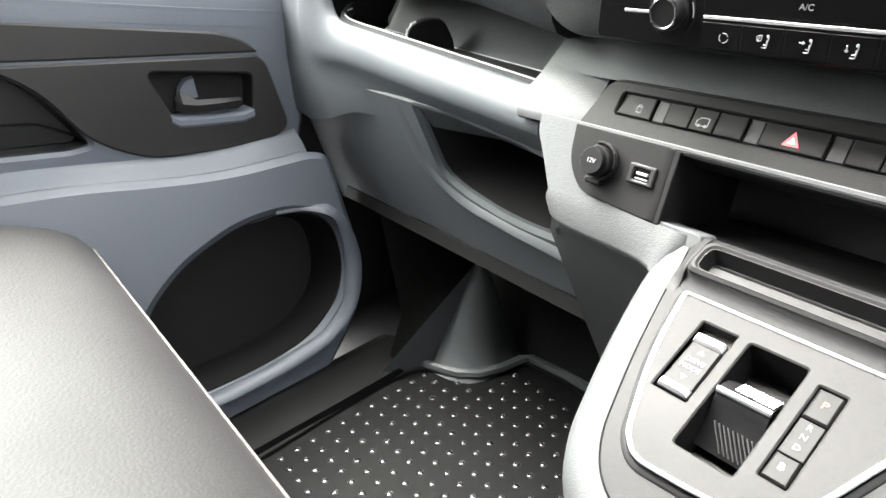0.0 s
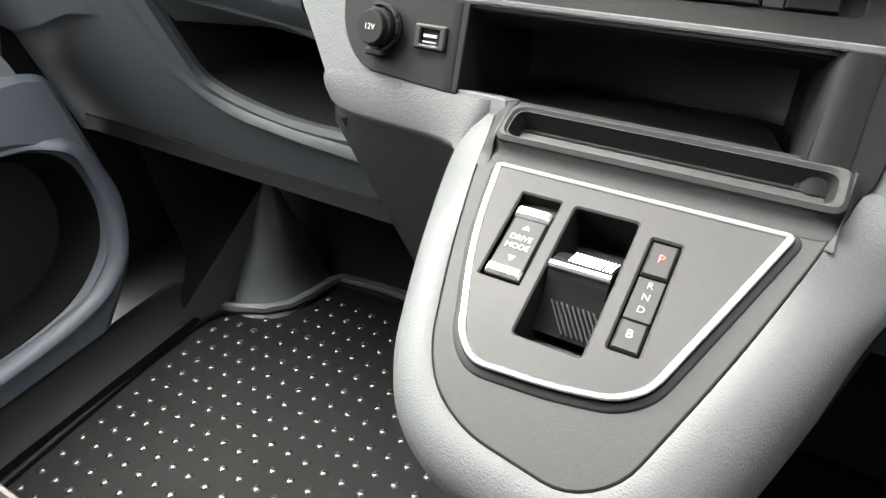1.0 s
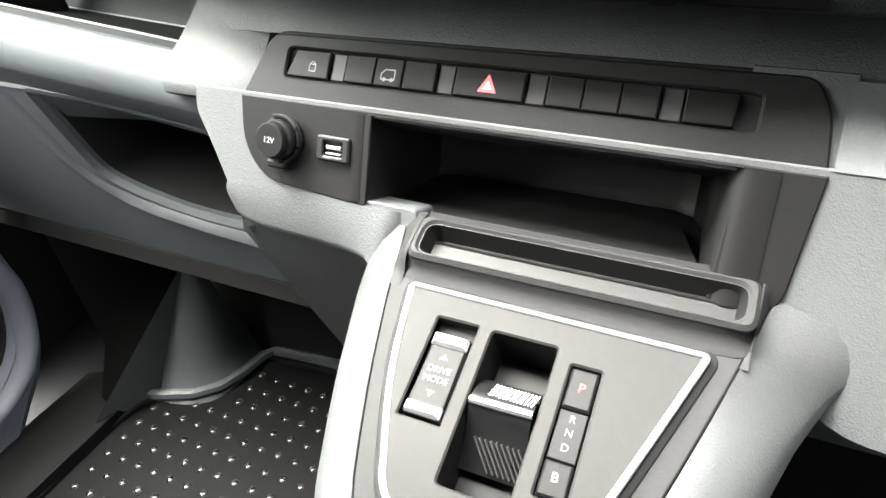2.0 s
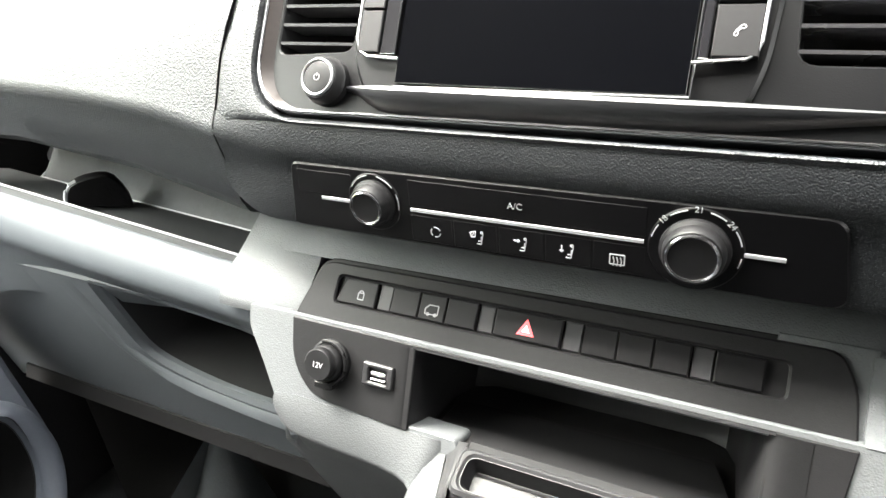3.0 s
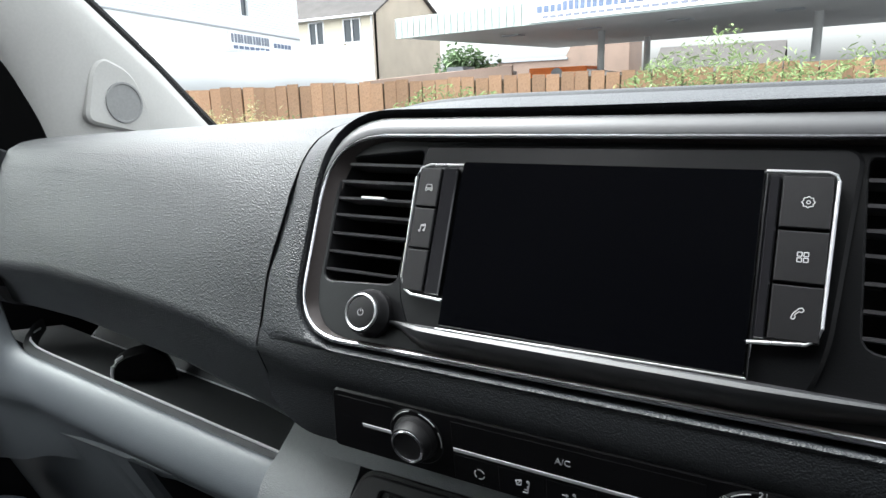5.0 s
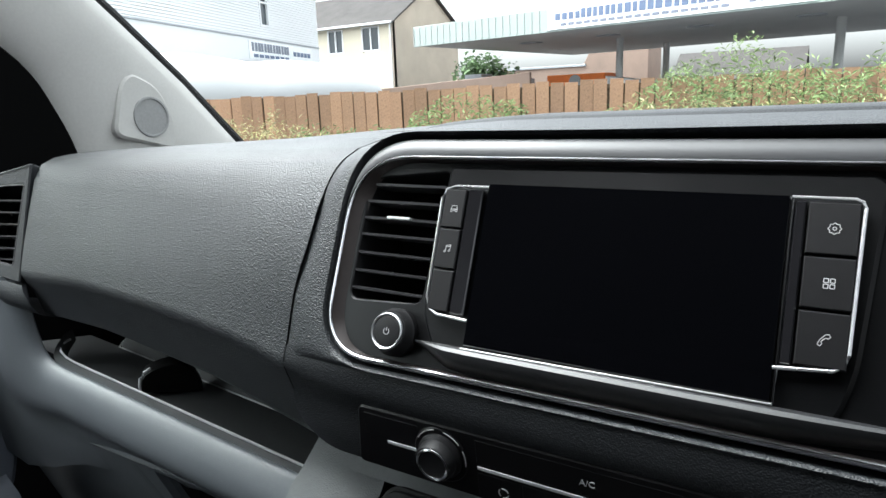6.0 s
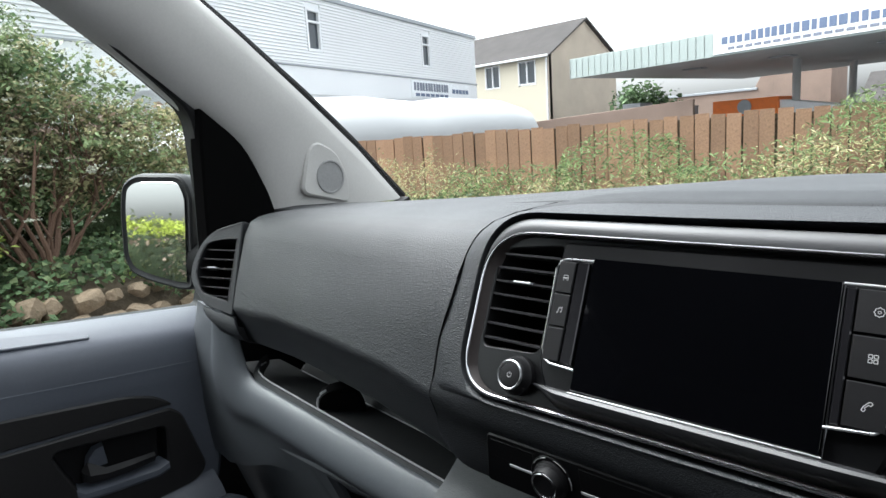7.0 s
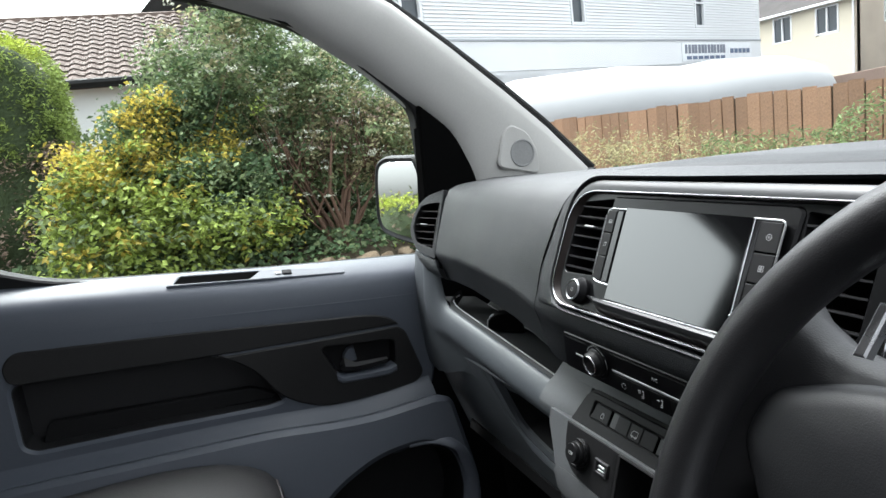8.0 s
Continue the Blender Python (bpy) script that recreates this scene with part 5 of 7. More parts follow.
# ---- door mirror ----
mir = thing("door_mirror", "black door mirror showing a green hedge and sky", "mirror", (-1.22, 0.93, 0.65))
M = Plane((-1.27, 0.905, 0.725), (0.86, 0.50, -0.02), (0, 0.078, 1))
ms = rounded([(-0.082, -0.050), (-0.066, -0.084), (-0.020, -0.102), (0.060, -0.120), (0.090, -0.119), (0.099, 0.085), (0.078, 0.125), (-0.040, 0.129), (-0.072, 0.110), (-0.081, 0.060)], [0.02, 0.03, 0.03, 0.02, 0.02, 0.03, 0.03, 0.03, 0.02, 0.03], 5)
ms = ccw(ms)
rings = [[M(a, b, c) for a, b in offset(ms, d_)] for d_, c in [(-0.010, 0.004), (-0.002, 0.008), (0.003, 0.004), (0.006, -0.01), (0.004, -0.04), (-0.012, -0.075), (-0.04, -0.095)]]
part("housing", loft(rings, True, True), DARK, mir)
part("mirror_face", plate(M, offset(ms, -0.013), (), 0.0085, 0.003, 0.0008), MIRROR, mir, "mirror glass")
part("arm", tube([M(0.06, -0.07, -0.04), Vector((-1.10, 0.97, 0.66)), Vector((-0.95, 0.955, 0.66))], 0.035, False, 10, 1.4), RUBBER, mir)

# ---- windscreen pillars, roof and cab shell ----
def pillar(side):
    w = [(1.33, 0.765), (1.21, 0.888), (1.10, 0.985), (0.966, 1.094), (0.83, 1.196), (0.60, 1.31), (0.42, 1.375)]
    d_ = [(0.985, 0.775), (0.968, 0.84), (0.940, 0.905), (0.866, 0.970), (0.757, 1.066), (0.60, 1.175), (0.42, 1.236)]
    rows = []
    for t_, x, up in [(-0.06, 0.955, 0), (0.0, 0.925, 0), (0.10, 0.908, 0), (0.3, 0.894, 0), (0.6, 0.890, 0), (0.85, 0.897, 0), (0.97, 0.912, 0), (1.0, 0.93, 0), (1.04, 0.965, 0)]:
        rows.append([Vector((side * (x - max(0, (lerp(p[1], q[1], t_) - 1.0)) * 0.10), lerp(p[0], q[0], t_), lerp(p[1], q[1], t_))) for p, q in zip(d_, w)])
    return loft(rows, False)


pl = thing("pillar_trim", "light grey plastic windscreen pillar trim with a small round grille", "pillar trim", (-0.9, 1.0, 0.78), kind="structure")
part("pillar_cover", pillar(-1), PILLAR, pl)
part("pillar_seal", tube([Vector((-0.938, y, z)) for y, z in [(1.345, 0.768), (1.21, 0.902), (1.10, 1.0), (0.966, 1.108), (0.83, 1.21), (0.60, 1.325)]], 0.010, False, 8), MATBLACK, pl)
T = Plane((-0.893, 1.112, 0.842), (-0.03, 0.93, -0.25), (-0.03, 0.25, 0.93))
part("grille_frame", plate(T, rounded([(-0.058, -0.055), (0.062, -0.055), (0.050, 0.000), (0.012, 0.044), (-0.040, 0.054), (-0.056, 0.03)], 0.02, 5), (), 0.006, -0.02, 0.004), PILLAR, pl)
part("grille", lathe(T, 0.004, -0.010, [(0.034, 0.004), (0.033, 0.0085), (0.030, 0.0088), (0.029, 0.0070), (0.010, 0.0078), (0.001, 0.0080)]), GRILLE, pl, "small round grille")
pr = thing("pillar_trim", "light grey plastic windscreen pillar trim", "pillar trim", (0.9, 1.0, 0.78), kind="structure")
part("pillar_cover", pillar(1), PILLAR, pr)

# windscreen
rows = []
for t_ in steps(0, 1, 8):
    rows.append([Vector((x * (1 - 0.10 * t_), lerp(wind_y(x) + 0.02, 0.46, t_), lerp(0.765, 1.385, t_) + 0.05 * math.sin(math.pi * t_))) for x in steps(-0.93, 0.93, 10)])
bm = loft(rows, False)
ws = part("windscreen", bm, WINDSCREEN)
ws.visible_shadow = False
tagged(ws, "clear curved windscreen above the dashboard", "windscreen", kind="structure")


def slab(name, pts, material, label, category="", thick=(0, 0, 0.03)):
    bm = bmesh.new()
    a = [Vector(p) for p in pts]
    loft([a, [p + Vector(thick) for p in a]], True, True, bm)
    return tagged(part(name, bm, material), label, category or name.split("_")[0], kind="structure")


# roof out of view, kept dark so that the screen reflects little light
slab("ceiling", [(-0.95, -0.75, 1.36), (0.95, -0.75, 1.36), (0.86, 0.44, 1.375), (-0.86, 0.44, 1.375)], HEADLINER, "unseen van headliner, dark grey to dim the screen's reflection", "ceiling")
slab("wall_rear", [(-0.98, -0.75, -0.55), (0.98, -0.75, -0.55), (0.98, -0.75, 1.38), (-0.98, -0.75, 1.38)], DARK, "dark bulkhead behind the seats", "wall", (0, -0.03, 0))
slab("wall_left", [(-0.935, -0.75, -0.55), (-0.935, -0.31, -0.55), (-0.935, -0.31, 1.37), (-0.935, -0.75, 1.37)], DOORGREY, "grey door pillar lining", "wall", (-0.03, 0, 0))
slab("wall_left_top", [(-0.92, -0.32, 1.31), (-0.92, 0.0, 1.30), (-0.92, 0.30, 1.262), (-0.90, 0.46, 1.22), (-0.86, 0.46, 1.38), (-0.86, -0.32, 1.38)], PILLAR, "pale lining above the side window", "wall", (-0.04, 0, 0))
slab("wall_left_front", [(-0.885, 0.80, -0.55), (-0.885, 1.32, -0.55), (-0.885, 1.32, 0.77), (-0.885, 0.83, 0.60), (-0.885, 0.80, 0.40)], MATBLACK, "black lining behind the door edge", "wall", (-0.03, 0, 0))
Rw = Plane((0.93, 0, 0), (0, -1, 0), (0, 0, 1))
# wall out of view; dark to cut bounced light, its hole admits daylight
tagged(part("wall_right", plate(Rw, [(0.75, -0.55), (-1.35, -0.55), (-1.35, 0.80), (-0.98, 0.80), (-0.42, 1.24), (-0.42, 1.38), (0.75, 1.38)], [rounded([(0.20, 0.72), (-0.86, 0.66), (-0.86, 0.92), (-0.45, 1.20), (0.12, 1.28), (0.22, 1.15)], 0.06)], 0.0, -0.06, 0.004), DARK), "unseen driver side wall, darkened, with a window hole for light", "wall", kind="structure")

# ---- floor, mat and footwell ----
def floor_z(y):
    return -0.028 + 0.10 * (y - 1.0)


slab("floor", [(-0.95, -0.75, -0.24), (0.95, -0.75, -0.24), (0.95, 1.3, -0.05), (-0.95, 1.3, -0.05)], CARPET, "black moulded cab floor", "floor", (0, 0, -0.03))
fm = thing("floor_mat", "black rubber mat with rows of small raised studs", "floor mat", (-0.3, 0.75, -0.05))
Fm = Plane((0, 1.0, floor_z(1.0)), X, (0, 1, 0.10))
mat_out = rounded([(-0.575, -0.52), (0.02, -0.52), (0.02, 0.0), (-0.30, 0.005), (-0.445, 0.0), (-0.462, -0.02), (-0.474, -0.080), (-0.505, -0.108), (-0.575, -0.145), (-0.588, -0.22)], [0.02, 0.02, 0.02, 0.01, 0.01, 0.02, 0.02, 0.03, 0.03, 0.05], 5)
part("mat_base", plate(Fm, mat_out, (), 0.0, -0.008, 0.002), RUBBER, fm)
part("mat_rim", tube([Fm(a, b, 0.002) for a, b in mat_out], 0.006, True, 8), RUBBER, fm)


def stud_mesh():
    bm = bmesh.new()
    n = 8
    rings_ = [[Vector((r * math.cos(2 * math.pi * k / n), r * math.sin(2 * math.pi * k / n), c)) for k in range(n)] for r, c in [(0.0062, 0.0), (0.0050, 0.0014), (0.0026, 0.0021)]]
    vs = [[bm.verts.new(p) for p in r] for r in rings_]
    ring_faces(bm, vs[0], vs[1])
    ring_faces(bm, vs[1], vs[2])
    bm.faces.new(vs[2])
    me = bpy.data.meshes.new("stud")
    bm.to_mesh(me)
    bm.free()
    me.materials.append(STUD)
    for p in me.polygons:
        p.use_smooth = True
    return me


STUDS = []
PITCH = 0.0285
for j in range(0, 19):
    for i in range(-6, 21):
        a, b = -0.412 + i * PITCH, -0.038 - j * PITCH
        if a < -0.565 or a > 0.01 or b < -0.51 or (a < -0.455 and b > -0.118 + (a + 0.50) * 0.5):
            continue
        STUDS.append(Fm(a, b, 0.0))

# moulded liners of the footwell
def sheet(name, pts, material, label, cuts=1):
    bm = bmesh.new()
    vs = [[bm.verts.new(Vector(p)) for p in r] for r in pts]
    for r0, r1 in zip(vs, vs[1:]):
        ring_faces(bm, r0, r1, False)
    return bm


fw = thing("footwell_lining", "black moulded lining of the passenger footwell", "lining", (-0.4, 1.0, 0.0), kind="structure")
part("bulkhead_lining", sheet("b", [[(x, 1.015 + 0.0 * x, floor_z(1.0) + 0.001), (x, 1.03, 0.02), (x, 1.10, 0.16), (x, 1.16, 0.36)] for x in (-0.95, -0.75, -0.47, -0.30, -0.12, 0.2, 0.95)], LINER, ""), CARPET, fw)
# flat wheel arch panel, and the rounded nose of the arch that meets the bulkhead
def arch_foot(t_):
    return Vector((-0.566, 0.877, 0)).lerp(Vector((-0.550, 0.962, 0)), t_ / 0.6)


# flat facet beside the nose, and a dead black sheet painting the shade behind it
TOPZ = 0.27
rows, back_ = [], []
for t_ in steps(0, 0.6, 5):
    e = arch_foot(t_) + Vector((0, 0, lerp(-0.033, TOPZ, t_)))
    s_ = Vector((-0.598, 0.755, -0.055)).lerp(arch_foot(0.6) + Vector((0, 0, lerp(-0.033, TOPZ, 0.6))), t_ / 0.6)
    rows.append([s_.lerp(e, q) for q in (0, 0.33, 0.66, 1)])
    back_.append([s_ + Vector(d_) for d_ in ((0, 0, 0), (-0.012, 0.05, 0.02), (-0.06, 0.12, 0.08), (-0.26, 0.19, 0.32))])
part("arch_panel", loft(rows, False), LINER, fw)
part("arch_shade", loft(back_, False), VOID, fw)
rows = []
for t_, w in [(-0.02, 0.030), (0.0, 0.022), (0.05, 0.008), (0.12, 0.0), (0.24, 0.0), (0.36, 0.0), (0.48, 0.0), (0.6, 0.0)]:
    c0, c1 = arch_foot(t_), Vector((-0.471, 1.010, 0)).lerp(Vector((-0.536, 0.972, 0)), t_ / 0.6)
    row = []
    for k in range(13):
        q = k / 12
        p = c0.lerp(c1, q) + Vector((0.72, -0.70, 0)) * ((0.043 * (1 - 1.4 * t_)) * math.sin(math.pi * q) ** 0.8 + w * 0.6)
        row.append(Vector((p.x, p.y, lerp(-0.033, TOPZ, t_))))
    rows.append(row)
part("arch_nose", loft(rows, False), LINER, fw)
part("foot_ridge", tube([Vector(p) for p in [(-0.575, 0.862, -0.036), (-0.545, 0.868, -0.031), (-0.505, 0.885, -0.029), (-0.478, 0.912, -0.027), (-0.464, 0.950, -0.024), (-0.458, 0.990, -0.021), (-0.445, 1.006, -0.019), (-0.37, 1.014, -0.017), (-0.28, 1.016, -0.016), (-0.1, 1.016, -0.016)]], 0.009, False, 8), LINER, fw)
part("sill_plate", loft([[Vector((x, y, z + 0.1 * (y - 0.6))) for x, z in [(-0.578, -0.070), (-0.583, -0.050), (-0.60, -0.045), (-0.66, -0.045), (-0.70, -0.06), (-0.74, -0.12)]] for y in steps(0.1, 0.86, 8)], False), RUBBER, fw)
part("sill_side", sheet("s", [[(-0.72, y, -0.20), (-0.70, y, -0.06)] for y in (0.0, 0.5, 0.9)], RUBBER, ""), RUBBER, fw)

# ---- passenger bench seat ----
seat = thing("passenger_seat", "grey vinyl passenger bench seat with cloth centre", "seat", (-0.42, 0.1, 0.0))
cush = [(-0.20, 0.10), (-0.20, 0.345), (0.0, 0.346), (0.12, 0.3455), (0.20, 0.343), (0.27, 0.337), (0.325, 0.327), (0.365, 0.312), (0.392, 0.293), (0.409, 0.270), (0.418, 0.245), (0.419, 0.21), (0.39, 0.12), (0.30, 0.08)]


def seat_shift(x, y, z):
    k = max(0, (-0.73 - x) / 0.10)
    j = max(0, (x + 0.04) / 0.10)
    e = max(k, j)
    return (x, y - 0.12 * e * e if y > 0.2 else y, z - 0.06 * e * e if z > 0.2 else z)


part("cushion", prism(cush, [-0.83, -0.82, -0.80, -0.77, -0.73] + steps(-0.70, -0.06, 6) + [-0.04, -0.01, 0.02, 0.04, 0.05], seat_shift), SEAT, seat)
part("seam_piping", tube([Vector(seat_shift(x, 0.4095, 0.2700)) for x in [-0.82, -0.80, -0.77, -0.73] + steps(-0.70, -0.06, 8)], 0.0018, False, 6), SEATCLOTH, seat)
part("seat_base", prism([(-0.18, -0.22), (-0.18, 0.12), (0.33, 0.12), (0.30, -0.18)], [-0.78, -0.02]), MATBLACK, seat)
part("backrest", prism([(-0.20, 0.33), (-0.17, 0.36), (-0.24, 0.80), (-0.28, 0.98), (-0.34, 1.0), (-0.38, 0.96), (-0.32, 0.33)], [-0.80, -0.78, -0.70] + steps(-0.6, -0.1, 4) + [-0.04, -0.02]), SEAT, seat)

# ---- steering wheel ----
sw = thing("steering_wheel", "black leather steering wheel with a grey airbag boss", "steering wheel", (0.445, 0.56, 0.70))
Q = Plane((0.445, 0.556, 0.700), X, (0, 0.41, 0.91))
rim = [Q(0.1845 * math.cos(2 * math.pi * k / 72), 0.1845 * math.sin(2 * math.pi * k / 72), 0.0) for k in range(72)]
part("rim", tube(rim, 0.0150, True, 16, 0.9, tuple(Q.c)), WHEELM, sw)
boss = ccw(rounded([(-0.156, 0.058), (-0.106, 0.076), (0.106, 0.076), (0.156, 0.058), (0.163, 0.030), (0.105, -0.055), (0.055, -0.092), (-0.055, -0.092), (-0.105, -0.055), (-0.163, 0.030)], [0.012, 0.03, 0.03, 0.012, 0.01, 0.05, 0.04, 0.04, 0.05, 0.01], 5))
rings = [[Q(a, b, c) for a, b in offset(boss, d_)] for d_, c in [(0.0, -0.05), (0.0, -0.012), (-0.002, -0.006), (-0.006, -0.002)]]
rings += [[Q(a * k, 0.0 + b * k, c) for a, b in boss] for k, c in [(0.88, 0.001), (0.7, 0.004), (0.4, 0.006)]]
part("boss", loft(rings), BOSSM, sw, "dark grey airbag cover")
# silver strip of the driver's vent trim, added on the wheel and mirrored
for sgn in (-1, 1):
    part("vent_trim_strip", plate(Q, [(sgn * a, b) for a, b in [(0.1075, 0.108), (0.1125, 0.083), (0.1185, 0.083), (0.1130, 0.108)]], (), -0.004, -0.010, 0.001), SATIN, sw, "bright silver strip added for the driver's vent trim")
for sgn in (-1, 1):
    rows = []
    for a, b0, b1, c in [(0.085, 0.084, -0.045, -0.014), (0.108, 0.0845, -0.040, -0.013), (0.125, 0.085, -0.022, -0.012), (0.140, 0.088, -0.006, -0.010), (0.155, 0.097, -0.008, -0.007), (0.166, 0.110, -0.022, -0.004), (0.176, 0.128, -0.045, -0.003)]:
        rows.append([Q(sgn * a, lerp(b1, b0, q), c - 0.018 * (2 * q - 1) ** 6) for q in steps(0, 1, 10)] + [Q(sgn * a, lerp(b1, b0, q), c - 0.032) for q in (1, 0)])
    part("spoke", loft(rows), WHEELM, sw)
part("lower_spoke", loft([[Q(a, b, c) for a, b in [(-0.03, -0.08), (0.03, -0.08), (0.04, -0.175), (-0.04, -0.175)]] for c in (-0.03, -0.010)]), WHEELM, sw)
part("column", tube([Q(0, 0, -0.03), Q(0, 0, -0.20)], 0.045, False, 16), DARK, sw)
# instrument cowl and the driver's half of the lower dashboard
bino = [(0.70, 0.70), (0.68, 0.80), (0.70, 0.865), (0.78, 0.885), (0.92, 0.875), (1.02, 0.82), (1.02, 0.70)]
part("instrument_cowl", prism(bino, [0.255, 0.27, 0.30, 0.43, 0.56, 0.60, 0.62], lambda x, y, z: (x, y + 0.10 + abs(x - 0.435) * 0.2, z - 0.12 * abs(x - 0.435))), COWL, dash)
part("driver_lower", prism([(0.79, 0.50), (0.76, 0.47), (0.80, 0.28), (1.0, 0.28), (1.0, 0.50)], [0.205, 0.23, 0.93]), GREY, dash)
part("driver_upper", prism([(0.80, 0.80), (0.76, 0.66), (0.775, 0.52), (1.0, 0.52), (1.0, 0.80)], [0.62, 0.93]), COWL, dash)
slab("wall_front", [(-0.95, 1.20, -0.55), (0.95, 1.20, -0.55), (0.95, 1.25, 0.76), (-0.95, 1.25, 0.76)], MATBLACK, "dark front bulkhead under the dashboard", "wall", (0, 0.03, 0))


# ---- outside: ground, planting, fence and buildings ----
ASPH = mat("asphalt", (0.055, 0.055, 0.057), 0.9, grain=("noise", 60, 0.006), vary=0.25, scale=1.5)
SOIL = mat("earth", (0.10, 0.075, 0.05), 0.95, grain=("noise", 30, 0.02), vary=0.4, scale=2.0)
STONE = mat("rough_stone", (0.25, 0.185, 0.125), 0.9, grain=("noise", 25, 0.02), vary=0.35, scale=3.0)
FENCE = mat("brown_fence_board", (0.31, 0.185, 0.115), 0.8, grain=("noise", 40, 0.004), vary=0.35, scale=2.0)
_n = FENCE.node_tree.nodes
_oi, _mx = _n.new("ShaderNodeObjectInfo"), _n.new("ShaderNodeMapRange")
_mx.inputs[3].default_value, _mx.inputs[4].default_value = 0.80, 1.18
FENCE.node_tree.links.new(_oi.outputs["Random"], _mx.inputs[0])
_sc = _n.new("ShaderNodeVectorMath")
_sc.operation = "SCALE"
FENCE.node_tree.links.new(_n["Principled BSDF"].inputs["Base Color"].links[0].from_socket, _sc.inputs[0])
FENCE.node_tree.links.new(_mx.outputs[0], _sc.inputs["Scale"])
FENCE.node_tree.links.new(_sc.outputs[0], _n["Principled BSDF"].inputs["Base Color"])
WHITEW = mat("white_cladding", (0.77, 0.78, 0.785), 0.6, vary=0.05, scale=0.4)
WHITER = mat("white_render", (0.78, 0.79, 0.80), 0.8, vary=0.05, scale=0.4)
TRIM = mat("grey_trim", (0.35, 0.37, 0.39), 0.6)
PANE = mat("dark_window_pane", (0.05, 0.06, 0.07), 0.08)
ROOF = mat("grey_slate_roof", (0.075, 0.070, 0.068), 0.95, vary=0.3, scale=1.2, spec=0.1, grain=("noise", 12, 0.02))
TILE = mat("brown_concrete_tile", (0.120, 0.082, 0.068), 0.85, vary=0.35, scale=2.0, grain=("noise", 30, 0.01))
CREAM = mat("cream_render", (0.58, 0.53, 0.42), 0.8, vary=0.06, scale=0.5)
BRICK = mat("buff_brick", (0.46, 0.395, 0.32), 0.85, vary=0.18, scale=1.0, grain=("noise", 30, 0.01))
REDBRICK = mat("brown_brick", (0.27, 0.195, 0.155), 0.85, vary=0.2, scale=1.0)
CANOPY = mat("pale_green_fascia", (0.34, 0.39, 0.37), 0.6, vary=0.06, scale=1.0)
SOFFIT = mat("grey_soffit", (0.55, 0.56, 0.55), 0.8, vary=0.08, scale=1.0)
SIGNW = mat("white_sign", (0.82, 0.84, 0.86), 0.5)
BLUEINK = mat("blue_sign_ink", (0.11, 0.15, 0.24), 0.5)
GREYINK = mat("grey_sign_ink", (0.17, 0.19, 0.24), 0.5)
ORANGE = mat("orange_board", (0.85, 0.20, 0.03), 0.6)
TARP = mat("white_sheeting", (0.60, 0.61, 0.61), 0.5, vary=0.04, scale=2.0)


def leafmat(name, base, rough=0.65):
    m = bpy.data.materials.new(name)
    m.use_nodes = True
    n, l = m.node_tree.nodes, m.node_tree.links
    b = n["Principled BSDF"]
    geo = n.new("ShaderNodeNewGeometry")
    ramp = n.new("ShaderNodeValToRGB")
    e = ramp.color_ramp.elements
    e[0].color = (*[c * 0.42 for c in base], 1)
    e[1].color = (*[min(c * 1.65, 1) for c in base], 1)
    l.new(geo.outputs["Random Per Island"], ramp.inputs[0])
    l.new(ramp.outputs[0], b.inputs["Base Color"])
    b.inputs["Roughness"].default_value = rough
    tl, mx = n.new("ShaderNodeBsdfTranslucent"), n.new("ShaderNodeMixShader")
    mx.inputs[0].default_value = 0.28
    l.new(ramp.outputs[0], tl.inputs["Color"])
    l.new(b.outputs[0], mx.inputs[1])
    l.new(tl.outputs[0], mx.inputs[2])
    l.new(mx.outputs[0], n["Material Output"].inputs[0])
    b.inputs["Specular IOR Level"].default_value = 0.3
    return m


GREENL = leafmat("green_leaf", (0.20, 0.25, 0.125))
LIMEL = leafmat("lime_leaf", (0.31, 0.38, 0.095))
YELLOWL = leafmat("golden_leaf", (0.52, 0.42, 0.09))
DARKL = leafmat("dark_leaf", (0.10, 0.155, 0.075))
# dark core set inside shrubs and hedges, painting the shade between leaves
COREL = mat("shade_core", (0.05, 0.07, 0.03), 0.9, grain=("noise", 40, 0.03), vary=0.4, scale=8)
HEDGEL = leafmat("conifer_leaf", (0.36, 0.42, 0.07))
# the conifer leaf darkened, so the hedge's sides carry shade in their colour
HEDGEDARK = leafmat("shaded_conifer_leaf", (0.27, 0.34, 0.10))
BROWNL = leafmat("brown_leaf", (0.34, 0.25, 0.20))
OLIVEL = leafmat("olive_leaf", (0.34, 0.31, 0.18))
STRAWL = leafmat("straw_leaf", (0.36, 0.34, 0.17))
WEEDL = leafmat("weed_leaf", (0.17, 0.23, 0.10))
PETAL = leafmat("white_flower", (0.62, 0.61, 0.52))
BARK = mat("red_brown_bark", (0.17, 0.098, 0.068), 0.85, grain=("noise", 60, 0.006), vary=0.3, scale=5)

GZ = -0.55
bm = bmesh.new()
vs = [bm.verts.new((x, y, GZ)) for x, y in ((-900, -900), (900, -900), (900, 900), (-900, 900))]
bm.faces.new(vs)
tagged(part("ground", bm, ASPH), "grey asphalt yard around the van", "ground", kind="structure")


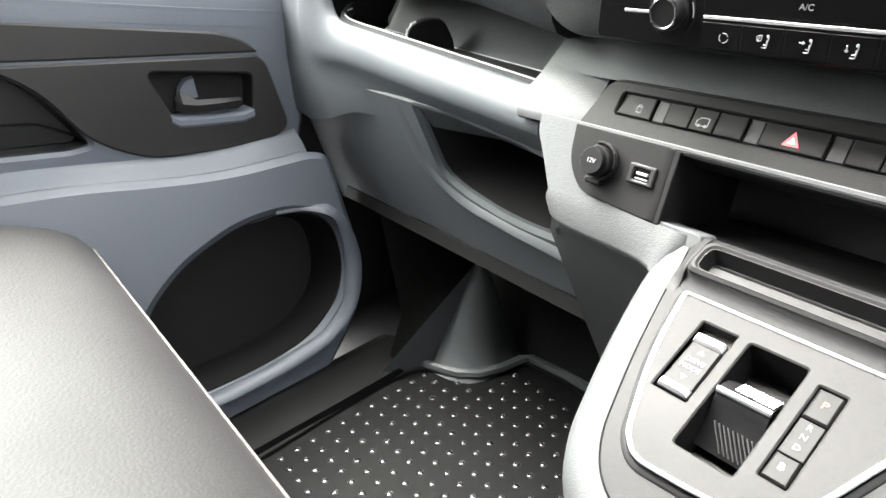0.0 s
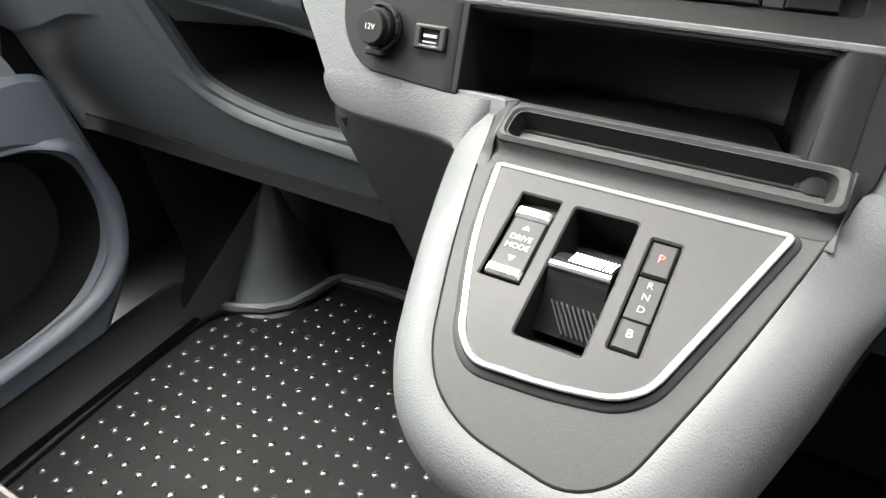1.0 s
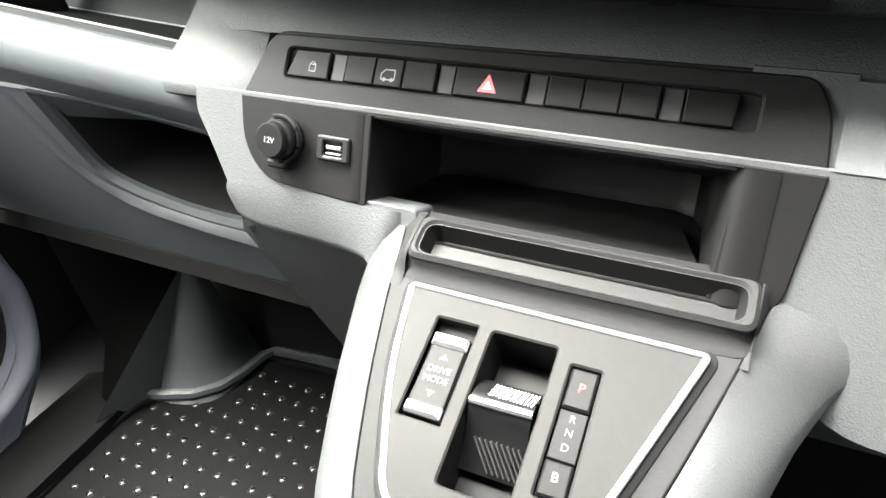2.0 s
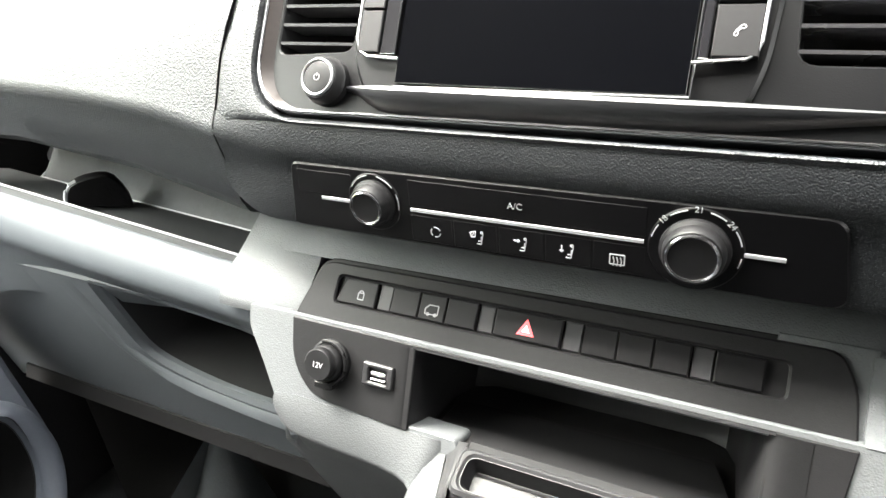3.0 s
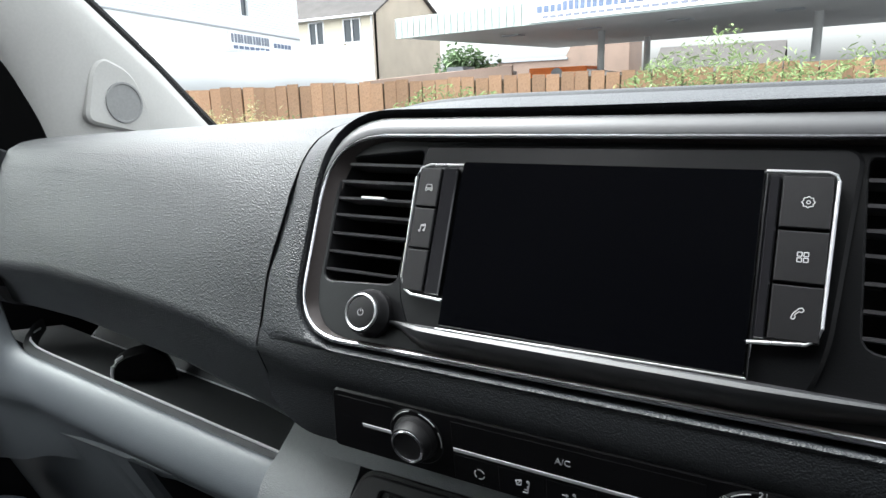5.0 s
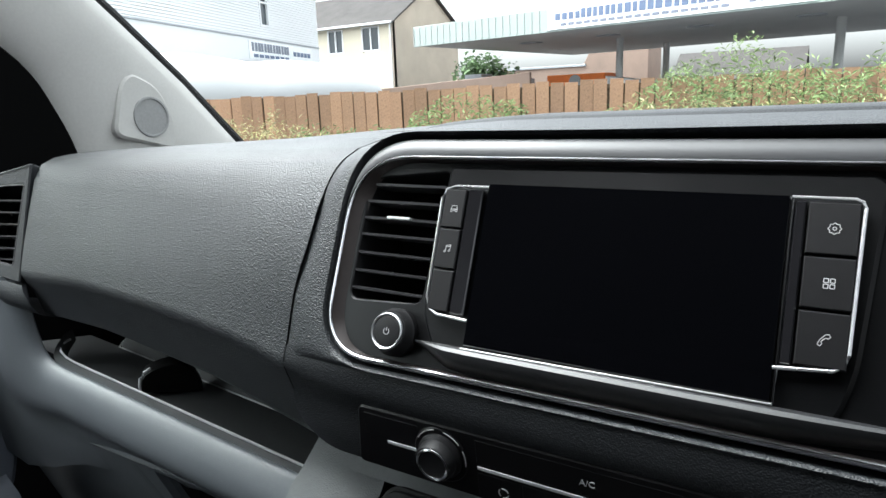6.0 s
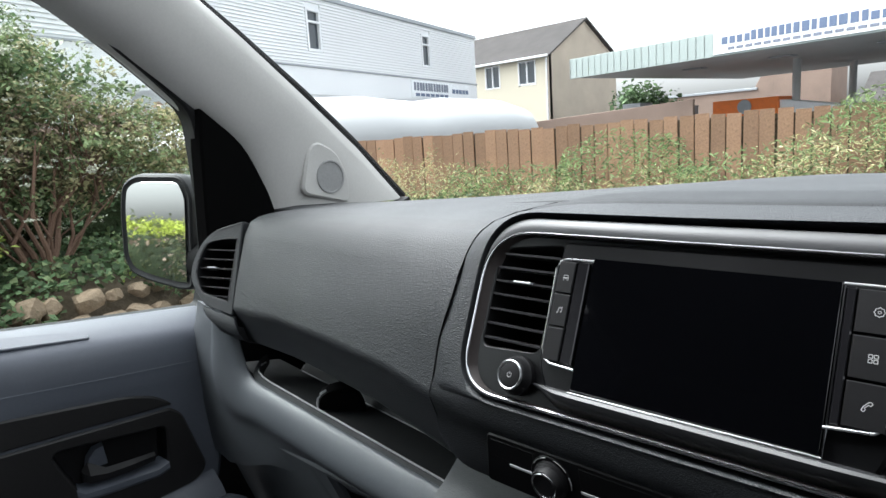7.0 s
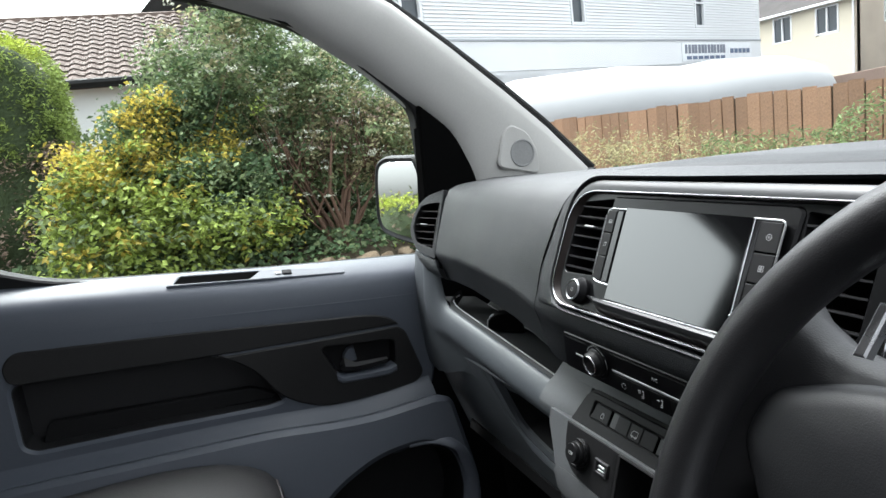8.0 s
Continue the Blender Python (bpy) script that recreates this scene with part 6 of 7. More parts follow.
def leaves(specs, seed, material, name, parent, label="", thin=0.5):
    """Many small folded leaves: specs of (place, size, spread of tilt)."""
    rng = random.Random(seed)
    vs, fs = [], []
    for p, s in specs:
        q = Euler((rng.uniform(-1.1, 1.1), rng.uniform(-1.1, 1.1), rng.uniform(0, 6.28))).to_matrix()
        w = s * thin * rng.uniform(0.84, 1.2)
        k = len(vs)
        for v in ((0, -s, 0), (w, 0, s * 0.18), (0, s, 0), (-w, 0, s * 0.18)):
            vs.append(p + q @ Vector(v))
        fs.append((k, k + 1, k + 2))
        fs.append((k, k + 2, k + 3))
    me = bpy.data.meshes.new(name)
    me.from_pydata([tuple(v) for v in vs], [], fs)
    me.materials.append(material)
    ob = new(name, me)
    ob.parent = parent
    if parent.type == "EMPTY":
        ob.matrix_parent_inverse = Matrix.Translation(-parent.location)
    if label:
        ob["label"] = label
    return ob


def cloud(blobs, count, size, seed, shell=0.55, per=28, wobble=0.22):
    """Places in a crown made of overlapping uneven lumps, denser towards the outside."""
    rng = random.Random(seed)
    wts = [r[0] * r[1] * r[2] for _, r in blobs]
    out = []
    sprigs = []
    for _ in range(max(30, count // per)):
        c, r = rng.choices(blobs, wts)[0]
        d = Vector((rng.gauss(0, 1), rng.gauss(0, 1), rng.gauss(0, 1))).normalized()
        k = shell + (1 - shell) * rng.random() ** 0.7
        p = Vector(c) + Vector((d.x * r[0], d.y * r[1], d.z * r[2])) * k
        p += Vector((noise.noise(p * 2.3), noise.noise(p * 2.3 + Vector((7, 1, 3))), noise.noise(p * 2.3 + Vector((2, 9, 5))))) * wobble
        sprigs.append((p, (p - Vector(c)).normalized(), rng.uniform(0.7, 1.3)))
    spread = size * 2.3
    for _ in range(count):
        p, d, g = rng.choice(sprigs)
        q = Vector((rng.gauss(0, 1), rng.gauss(0, 1), rng.gauss(0, 0.8))) * spread * g + d * spread * rng.uniform(-1.0, 1.2)
        out.append((p + q, size * rng.uniform(0.6, 1.35)))
    return out


def stems(base, tips, r, seed):
    rng = random.Random(seed)
    bm = bmesh.new()
    for tip in tips:
        b = Vector(base) + Vector((rng.uniform(-0.06, 0.06), rng.uniform(-0.06, 0.06), 0))
        t = Vector(tip)
        mid = b.lerp(t, 0.45) + Vector((rng.uniform(-0.1, 0.1), rng.uniform(-0.1, 0.1), 0.05))
        rr = r * rng.uniform(0.6, 1.2)
        pts = [b, b.lerp(mid, 0.5) + Vector((0, 0.02, 0)), mid, mid.lerp(t, 0.5), t]
        rings_ = []
        for k, p in enumerate(pts):
            w = rr * (1 - 0.19 * k)
            rings_.append([p + Vector((w * math.cos(2 * math.pi * j / 7), w * math.sin(2 * math.pi * j / 7), 0)) for j in range(7)])
        loft(rings_, True, True, bm)
    return bm


BANK = 0.19
# raised bank behind a rough stone edging, beside the passenger door
bmb = bmesh.new()
prof = [(-3.35, GZ), (-3.5, BANK - 0.25), (-3.75, BANK - 0.02), (-4.6, BANK + 0.05), (-6.5, BANK + 0.12), (-12.5, BANK + 0.2), (-13.0, GZ)]
loft([[Vector((x + 0.1 * math.sin(y * 1.7), y, z + 0.04 * math.sin(y * 2.3 + x))) for x, z in prof] for y in steps(-14, 6.5, 40)], False, False, bmb)
tagged(part("bank", bmb, SOIL), "earth bank planted with shrubs", "ground", kind="structure")
edg = thing("stone_edging", "rough brown stones edging the planted bank", "stone wall", (-3.5, 1.0, BANK - 0.3), kind="structure")
rng = random.Random(5)
for row in range(4):
    for k in range(40):
        y = -2.0 + k * 0.15 + rng.uniform(-0.04, 0.04) + row * 0.07
        s = rng.uniform(0.034, 0.074)
        bm = bmesh.new()
        bmesh.ops.create_icosphere(bm, subdivisions=2, radius=1.0)
        tilt = Euler((rng.uniform(-0.5, 0.5), rng.uniform(-0.5, 0.5), rng.uniform(0, 3))).to_matrix()
        for v in bm.verts:
            v.co *= 1 + 0.6 * noise.noise(v.co * 1.5 + Vector((k * 3.1, row * 7, 0)))
            v.co = Vector((max(-0.7, min(0.7, v.co.x)), max(-0.75, min(0.75, v.co.y)), max(-0.65, min(0.65, v.co.z))))
            v.co = tilt @ Vector((v.co.x * s * 1.3, v.co.y * s * 1.7, v.co.z * s * 1.25)) + Vector((-3.40 - 0.075 * row + 0.1 * math.sin(y * 1.7), y, BANK - 0.40 + row * 0.125 + rng.uniform(-0.001, 0.001)))
        part("stone", bm, STONE, edg, sharp=20)


def core_mesh(blobs, k, seed):
    bm = bmesh.new()
    for i, (c, r) in enumerate(blobs):
        b2 = bmesh.ops.create_icosphere(bm, subdivisions=3, radius=1.0)
        for v in b2["verts"]:
            g = k * (1 + 0.16 * noise.noise(v.co * 2.2 + Vector((i * 5.0, seed, 0))))
            v.co = Vector(c) + Vector((v.co.x * r[0], v.co.y * r[1], v.co.z * r[2])) * g
    return bm


def shrub(name, label, category, base, blobs, count, size, mats, seed, tips=(), r=0.02, flowers=0, core=0.0, shell=0.55, wobble=0.22, per=28):
    t = thing(name, label, category, base)
    if tips:
        part("trunk", stems(base, tips, r, seed), BARK, t, "several bare red-brown stems")
    if core:
        part("shade_core", core_mesh(blobs, core, seed), COREL, t)
    for k, (m, share) in enumerate(mats):
        leaves(cloud(blobs, int(count * share), size, seed + k, shell, per, wobble), seed + k, m, "foliage", t)
    if flowers:
        rngf = random.Random(seed + 50)
        petals = []
        for p, s in cloud(blobs, flowers, 0.008, seed + 60, 1.16, 1, wobble):
            wide = rngf.uniform(0.018, 0.034)
            for _ in range(11):
                petals.append((p + Vector((rngf.gauss(0, wide * 0.6), rngf.gauss(0, wide), rngf.gauss(0, 0.005))), 0.011))
        leaves(petals, seed + 70, PETAL, "blossom", t, "flat white flower heads")
    return t


shrub("flowering_shrub", "tall green shrub covered in flat white flower heads", "shrub", (-4.7, 1.1, BANK), [((-4.6, 0.92, 1.55), (0.6, 0.66, 0.55)), ((-4.5, 1.25, 1.15), (0.6, 0.75, 0.65)), ((-4.7, 0.62, 1.15), (0.5, 0.40, 0.60)), ((-4.9, 0.9, 0.75), (0.5, 0.8, 0.5))],
      46000, 0.020, [(GREENL, 0.66), (DARKL, 0.24), (OLIVEL, 0.10)], 11, [(-4.6, 0.8, 1.3), (-4.5, 1.3, 1.1), (-4.8, 0.6, 1.2)], 0.025, 620)
bare = shrub("bare_stemmed_shrub", "olive brown shrub with bare reddish stems", "shrub", (-4.1, 1.30, BANK), [((-4.20, 1.62, 1.06), (0.34, 0.46, 0.26)), ((-4.20, 2.05, 1.0), (0.32, 0.34, 0.28)), ((-4.25, 1.25, 1.06), (0.28, 0.34, 0.22))],
      15000, 0.0175, [(OLIVEL, 0.55), (GREENL, 0.30), (BROWNL, 0.15)], 23, [(-4.15 + 0.16 * math.cos(k * 2.4), 1.36 + 0.46 * math.sin(k * 1.7), 0.86 + 0.18 * math.cos(k * 3.1)) for k in range(19)], 0.021, 90)
twr = random.Random(29)
bmt = bmesh.new()
for k in range(70):
    foot = Vector((-4.15 + 0.14 * twr.uniform(-1, 1), 1.36 + 0.40 * twr.uniform(-1, 1), twr.uniform(0.55, 0.9)))
    tip = foot + Vector((twr.uniform(-0.12, 0.12), twr.uniform(-0.18, 0.34), twr.uniform(0.15, 0.50)))
    bow = foot.lerp(tip, 0.5) + Vector((twr.uniform(-0.03, 0.03), twr.uniform(-0.03, 0.03), 0.02))
    loft([[p + Vector((w * math.cos(q), w * math.sin(q), 0)) for q in (0, 2.1, 4.2)] for p, w in ((foot, 0.008), (bow, 0.005), (tip, 0.002))], True, True, bmt)
part("branchwork", bmt, BARK, bare, "thin bare branches")
shrub("golden_shrub", "golden yellow variegated shrub", "shrub", (-4.1, 0.2, BANK), [((-4.05, -0.18, 0.92), (0.26, 0.22, 0.18)), ((-4.15, 0.16, 1.16), (0.24, 0.16, 0.30)), ((-4.1, 0.30, 0.95), (0.24, 0.24, 0.18)), ((-4.05, 0.56, 1.00), (0.2, 0.17, 0.19)), ((-4.0, 0.83, 1.36), (0.03, 0.03, 0.36))],
      9500, 0.018, [(YELLOWL, 0.72), (LIMEL, 0.28)], 31, [(-4.0, 0.83, 1.7), (-4.05, 0.2, 1.3), (-4.0, 0.55, 1.0)], 0.008, shell=0.35)
shrub("glossy_shrub", "dark glossy green evergreen shrub", "shrub", (-4.1, 0.45, BANK), [((-4.12, 0.38, 0.80), (0.30, 0.38, 0.36)), ((-4.02, 0.70, 0.66), (0.30, 0.34, 0.34)), ((-4.25, 0.12, 1.10), (0.2, 0.26, 0.34)), ((-4.2, 0.45, 1.15), (0.22, 0.28, 0.30))],
      20000, 0.020, [(DARKL, 0.55), (GREENL, 0.45)], 33)
shrub("low_shrub", "low bright green shrub spilling over the stones", "shrub", (-3.85, 0.2, BANK), [((-3.94, -0.20, 0.66), (0.32, 0.32, 0.30)), ((-3.88, -0.05, 0.46), (0.32, 0.42, 0.30)), ((-3.86, 0.36, 0.40), (0.32, 0.46, 0.26)), ((-3.85, 0.76, 0.42), (0.26, 0.28, 0.24)), ((-3.8, 1.0, 0.44), (0.08, 0.14, 0.05)), ((-3.85, 2.1, 0.14), (0.25, 0.5, 0.2)), ((-3.9, 3.0, 0.14), (0.3, 0.5, 0.2))],
      18000, 0.0235, [(LIMEL, 0.74), (GREENL, 0.18), (YELLOWL, 0.08)], 37)

# ivy and fallen leaves over the top of the bank
ivr = random.Random(61)
ivy = thing("ivy", "dark green ivy creeping over the bank and stones", "ivy", (-4.0, 2.0, BANK), kind="stuff")
places = []
for _ in range(15000):
    x_, y_ = -3.42 - 1.6 * ivr.random() ** 1.3, ivr.uniform(-1.5, 4.8)
    n_ = noise.noise(Vector((x_ * 2.2, y_ * 2.2, 0)))
    if n_ < -0.22 and x_ > -4.0:
        continue
    places.append((Vector((x_, y_, table(-x_, [(3.40, BANK - 0.16), (3.6, BANK + 0.0), (3.8, BANK + 0.06), (5.2, BANK + 0.10)]) + 0.07 * max(0.0, n_ + 0.3) + ivr.uniform(0, 0.09))), ivr.uniform(0.014, 0.030)))
leaves(places[:9000], 62, DARKL, "foliage", ivy, thin=0.75)
leaves(places[9000:], 63, GREENL, "foliage", ivy, thin=0.75)
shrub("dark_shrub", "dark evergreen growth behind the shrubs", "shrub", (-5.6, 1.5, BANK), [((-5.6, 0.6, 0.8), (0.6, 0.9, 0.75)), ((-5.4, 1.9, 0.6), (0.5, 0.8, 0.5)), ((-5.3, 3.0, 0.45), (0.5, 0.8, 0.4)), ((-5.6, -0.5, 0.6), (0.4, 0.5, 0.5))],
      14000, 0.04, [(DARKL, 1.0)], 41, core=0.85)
# clipped hedge: a square-shouldered block of short shoots, leaf colour lit on top and shaded down the sides, bare brown
# below
hdg = thing("clipped_hedge", "tall clipped conifer hedge, bright on top and brown below", "hedge", (-5.1, -1.25, BANK))


def hedge_skin(d, k):
    """A place on the clipped surface in the direction d, scaled by k."""
    e = (abs(d.x) ** 7 + abs(d.y) ** 7 + abs(d.z) ** 7) ** (-1 / 7)
    p = Vector((-5.1 + d.x * e * 0.52 * k, -1.38 + d.y * e * 1.05 * k, 1.12 + d.z * e * 0.98 * k))
    p.z -= max(0.0, p.y + 0.95) * 0.38 * max(0.0, p.z - 1.0)
    return p


bmh = bmesh.new()
bmesh.ops.create_icosphere(bmh, subdivisions=4, radius=1.0)
for v in bmh.verts:
    v.co = hedge_skin(v.co.normalized(), 0.93)
part("shade_core", bmh, COREL, hdg)
hrng = random.Random(43)
zones = {"top": [], "side": [], "low": []}
for _ in range(4200):
    d = Vector((hrng.gauss(0, 1), hrng.gauss(0, 1), hrng.gauss(0, 1))).normalized()
    p = hedge_skin(d, 0.97)
    p += 0.05 * Vector((noise.noise(p * 3.0), noise.noise(p * 3.0 + Vector((5, 2, 8))), noise.noise(p * 3.0 + Vector((1, 7, 3)))))
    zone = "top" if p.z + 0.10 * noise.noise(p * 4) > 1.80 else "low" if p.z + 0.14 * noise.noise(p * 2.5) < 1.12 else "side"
    for _ in range(15):
        q = p + Vector((hrng.gauss(0, 0.022), hrng.gauss(0, 0.022), hrng.gauss(0.012, 0.030)))
        zones[zone].append((q, 0.016 * hrng.uniform(0.6, 1.4)))
leaves(zones["top"], 44, HEDGEL, "foliage", hdg, "bright yellow-green leaves, coloured brighter for the lit top", thin=0.35)
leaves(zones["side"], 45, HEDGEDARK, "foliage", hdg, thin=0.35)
leaves(zones["low"], 46, BROWNL, "foliage", hdg, "dead brown shoots", thin=0.45)
# leaf colour with the shade of the far hedge's sides put in
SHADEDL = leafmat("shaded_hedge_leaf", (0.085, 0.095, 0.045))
fh = shrub("far_hedge", "long clipped hedge behind the van, sides coloured in shade, bright leaves on top", "hedge", (-3.4, -9.0, GZ), [((-3.0, -8.0 - k * 1.2, 0.04), (0.7, 0.9, 0.82)) for k in range(8)], 15000, 0.045, [(SHADEDL, 0.8), (BROWNL, 0.2)], 53, core=0.93, shell=0.93, wobble=0.05, per=8)
leaves(cloud([((-3.0, -8.0 - k * 1.2, 0.81), (0.60, 0.8, 0.05)) for k in range(8)], 6000, 0.035, 57, 0.8, 8, 0.03), 58, HEDGEL, "foliage", fh, "bright leaves coloured for the lit top")

# ---- board fence in front ----
FA = math.radians(14)
fdir, fnor = Vector((math.cos(FA), math.sin(FA), 0)), Vector((-math.sin(FA), math.cos(FA), 0))
fbase = fnor * 6.2
fence = thing("fence", "brown vertical board fence with weathered boards", "fence", (*(fbase.xy), GZ))


def board_mesh():
    bm = bmesh.new()
    pts = [(-0.0555, 0.0), (0.0555, 0.010), (0.0555, 0.024), (-0.0555, 0.014)]
    loft([[Vector((a, c, z)) for a, c in pts] for z in (0.0, 0.75, 1.515)], True, True, bm)
    bmesh.ops.recalc_face_normals(bm, faces=bm.faces)
    me = bpy.data.meshes.new("board")
    bm.to_mesh(me)
    bm.free()
    me.materials.append(FENCE)
    return me


bme = board_mesh()
rng = random.Random(9)
for k in range(166):
    s = -15.5 + k * 0.1245
    ob = new("board", bme)
    ob.parent = fence
    ob.matrix_parent_inverse = Matrix.Translation(-fence.location)
    ob.matrix_basis = Matrix.Translation(fbase + fdir * s + Vector((0, 0, GZ + rng.uniform(-0.015, 0.012) + 0.02 * math.sin(k * 0.05)))) @ Matrix.Rotation(FA + rng.uniform(-0.03, 0.03), 4, "Z") @ Matrix.Rotation(rng.uniform(-0.006, 0.006), 4, "Y")
Fp = Plane(fbase, fdir, (0, 0, 1))
# added dark sheet that paints the gaps between the boards as shade
part("backing", plate(Fp, rect(-15.5, GZ, 5.0, 0.93), (), -0.035, -0.045, 0.001), SOIL, fence)
for z in (0.0, 0.62):
    part("rail", plate(Fp, rect(-15.5, z - 0.04, 5.0, z + 0.04), (), -0.05, -0.09, 0.004), FENCE, fence)

# weeds along the fence


def weeds(seed, s0, s1, count, hfun, size, material, name, label, off=(0.25, 1.6), thin=0.25):
    rr_ = random.Random(seed)
    out = []
    for _ in range(count):
        s = rr_.uniform(s0, s1)
        h = hfun(s) * rr_.uniform(0.25, 1.0) ** 0.6
        d_ = rr_.uniform(*off)
        p = fbase + fdir * s - fnor * d_ + Vector((0, 0, GZ + h))
        p += Vector((noise.noise(p * 1.9), noise.noise(p * 1.9 + Vector((4, 4, 4))), 0.6 * noise.noise(p * 2.5))) * 0.35
        out.append((p, size * rr_.uniform(0.5, 1.5)))
    t = thing(name, label, "weeds", (*(fbase + fdir * (s0 + s1) / 2 - fnor * 0.6).xy, GZ), kind="stuff")
    leaves(out, seed + 1, material, "foliage", t, thin=thin)


def h_dry(s):
    return 1.16 + 0.14 * math.sin(s * 1.3) + 0.08 * math.sin(s * 3.7)


def h_green(s):
    return table(s, [(-9, 0.5), (-4.2, 0.6), (-2.6, 1.1), (-1.5, 1.32), (-0.6, 1.22), (0.3, 1.4), (0.9, 1.75), (1.6, 1.5), (3.5, 1.6)]) + 0.1 * math.sin(s * 4.1)


weeds(81, -13, 3.5, 26000, h_dry, 0.020, OLIVEL, "dry_weeds", "dry yellowish weeds in front of the fence")
weeds(83, -13, 3.5, 32000, lambda s: h_dry(s) * 1.0, 0.017, STRAWL, "seed_stems", "pale dry seed stems in front of the fence")
weeds(85, -10, 3.8, 42000, h_green, 0.024, WEEDL, "green_weeds", "tall green weeds in front of the fence", (0.1, 1.1))

# ---- white clad building ----
wb = thing("white_building", "white boarded two storey building with small windows and a sign band", "building", (-18, 14, GZ))
p0, p1 = Vector((-14.2, 2.4)), Vector((-21.0, 24.3))
along = (p1 - p0).normalized()
BW = Plane((p0.x, p0.y, 0), (along.x, along.y, 0), (0, 0, 1))
LEN = (p1 - p0).length
if BW.c.x < 0:
    BW.c = -BW.c
SIDE = BW.c
wins = []
WINS = (3.85, 10.46, 17.75)
for q in WINS:
    wins.append(rect(q, 3.92, q + 0.64, 5.15))
part("wall", plate(BW, rect(0, GZ, LEN, 5.55), wins + [rect(1 + k * 2.9, GZ, 3.2 + k * 2.9, 2.45) for k in range(7)], 0.0, -0.3, 0.01), WHITER, wb)
for k in range(22):
    z = 3.40 + k * 0.098
    segs = [(0, LEN)]
    bm = bmesh.new()
    spans = [0.0] + [e for q in WINS for e in (q - 0.06, q + 0.70)] + [LEN]
    hit_ = 3.85 < z < 5.30
    pairs = list(zip(spans[::2], spans[1::2])) if hit_ else [(0.0, LEN)]
    for a0, a1 in pairs:
        loft([[BW(a, b, c) for b, c in [(z, 0.045), (z + 0.010, 0.050), (z + 0.098, 0.012), (z + 0.098, 0.0), (z, 0.0)]] for a in (a0, a1)], True, True, bm)
    part("cladding_board", bm, WHITEW, wb)
for q in WINS:
    w_ = part("window", plate(BW, rect(q - 0.05, 3.87, q + 0.69, 5.20), [rect(q + 0.05, 3.97, q + 0.59, 4.75), rect(q + 0.05, 4.82, q + 0.59, 5.10)], 0.05, -0.08, 0.01), WHITER, wb)
    part("pane", plate(BW, rect(q, 3.92, q + 0.64, 5.15), (), -0.05, -0.07, 0.001), PANE, w_)
part("roof_edge", plate(BW, rect(-0.1, 5.50, LEN + 0.1, 5.66), (), 0.10, -0.35, 0.02), TRIM, wb)
part("band", plate(BW, rect(0, 2.55, LEN, 3.40), (), 0.05, -0.02, 0.01), WHITER, wb)
part("gutter", plate(BW, rect(0, 3.38, LEN, 3.44), (), 0.09, 0.0, 0.01), TRIM, wb)
sg = part("sign", plate(BW, rect(16.6, 2.62, 22.0, 3.30), (), 0.08, 0.0, 0.01), SIGNW, wb, "white sign band with blue lettering bars")
bm = bmesh.new()
for k in range(13):
    plate(BW, rect(16.8 + k * 0.235, 2.92, 16.95 + k * 0.235 + 0.02 * (k % 3), 3.24), (), 0.095, 0.07, 0.004, bm)
part("sign_bar", bm, GREYINK, sg)
bm = bmesh.new()
for k in range(7):
    plate(BW, rect(16.9 + k * 0.42, 2.70, 17.22 + k * 0.42, 2.82), (), 0.095, 0.07, 0.004, bm)
for k in range(5):
    plate(BW, rect(20.2 + k * 0.34, 2.90, 20.46 + k * 0.34, 3.08), (), 0.095, 0.07, 0.004, bm)
part("sign_bar", bm, BLUEINK, sg)
for k in range(7):
    part("shutter", plate(BW, rect(1 + k * 2.9, GZ, 3.2 + k * 2.9, 2.45), (), -0.10, -0.16, 0.005), WHITEW if k % 3 else PANE, wb)
ends = Plane((p1.x, p1.y, 0), tuple(-SIDE), (0, 0, 1))
part("end_wall", plate(ends, rect(0, GZ, 9, 5.55), (), 0.01, -0.25, 0.01), WHITER, wb)
part("roof", loft([[BW(a, b, c) for b, c in [(5.6, 0.05), (6.0, -4.5), (5.6, -9.0)]] for a in (0, LEN)], False), ROOF, wb)

# long white sheeted load standing behind the fence
tp = thing("sheeted_load", "long low load wrapped in white sheeting", "load", (-13.5, 12.5, GZ))
rings = []
for k, (t_, h, w) in enumerate([(0.0, 0.9, 0.7), (0.04, 1.5, 1.0), (0.15, 1.85, 1.15), (0.35, 2.0, 1.2), (0.5, 1.92, 1.1), (0.6, 2.05, 1.15), (0.8, 2.05, 1.05), (0.93, 1.8, 0.85), (0.985, 1.5, 0.5), (1.0, 1.3, 0.2)]):
    c = Vector((-10.5, 4.5, 0)).lerp(Vector((-14.2, 19.5, 0)), t_)
    rings.append([c + Vector((w * math.cos(q) * 1.1, -w * math.cos(q) * 0.25, GZ + 0.9 + (h - 0.35) * (0.5 + 0.5 * math.sin(q)))) for q in [2 * math.pi * j / 16 for j in range(16)]])
part("sheeting", loft(rings), TARP, tp)
part("trestle", plate(Plane((-12.5, 12.5, 0), (-0.24, 0.97, 0), (0, 0, 1)), rect(-6, GZ, 6, GZ + 1.2), (), 0.3, -0.3, 0.05), TRIM, tp)

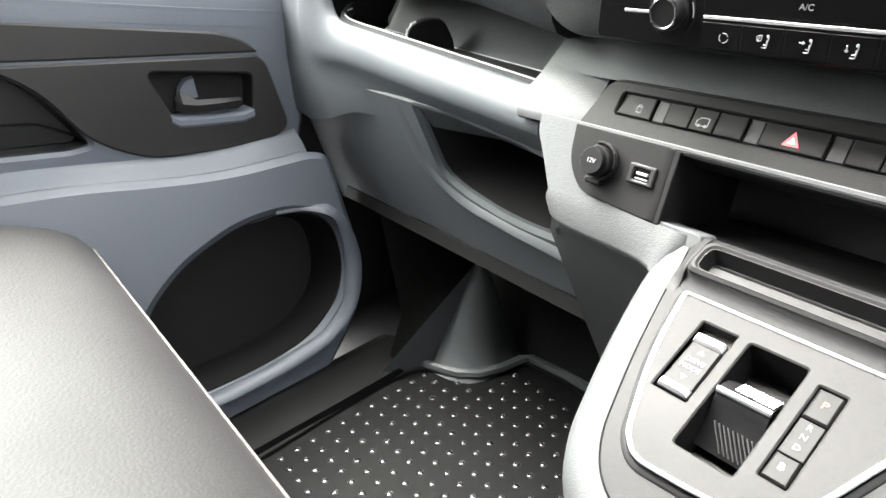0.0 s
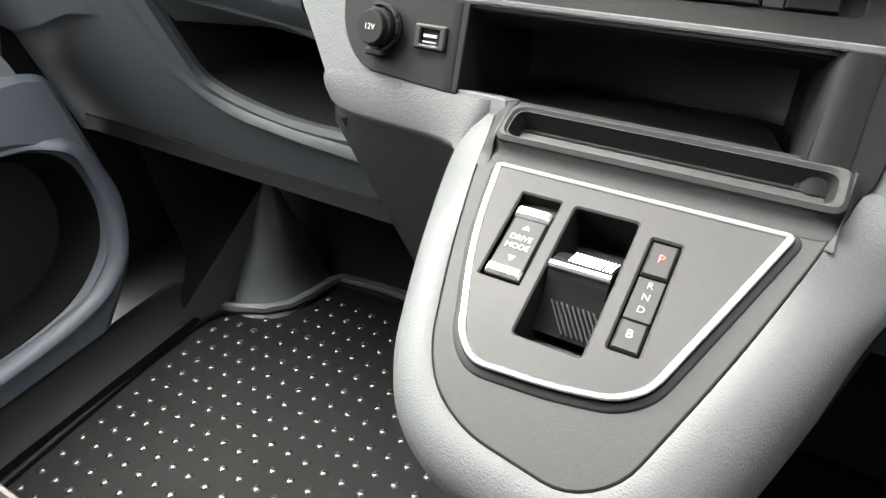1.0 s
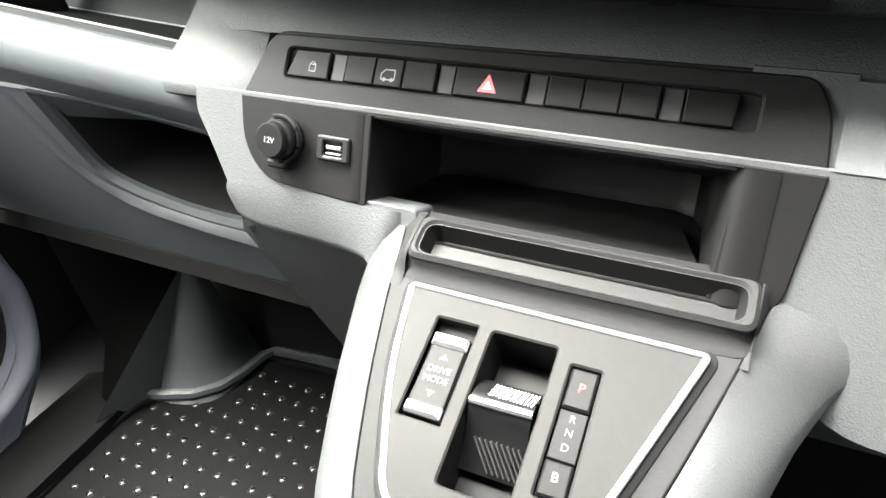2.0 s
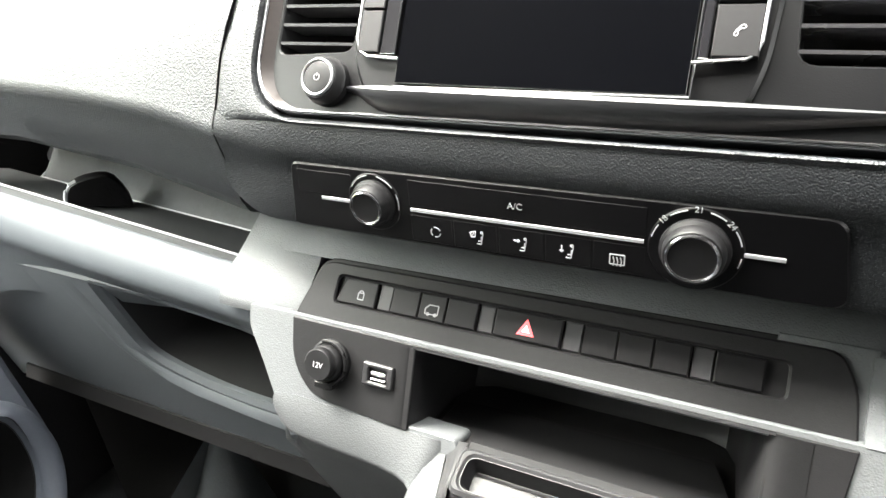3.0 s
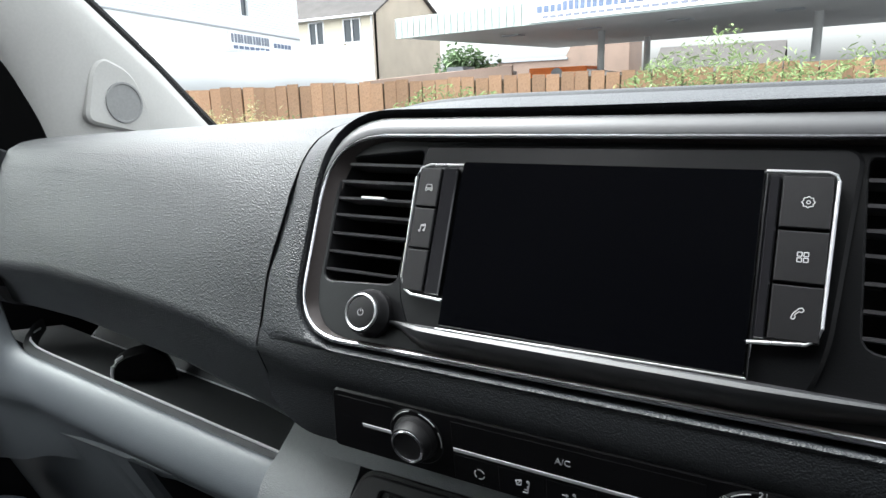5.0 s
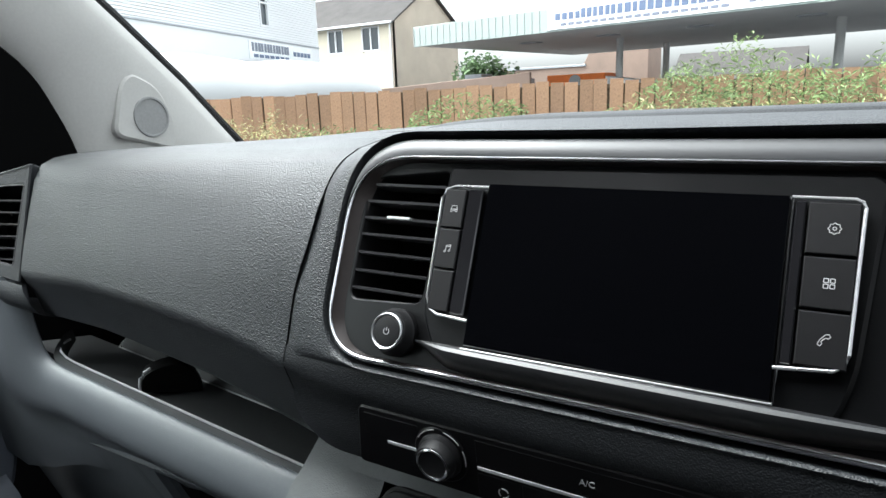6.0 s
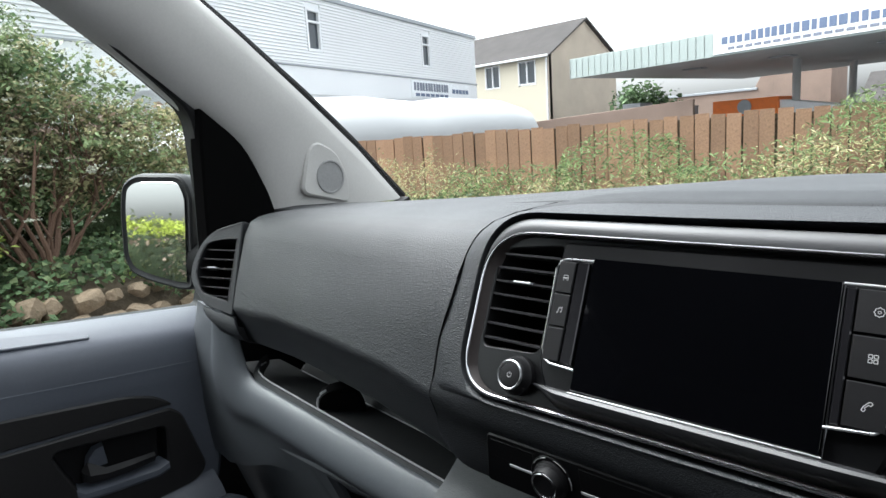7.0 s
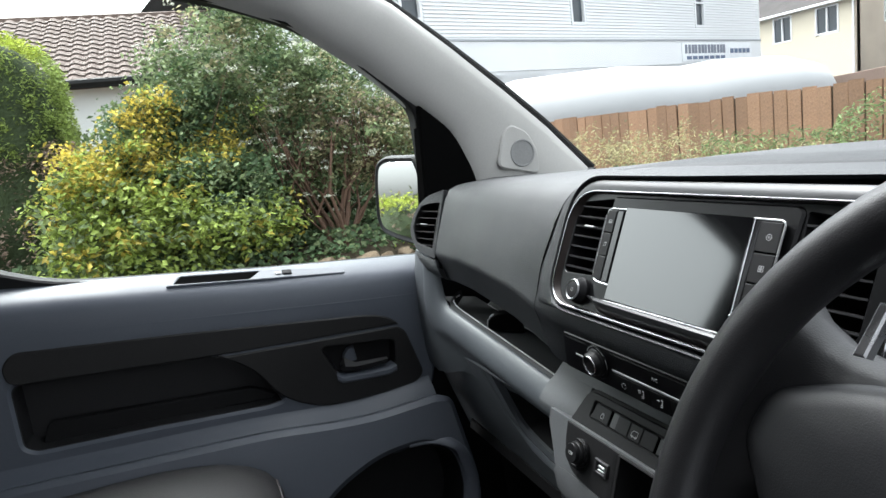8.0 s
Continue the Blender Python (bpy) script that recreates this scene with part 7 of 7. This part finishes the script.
# ---- brick house with slate roof ----
hs = thing("house", "cream and buff brick house with a grey slate gable roof", "house", (-26, 37, GZ))
hx0, hx1, hy0, hy1, ez, rz = -31.5, -22.6, 32.6, 40.2, 5.45, 7.65
HF = Plane((hx0, hy0, 0), (1, 0, 0), (0, 0, 1))
hw = [rect(3.99, 3.9, 5.21, 5.2), rect(6.63, 3.8, 7.95, 5.25)]
part("wall", plate(HF, rect(0, GZ, hx1 - hx0 - 0.25, ez), hw, 0.0, -0.25, 0.01), CREAM, hs)
part("wall", plate(HF, rect(hx1 - hx0 - 0.25, GZ, hx1 - hx0, ez), (), 0.02, -0.25, 0.01), BRICK, hs)
for a0, a1 in ((3.99, 5.21), (6.63, 7.95)):
    w_ = part("window", plate(HF, rect(a0, 3.85, a1, 5.25), [rect(a0 + 0.08, 3.93, (a0 + a1) / 2 - 0.04, 5.17), rect((a0 + a1) / 2 + 0.04, 3.93, a1 - 0.08, 5.17)], 0.03, -0.1, 0.01), WHITER, hs)
    part("pane", plate(HF, rect(a0, 3.85, a1, 5.25), (), -0.06, -0.09, 0.001), PANE, w_)
HG = Plane((hx1, hy0, 0), (0, 1, 0), (0, 0, 1))
part("wall", plate(HG, [(0, GZ), (hy1 - hy0, GZ), (hy1 - hy0, ez), ((hy1 - hy0) / 2, rz), (0, ez)], (), 0.0, -0.25, 0.01), BRICK, hs)
mid = (hy0 + hy1) / 2
part("roof", loft([[Vector((x, y, z)) for y, z in [(hy0 - 0.35, ez - 0.1), (mid, rz + 0.12), (hy1 + 0.35, ez - 0.1), (hy1 + 0.35, ez - 0.2), (mid, rz), (hy0 - 0.35, ez - 0.2)]] for x in (hx0 - 0.2, hx1 + 0.25)]), ROOF, hs)
part("gutter", tube([Vector((hx0, hy0 - 0.40, ez - 0.12)), Vector((hx1 + 0.2, hy0 - 0.40, ez - 0.12))], 0.07), WHITER, hs)
part("downpipe", tube([Vector((hx1 - 0.1, hy0 - 0.12, ez - 0.2)), Vector((hx1 - 0.1, hy0 - 0.12, GZ))], 0.05), WHITER, hs)
bw = thing("brick_wall", "long low brown brick wall beyond the fence", "wall", (-17, 26, GZ), kind="structure")
part("wall", plate(Plane((-21, 25.5, 0), (0.98, 0.18, 0), (0, 0, 1)), [(0, GZ), (9.5, GZ), (9.5, 1.9), (0, 1.35)], (), 0.0, -0.3, 0.02), REDBRICK, bw)

# ---- filling station canopy ----
cn = thing("canopy", "flat filling station canopy with a pale ribbed fascia and white sign", "canopy", (-8, 32, GZ))
k0, k1 = Vector((-17.6, 27.2, 0)), Vector((4.0, 23.6, 0))
cd = (k1 - k0).normalized()
CF = Plane(k0, cd, (0, 0, 1))
CL = (k1 - k0).length
part("fascia", plate(CF, rect(0, 3.35, CL, 4.25), (), 0.0, -0.1, 0.01), CANOPY, cn)
for k in range(60):
    a = 0.1 + k * 0.365
    part("rib", plate(CF, rect(a, 3.36, a + 0.325, 4.24), (), 0.012, -0.01, 0.004), CANOPY, cn)
back = Vector((-cd.y, cd.x, 0)) * 15
ss_ = [k0, k1, k1 + back, k0 + back]
part("deck", loft([[p + Vector((0, 0, 3.40)) for p in ss_], [p + Vector((0, 0, 4.15)) for p in ss_]]), SOFFIT, cn)
for u, v in ((7.6, 6.0), (7.6, 11.5), (16.6, 6.0)):
    c = k0 + cd * u + back.normalized() * v
    part("post", tube([c + Vector((0, 0, GZ)), c + Vector((0, 0, 3.45))], 0.17, False, 10), SOFFIT, cn)
for u in (4, 8, 12, 16, 20):
    c = k0 + cd * u + back.normalized() * 4
    part("lamp_plate", plate(Plane(c + Vector((0, 0, 3.40)), cd, -back), rect(-0.45, -0.3, 0.45, 0.3), (), 0.05, 0.0, 0.01), TRIM, cn)
sg = part("sign", plate(CF, rect(7.4, 3.42, 17.0, 4.20), (), 0.06, 0.0, 0.01), SIGNW, cn, "white sign with blue lettering bars")
bm = bmesh.new()
at_, srng = 7.75, random.Random(19)
for k in range(23):
    wide = srng.uniform(0.16, 0.27)
    tall = 0.26 if k < 4 or k > 17 else 0.34
    plate(CF, rect(at_, 3.76, at_ + wide, 3.76 + tall), (), 0.075, 0.05, 0.004, bm)
    at_ += wide + srng.uniform(0.05, 0.09)
part("sign_bar", bm, BLUEINK, sg)
bm = bmesh.new()
for k in range(19):
    plate(CF, rect(8.0 + k * 0.34, 3.54, 8.26 + k * 0.34, 3.64), (), 0.075, 0.05, 0.004, bm)
for b in (3.60, 3.90):
    for k in range(5):
        plate(CF, rect(15.0 + k * 0.33, b, 15.22 + k * 0.33, b + 0.2), (), 0.075, 0.05, 0.004, bm)
part("sign_bar", bm, GREYINK, sg)

# ---- farther things beyond the fence ----
ob = thing("orange_booth", "low orange and white booth", "booth", (-11.3, 31, GZ))
OB = Plane((-12.6, 31.5, 0), (1, -0.1, 0), (0, 0, 1))
part("wall", plate(OB, rect(0, GZ, 3.0, 1.85), (), 0.0, -2.0, 0.02), ORANGE, ob)
part("emblem", plate(OB, circle(1.5, 1.5, 0.32), (), 0.03, 0.0, 0.01), TRIM, ob)
part("annex", plate(OB, [(3.0, GZ), (6.0, GZ), (6.0, 1.2), (3.0, 1.7)], (), -0.1, -1.5, 0.02), WHITER, ob)
fb = thing("brick_building", "long brown brick building far behind the canopy", "building", (-16, 48, GZ))
part("wall", plate(Plane((-25, 47, 0), (1, -0.05, 0), (0, 0, 1)), [(0, GZ), (13.6, GZ), (13.6, 3.9), (9.5, 3.9), (9.0, 3.0), (0, 2.9)], (), 0.0, -3, 0.02), REDBRICK, fb)
part("roof_edge", plate(Plane((-25, 47, 0), (1, -0.05, 0), (0, 0, 1)), rect(0, 2.85, 9.2, 3.02), (), 0.1, -0.2, 0.02), TRIM, fb)
fr = thing("far_house", "low dark roofed house in the distance", "house", (-6, 46, GZ))
part("roof", loft([[Vector((x, y, z)) for y, z in [(44, 1.4), (47, 3.3), (50, 1.4)]] for x in (-9.5, -2.0)], False), ROOF, fr)
part("wall", plate(Plane((-9.5, 44.2, 0), X, (0, 0, 1)), rect(0, GZ, 7.5, 1.5), (), 0.0, -5, 0.02), REDBRICK, fr)
sk = thing("dark_sheds", "dark sheds against the brick wall", "shed", (-13.5, 28, GZ))
for u, h, m_ in ((0, 2.0, TRIM), (1.1, 1.75, MATBLACK), (2.2, 1.7, TRIM)):
    part("shed", plate(Plane((-15.6 + u, 28.5, 0), X, (0, 0, 1)), rect(0, GZ, 0.9, h), (), 0.0, -1.2, 0.02), m_, sk)
shrub("far_bush", "small round tree behind the sheds", "tree", (-17.2, 33.5, GZ), [((-17.2, 33.5, 2.0), (1.0, 1.0, 0.8))], 1500, 0.16, [(DARKL, 1.0)], 91, [(-17.2, 33.5, 1.8)], 0.08)

# ---- bungalow behind the shrubs ----
bg = thing("bungalow", "white bungalow with a brown pantiled roof", "house", (-15, 0.5, GZ))
BX, BY0, BY1 = -14.0, -7.0, 3.2
BP = Plane((BX, BY0, 0), (0, 1, 0), (0, 0, 1))
part("wall", plate(BP, rect(0, GZ, BY1 - BY0, 2.72), (), 0.0, -0.3, 0.01), WHITER, bg)
part("wall", plate(Plane((BX, BY1, 0), (-1, 0, 0), (0, 0, 1)), [(0, GZ), (7, GZ), (7, 2.7), (3.5, 4.5), (0, 2.7)], (), 0.0, -0.3, 0.01), WHITER, bg)
part("gutter", tube([Vector((BX + 0.42, BY0, 2.72)), Vector((BX + 0.42, BY1 + 0.2, 2.72))], 0.09), MATBLACK, bg)
rf = part("roof", plate(Plane((BX + 0.35, BY0, 2.72), (0, 1, 0), (-3.85, 0, 1.86)), rect(0, 0, BY1 - BY0 + 0.3, 4.72), (), 0.0, -0.1, 0.01), TILE, bg)
part("ridge", tube([Vector((BX - 3.90, BY0, 4.77)), Vector((BX - 3.90, BY1 + 0.3, 4.77))], 0.13), TILE, rf)

# ---- pieces shared by many: roof tiles and mat studs ----
RP = Plane((BX + 0.40, BY0, 2.74), (0, 1, 0), (-3.85, 0, 1.86))
bm = bmesh.new()
prof = [(0.0, 0.0), (0.05, 0.035), (0.11, 0.045), (0.17, 0.03), (0.22, 0.005), (0.30, 0.0)]
loft([[Vector((a, b, c + l_)) for a, c in prof] for b, l_ in ((-0.02, 0.028), (0.34, 0.0))] + [], False, False, bm)
me = bpy.data.meshes.new("roof_tile")
bm.to_mesh(me)
bm.free()
me.materials.append(TILE)
tm = Matrix((RP.a, RP.b, RP.c)).transposed().to_4x4()
for r_ in range(14):
    for k in range(23):
        tile = new("roof_tile", me)
        tile.parent = rf
        m_ = tm.copy()
        m_.translation = RP(3.3 + k * 0.30, r_ * 0.335, 0.012)
        tile.matrix_basis = m_
stud = stud_mesh()
mrot = Matrix((Fm.a, Fm.b, Fm.c)).transposed().to_4x4()
for p in STUDS[:300]:
    ob = new("stud", stud)
    ob.parent = fm
    ob.matrix_parent_inverse = Matrix.Translation(-fm.location)
    m_ = mrot.copy()
    m_.translation = p
    ob.matrix_basis = m_
if len(STUDS) > 300:
    bm = bmesh.new()
    for p in STUDS[300:]:
        b2 = bmesh.new()
        b2.from_mesh(stud)
        m_ = mrot.copy()
        m_.translation = p
        b2.transform(m_)
        tmp = bpy.data.meshes.new("t")
        b2.to_mesh(tmp)
        bm.from_mesh(tmp)
        b2.free()
        bpy.data.meshes.remove(tmp)
    rest = part("stud_field", bm, STUD, fm)
    rest["kind"] = "stuff"
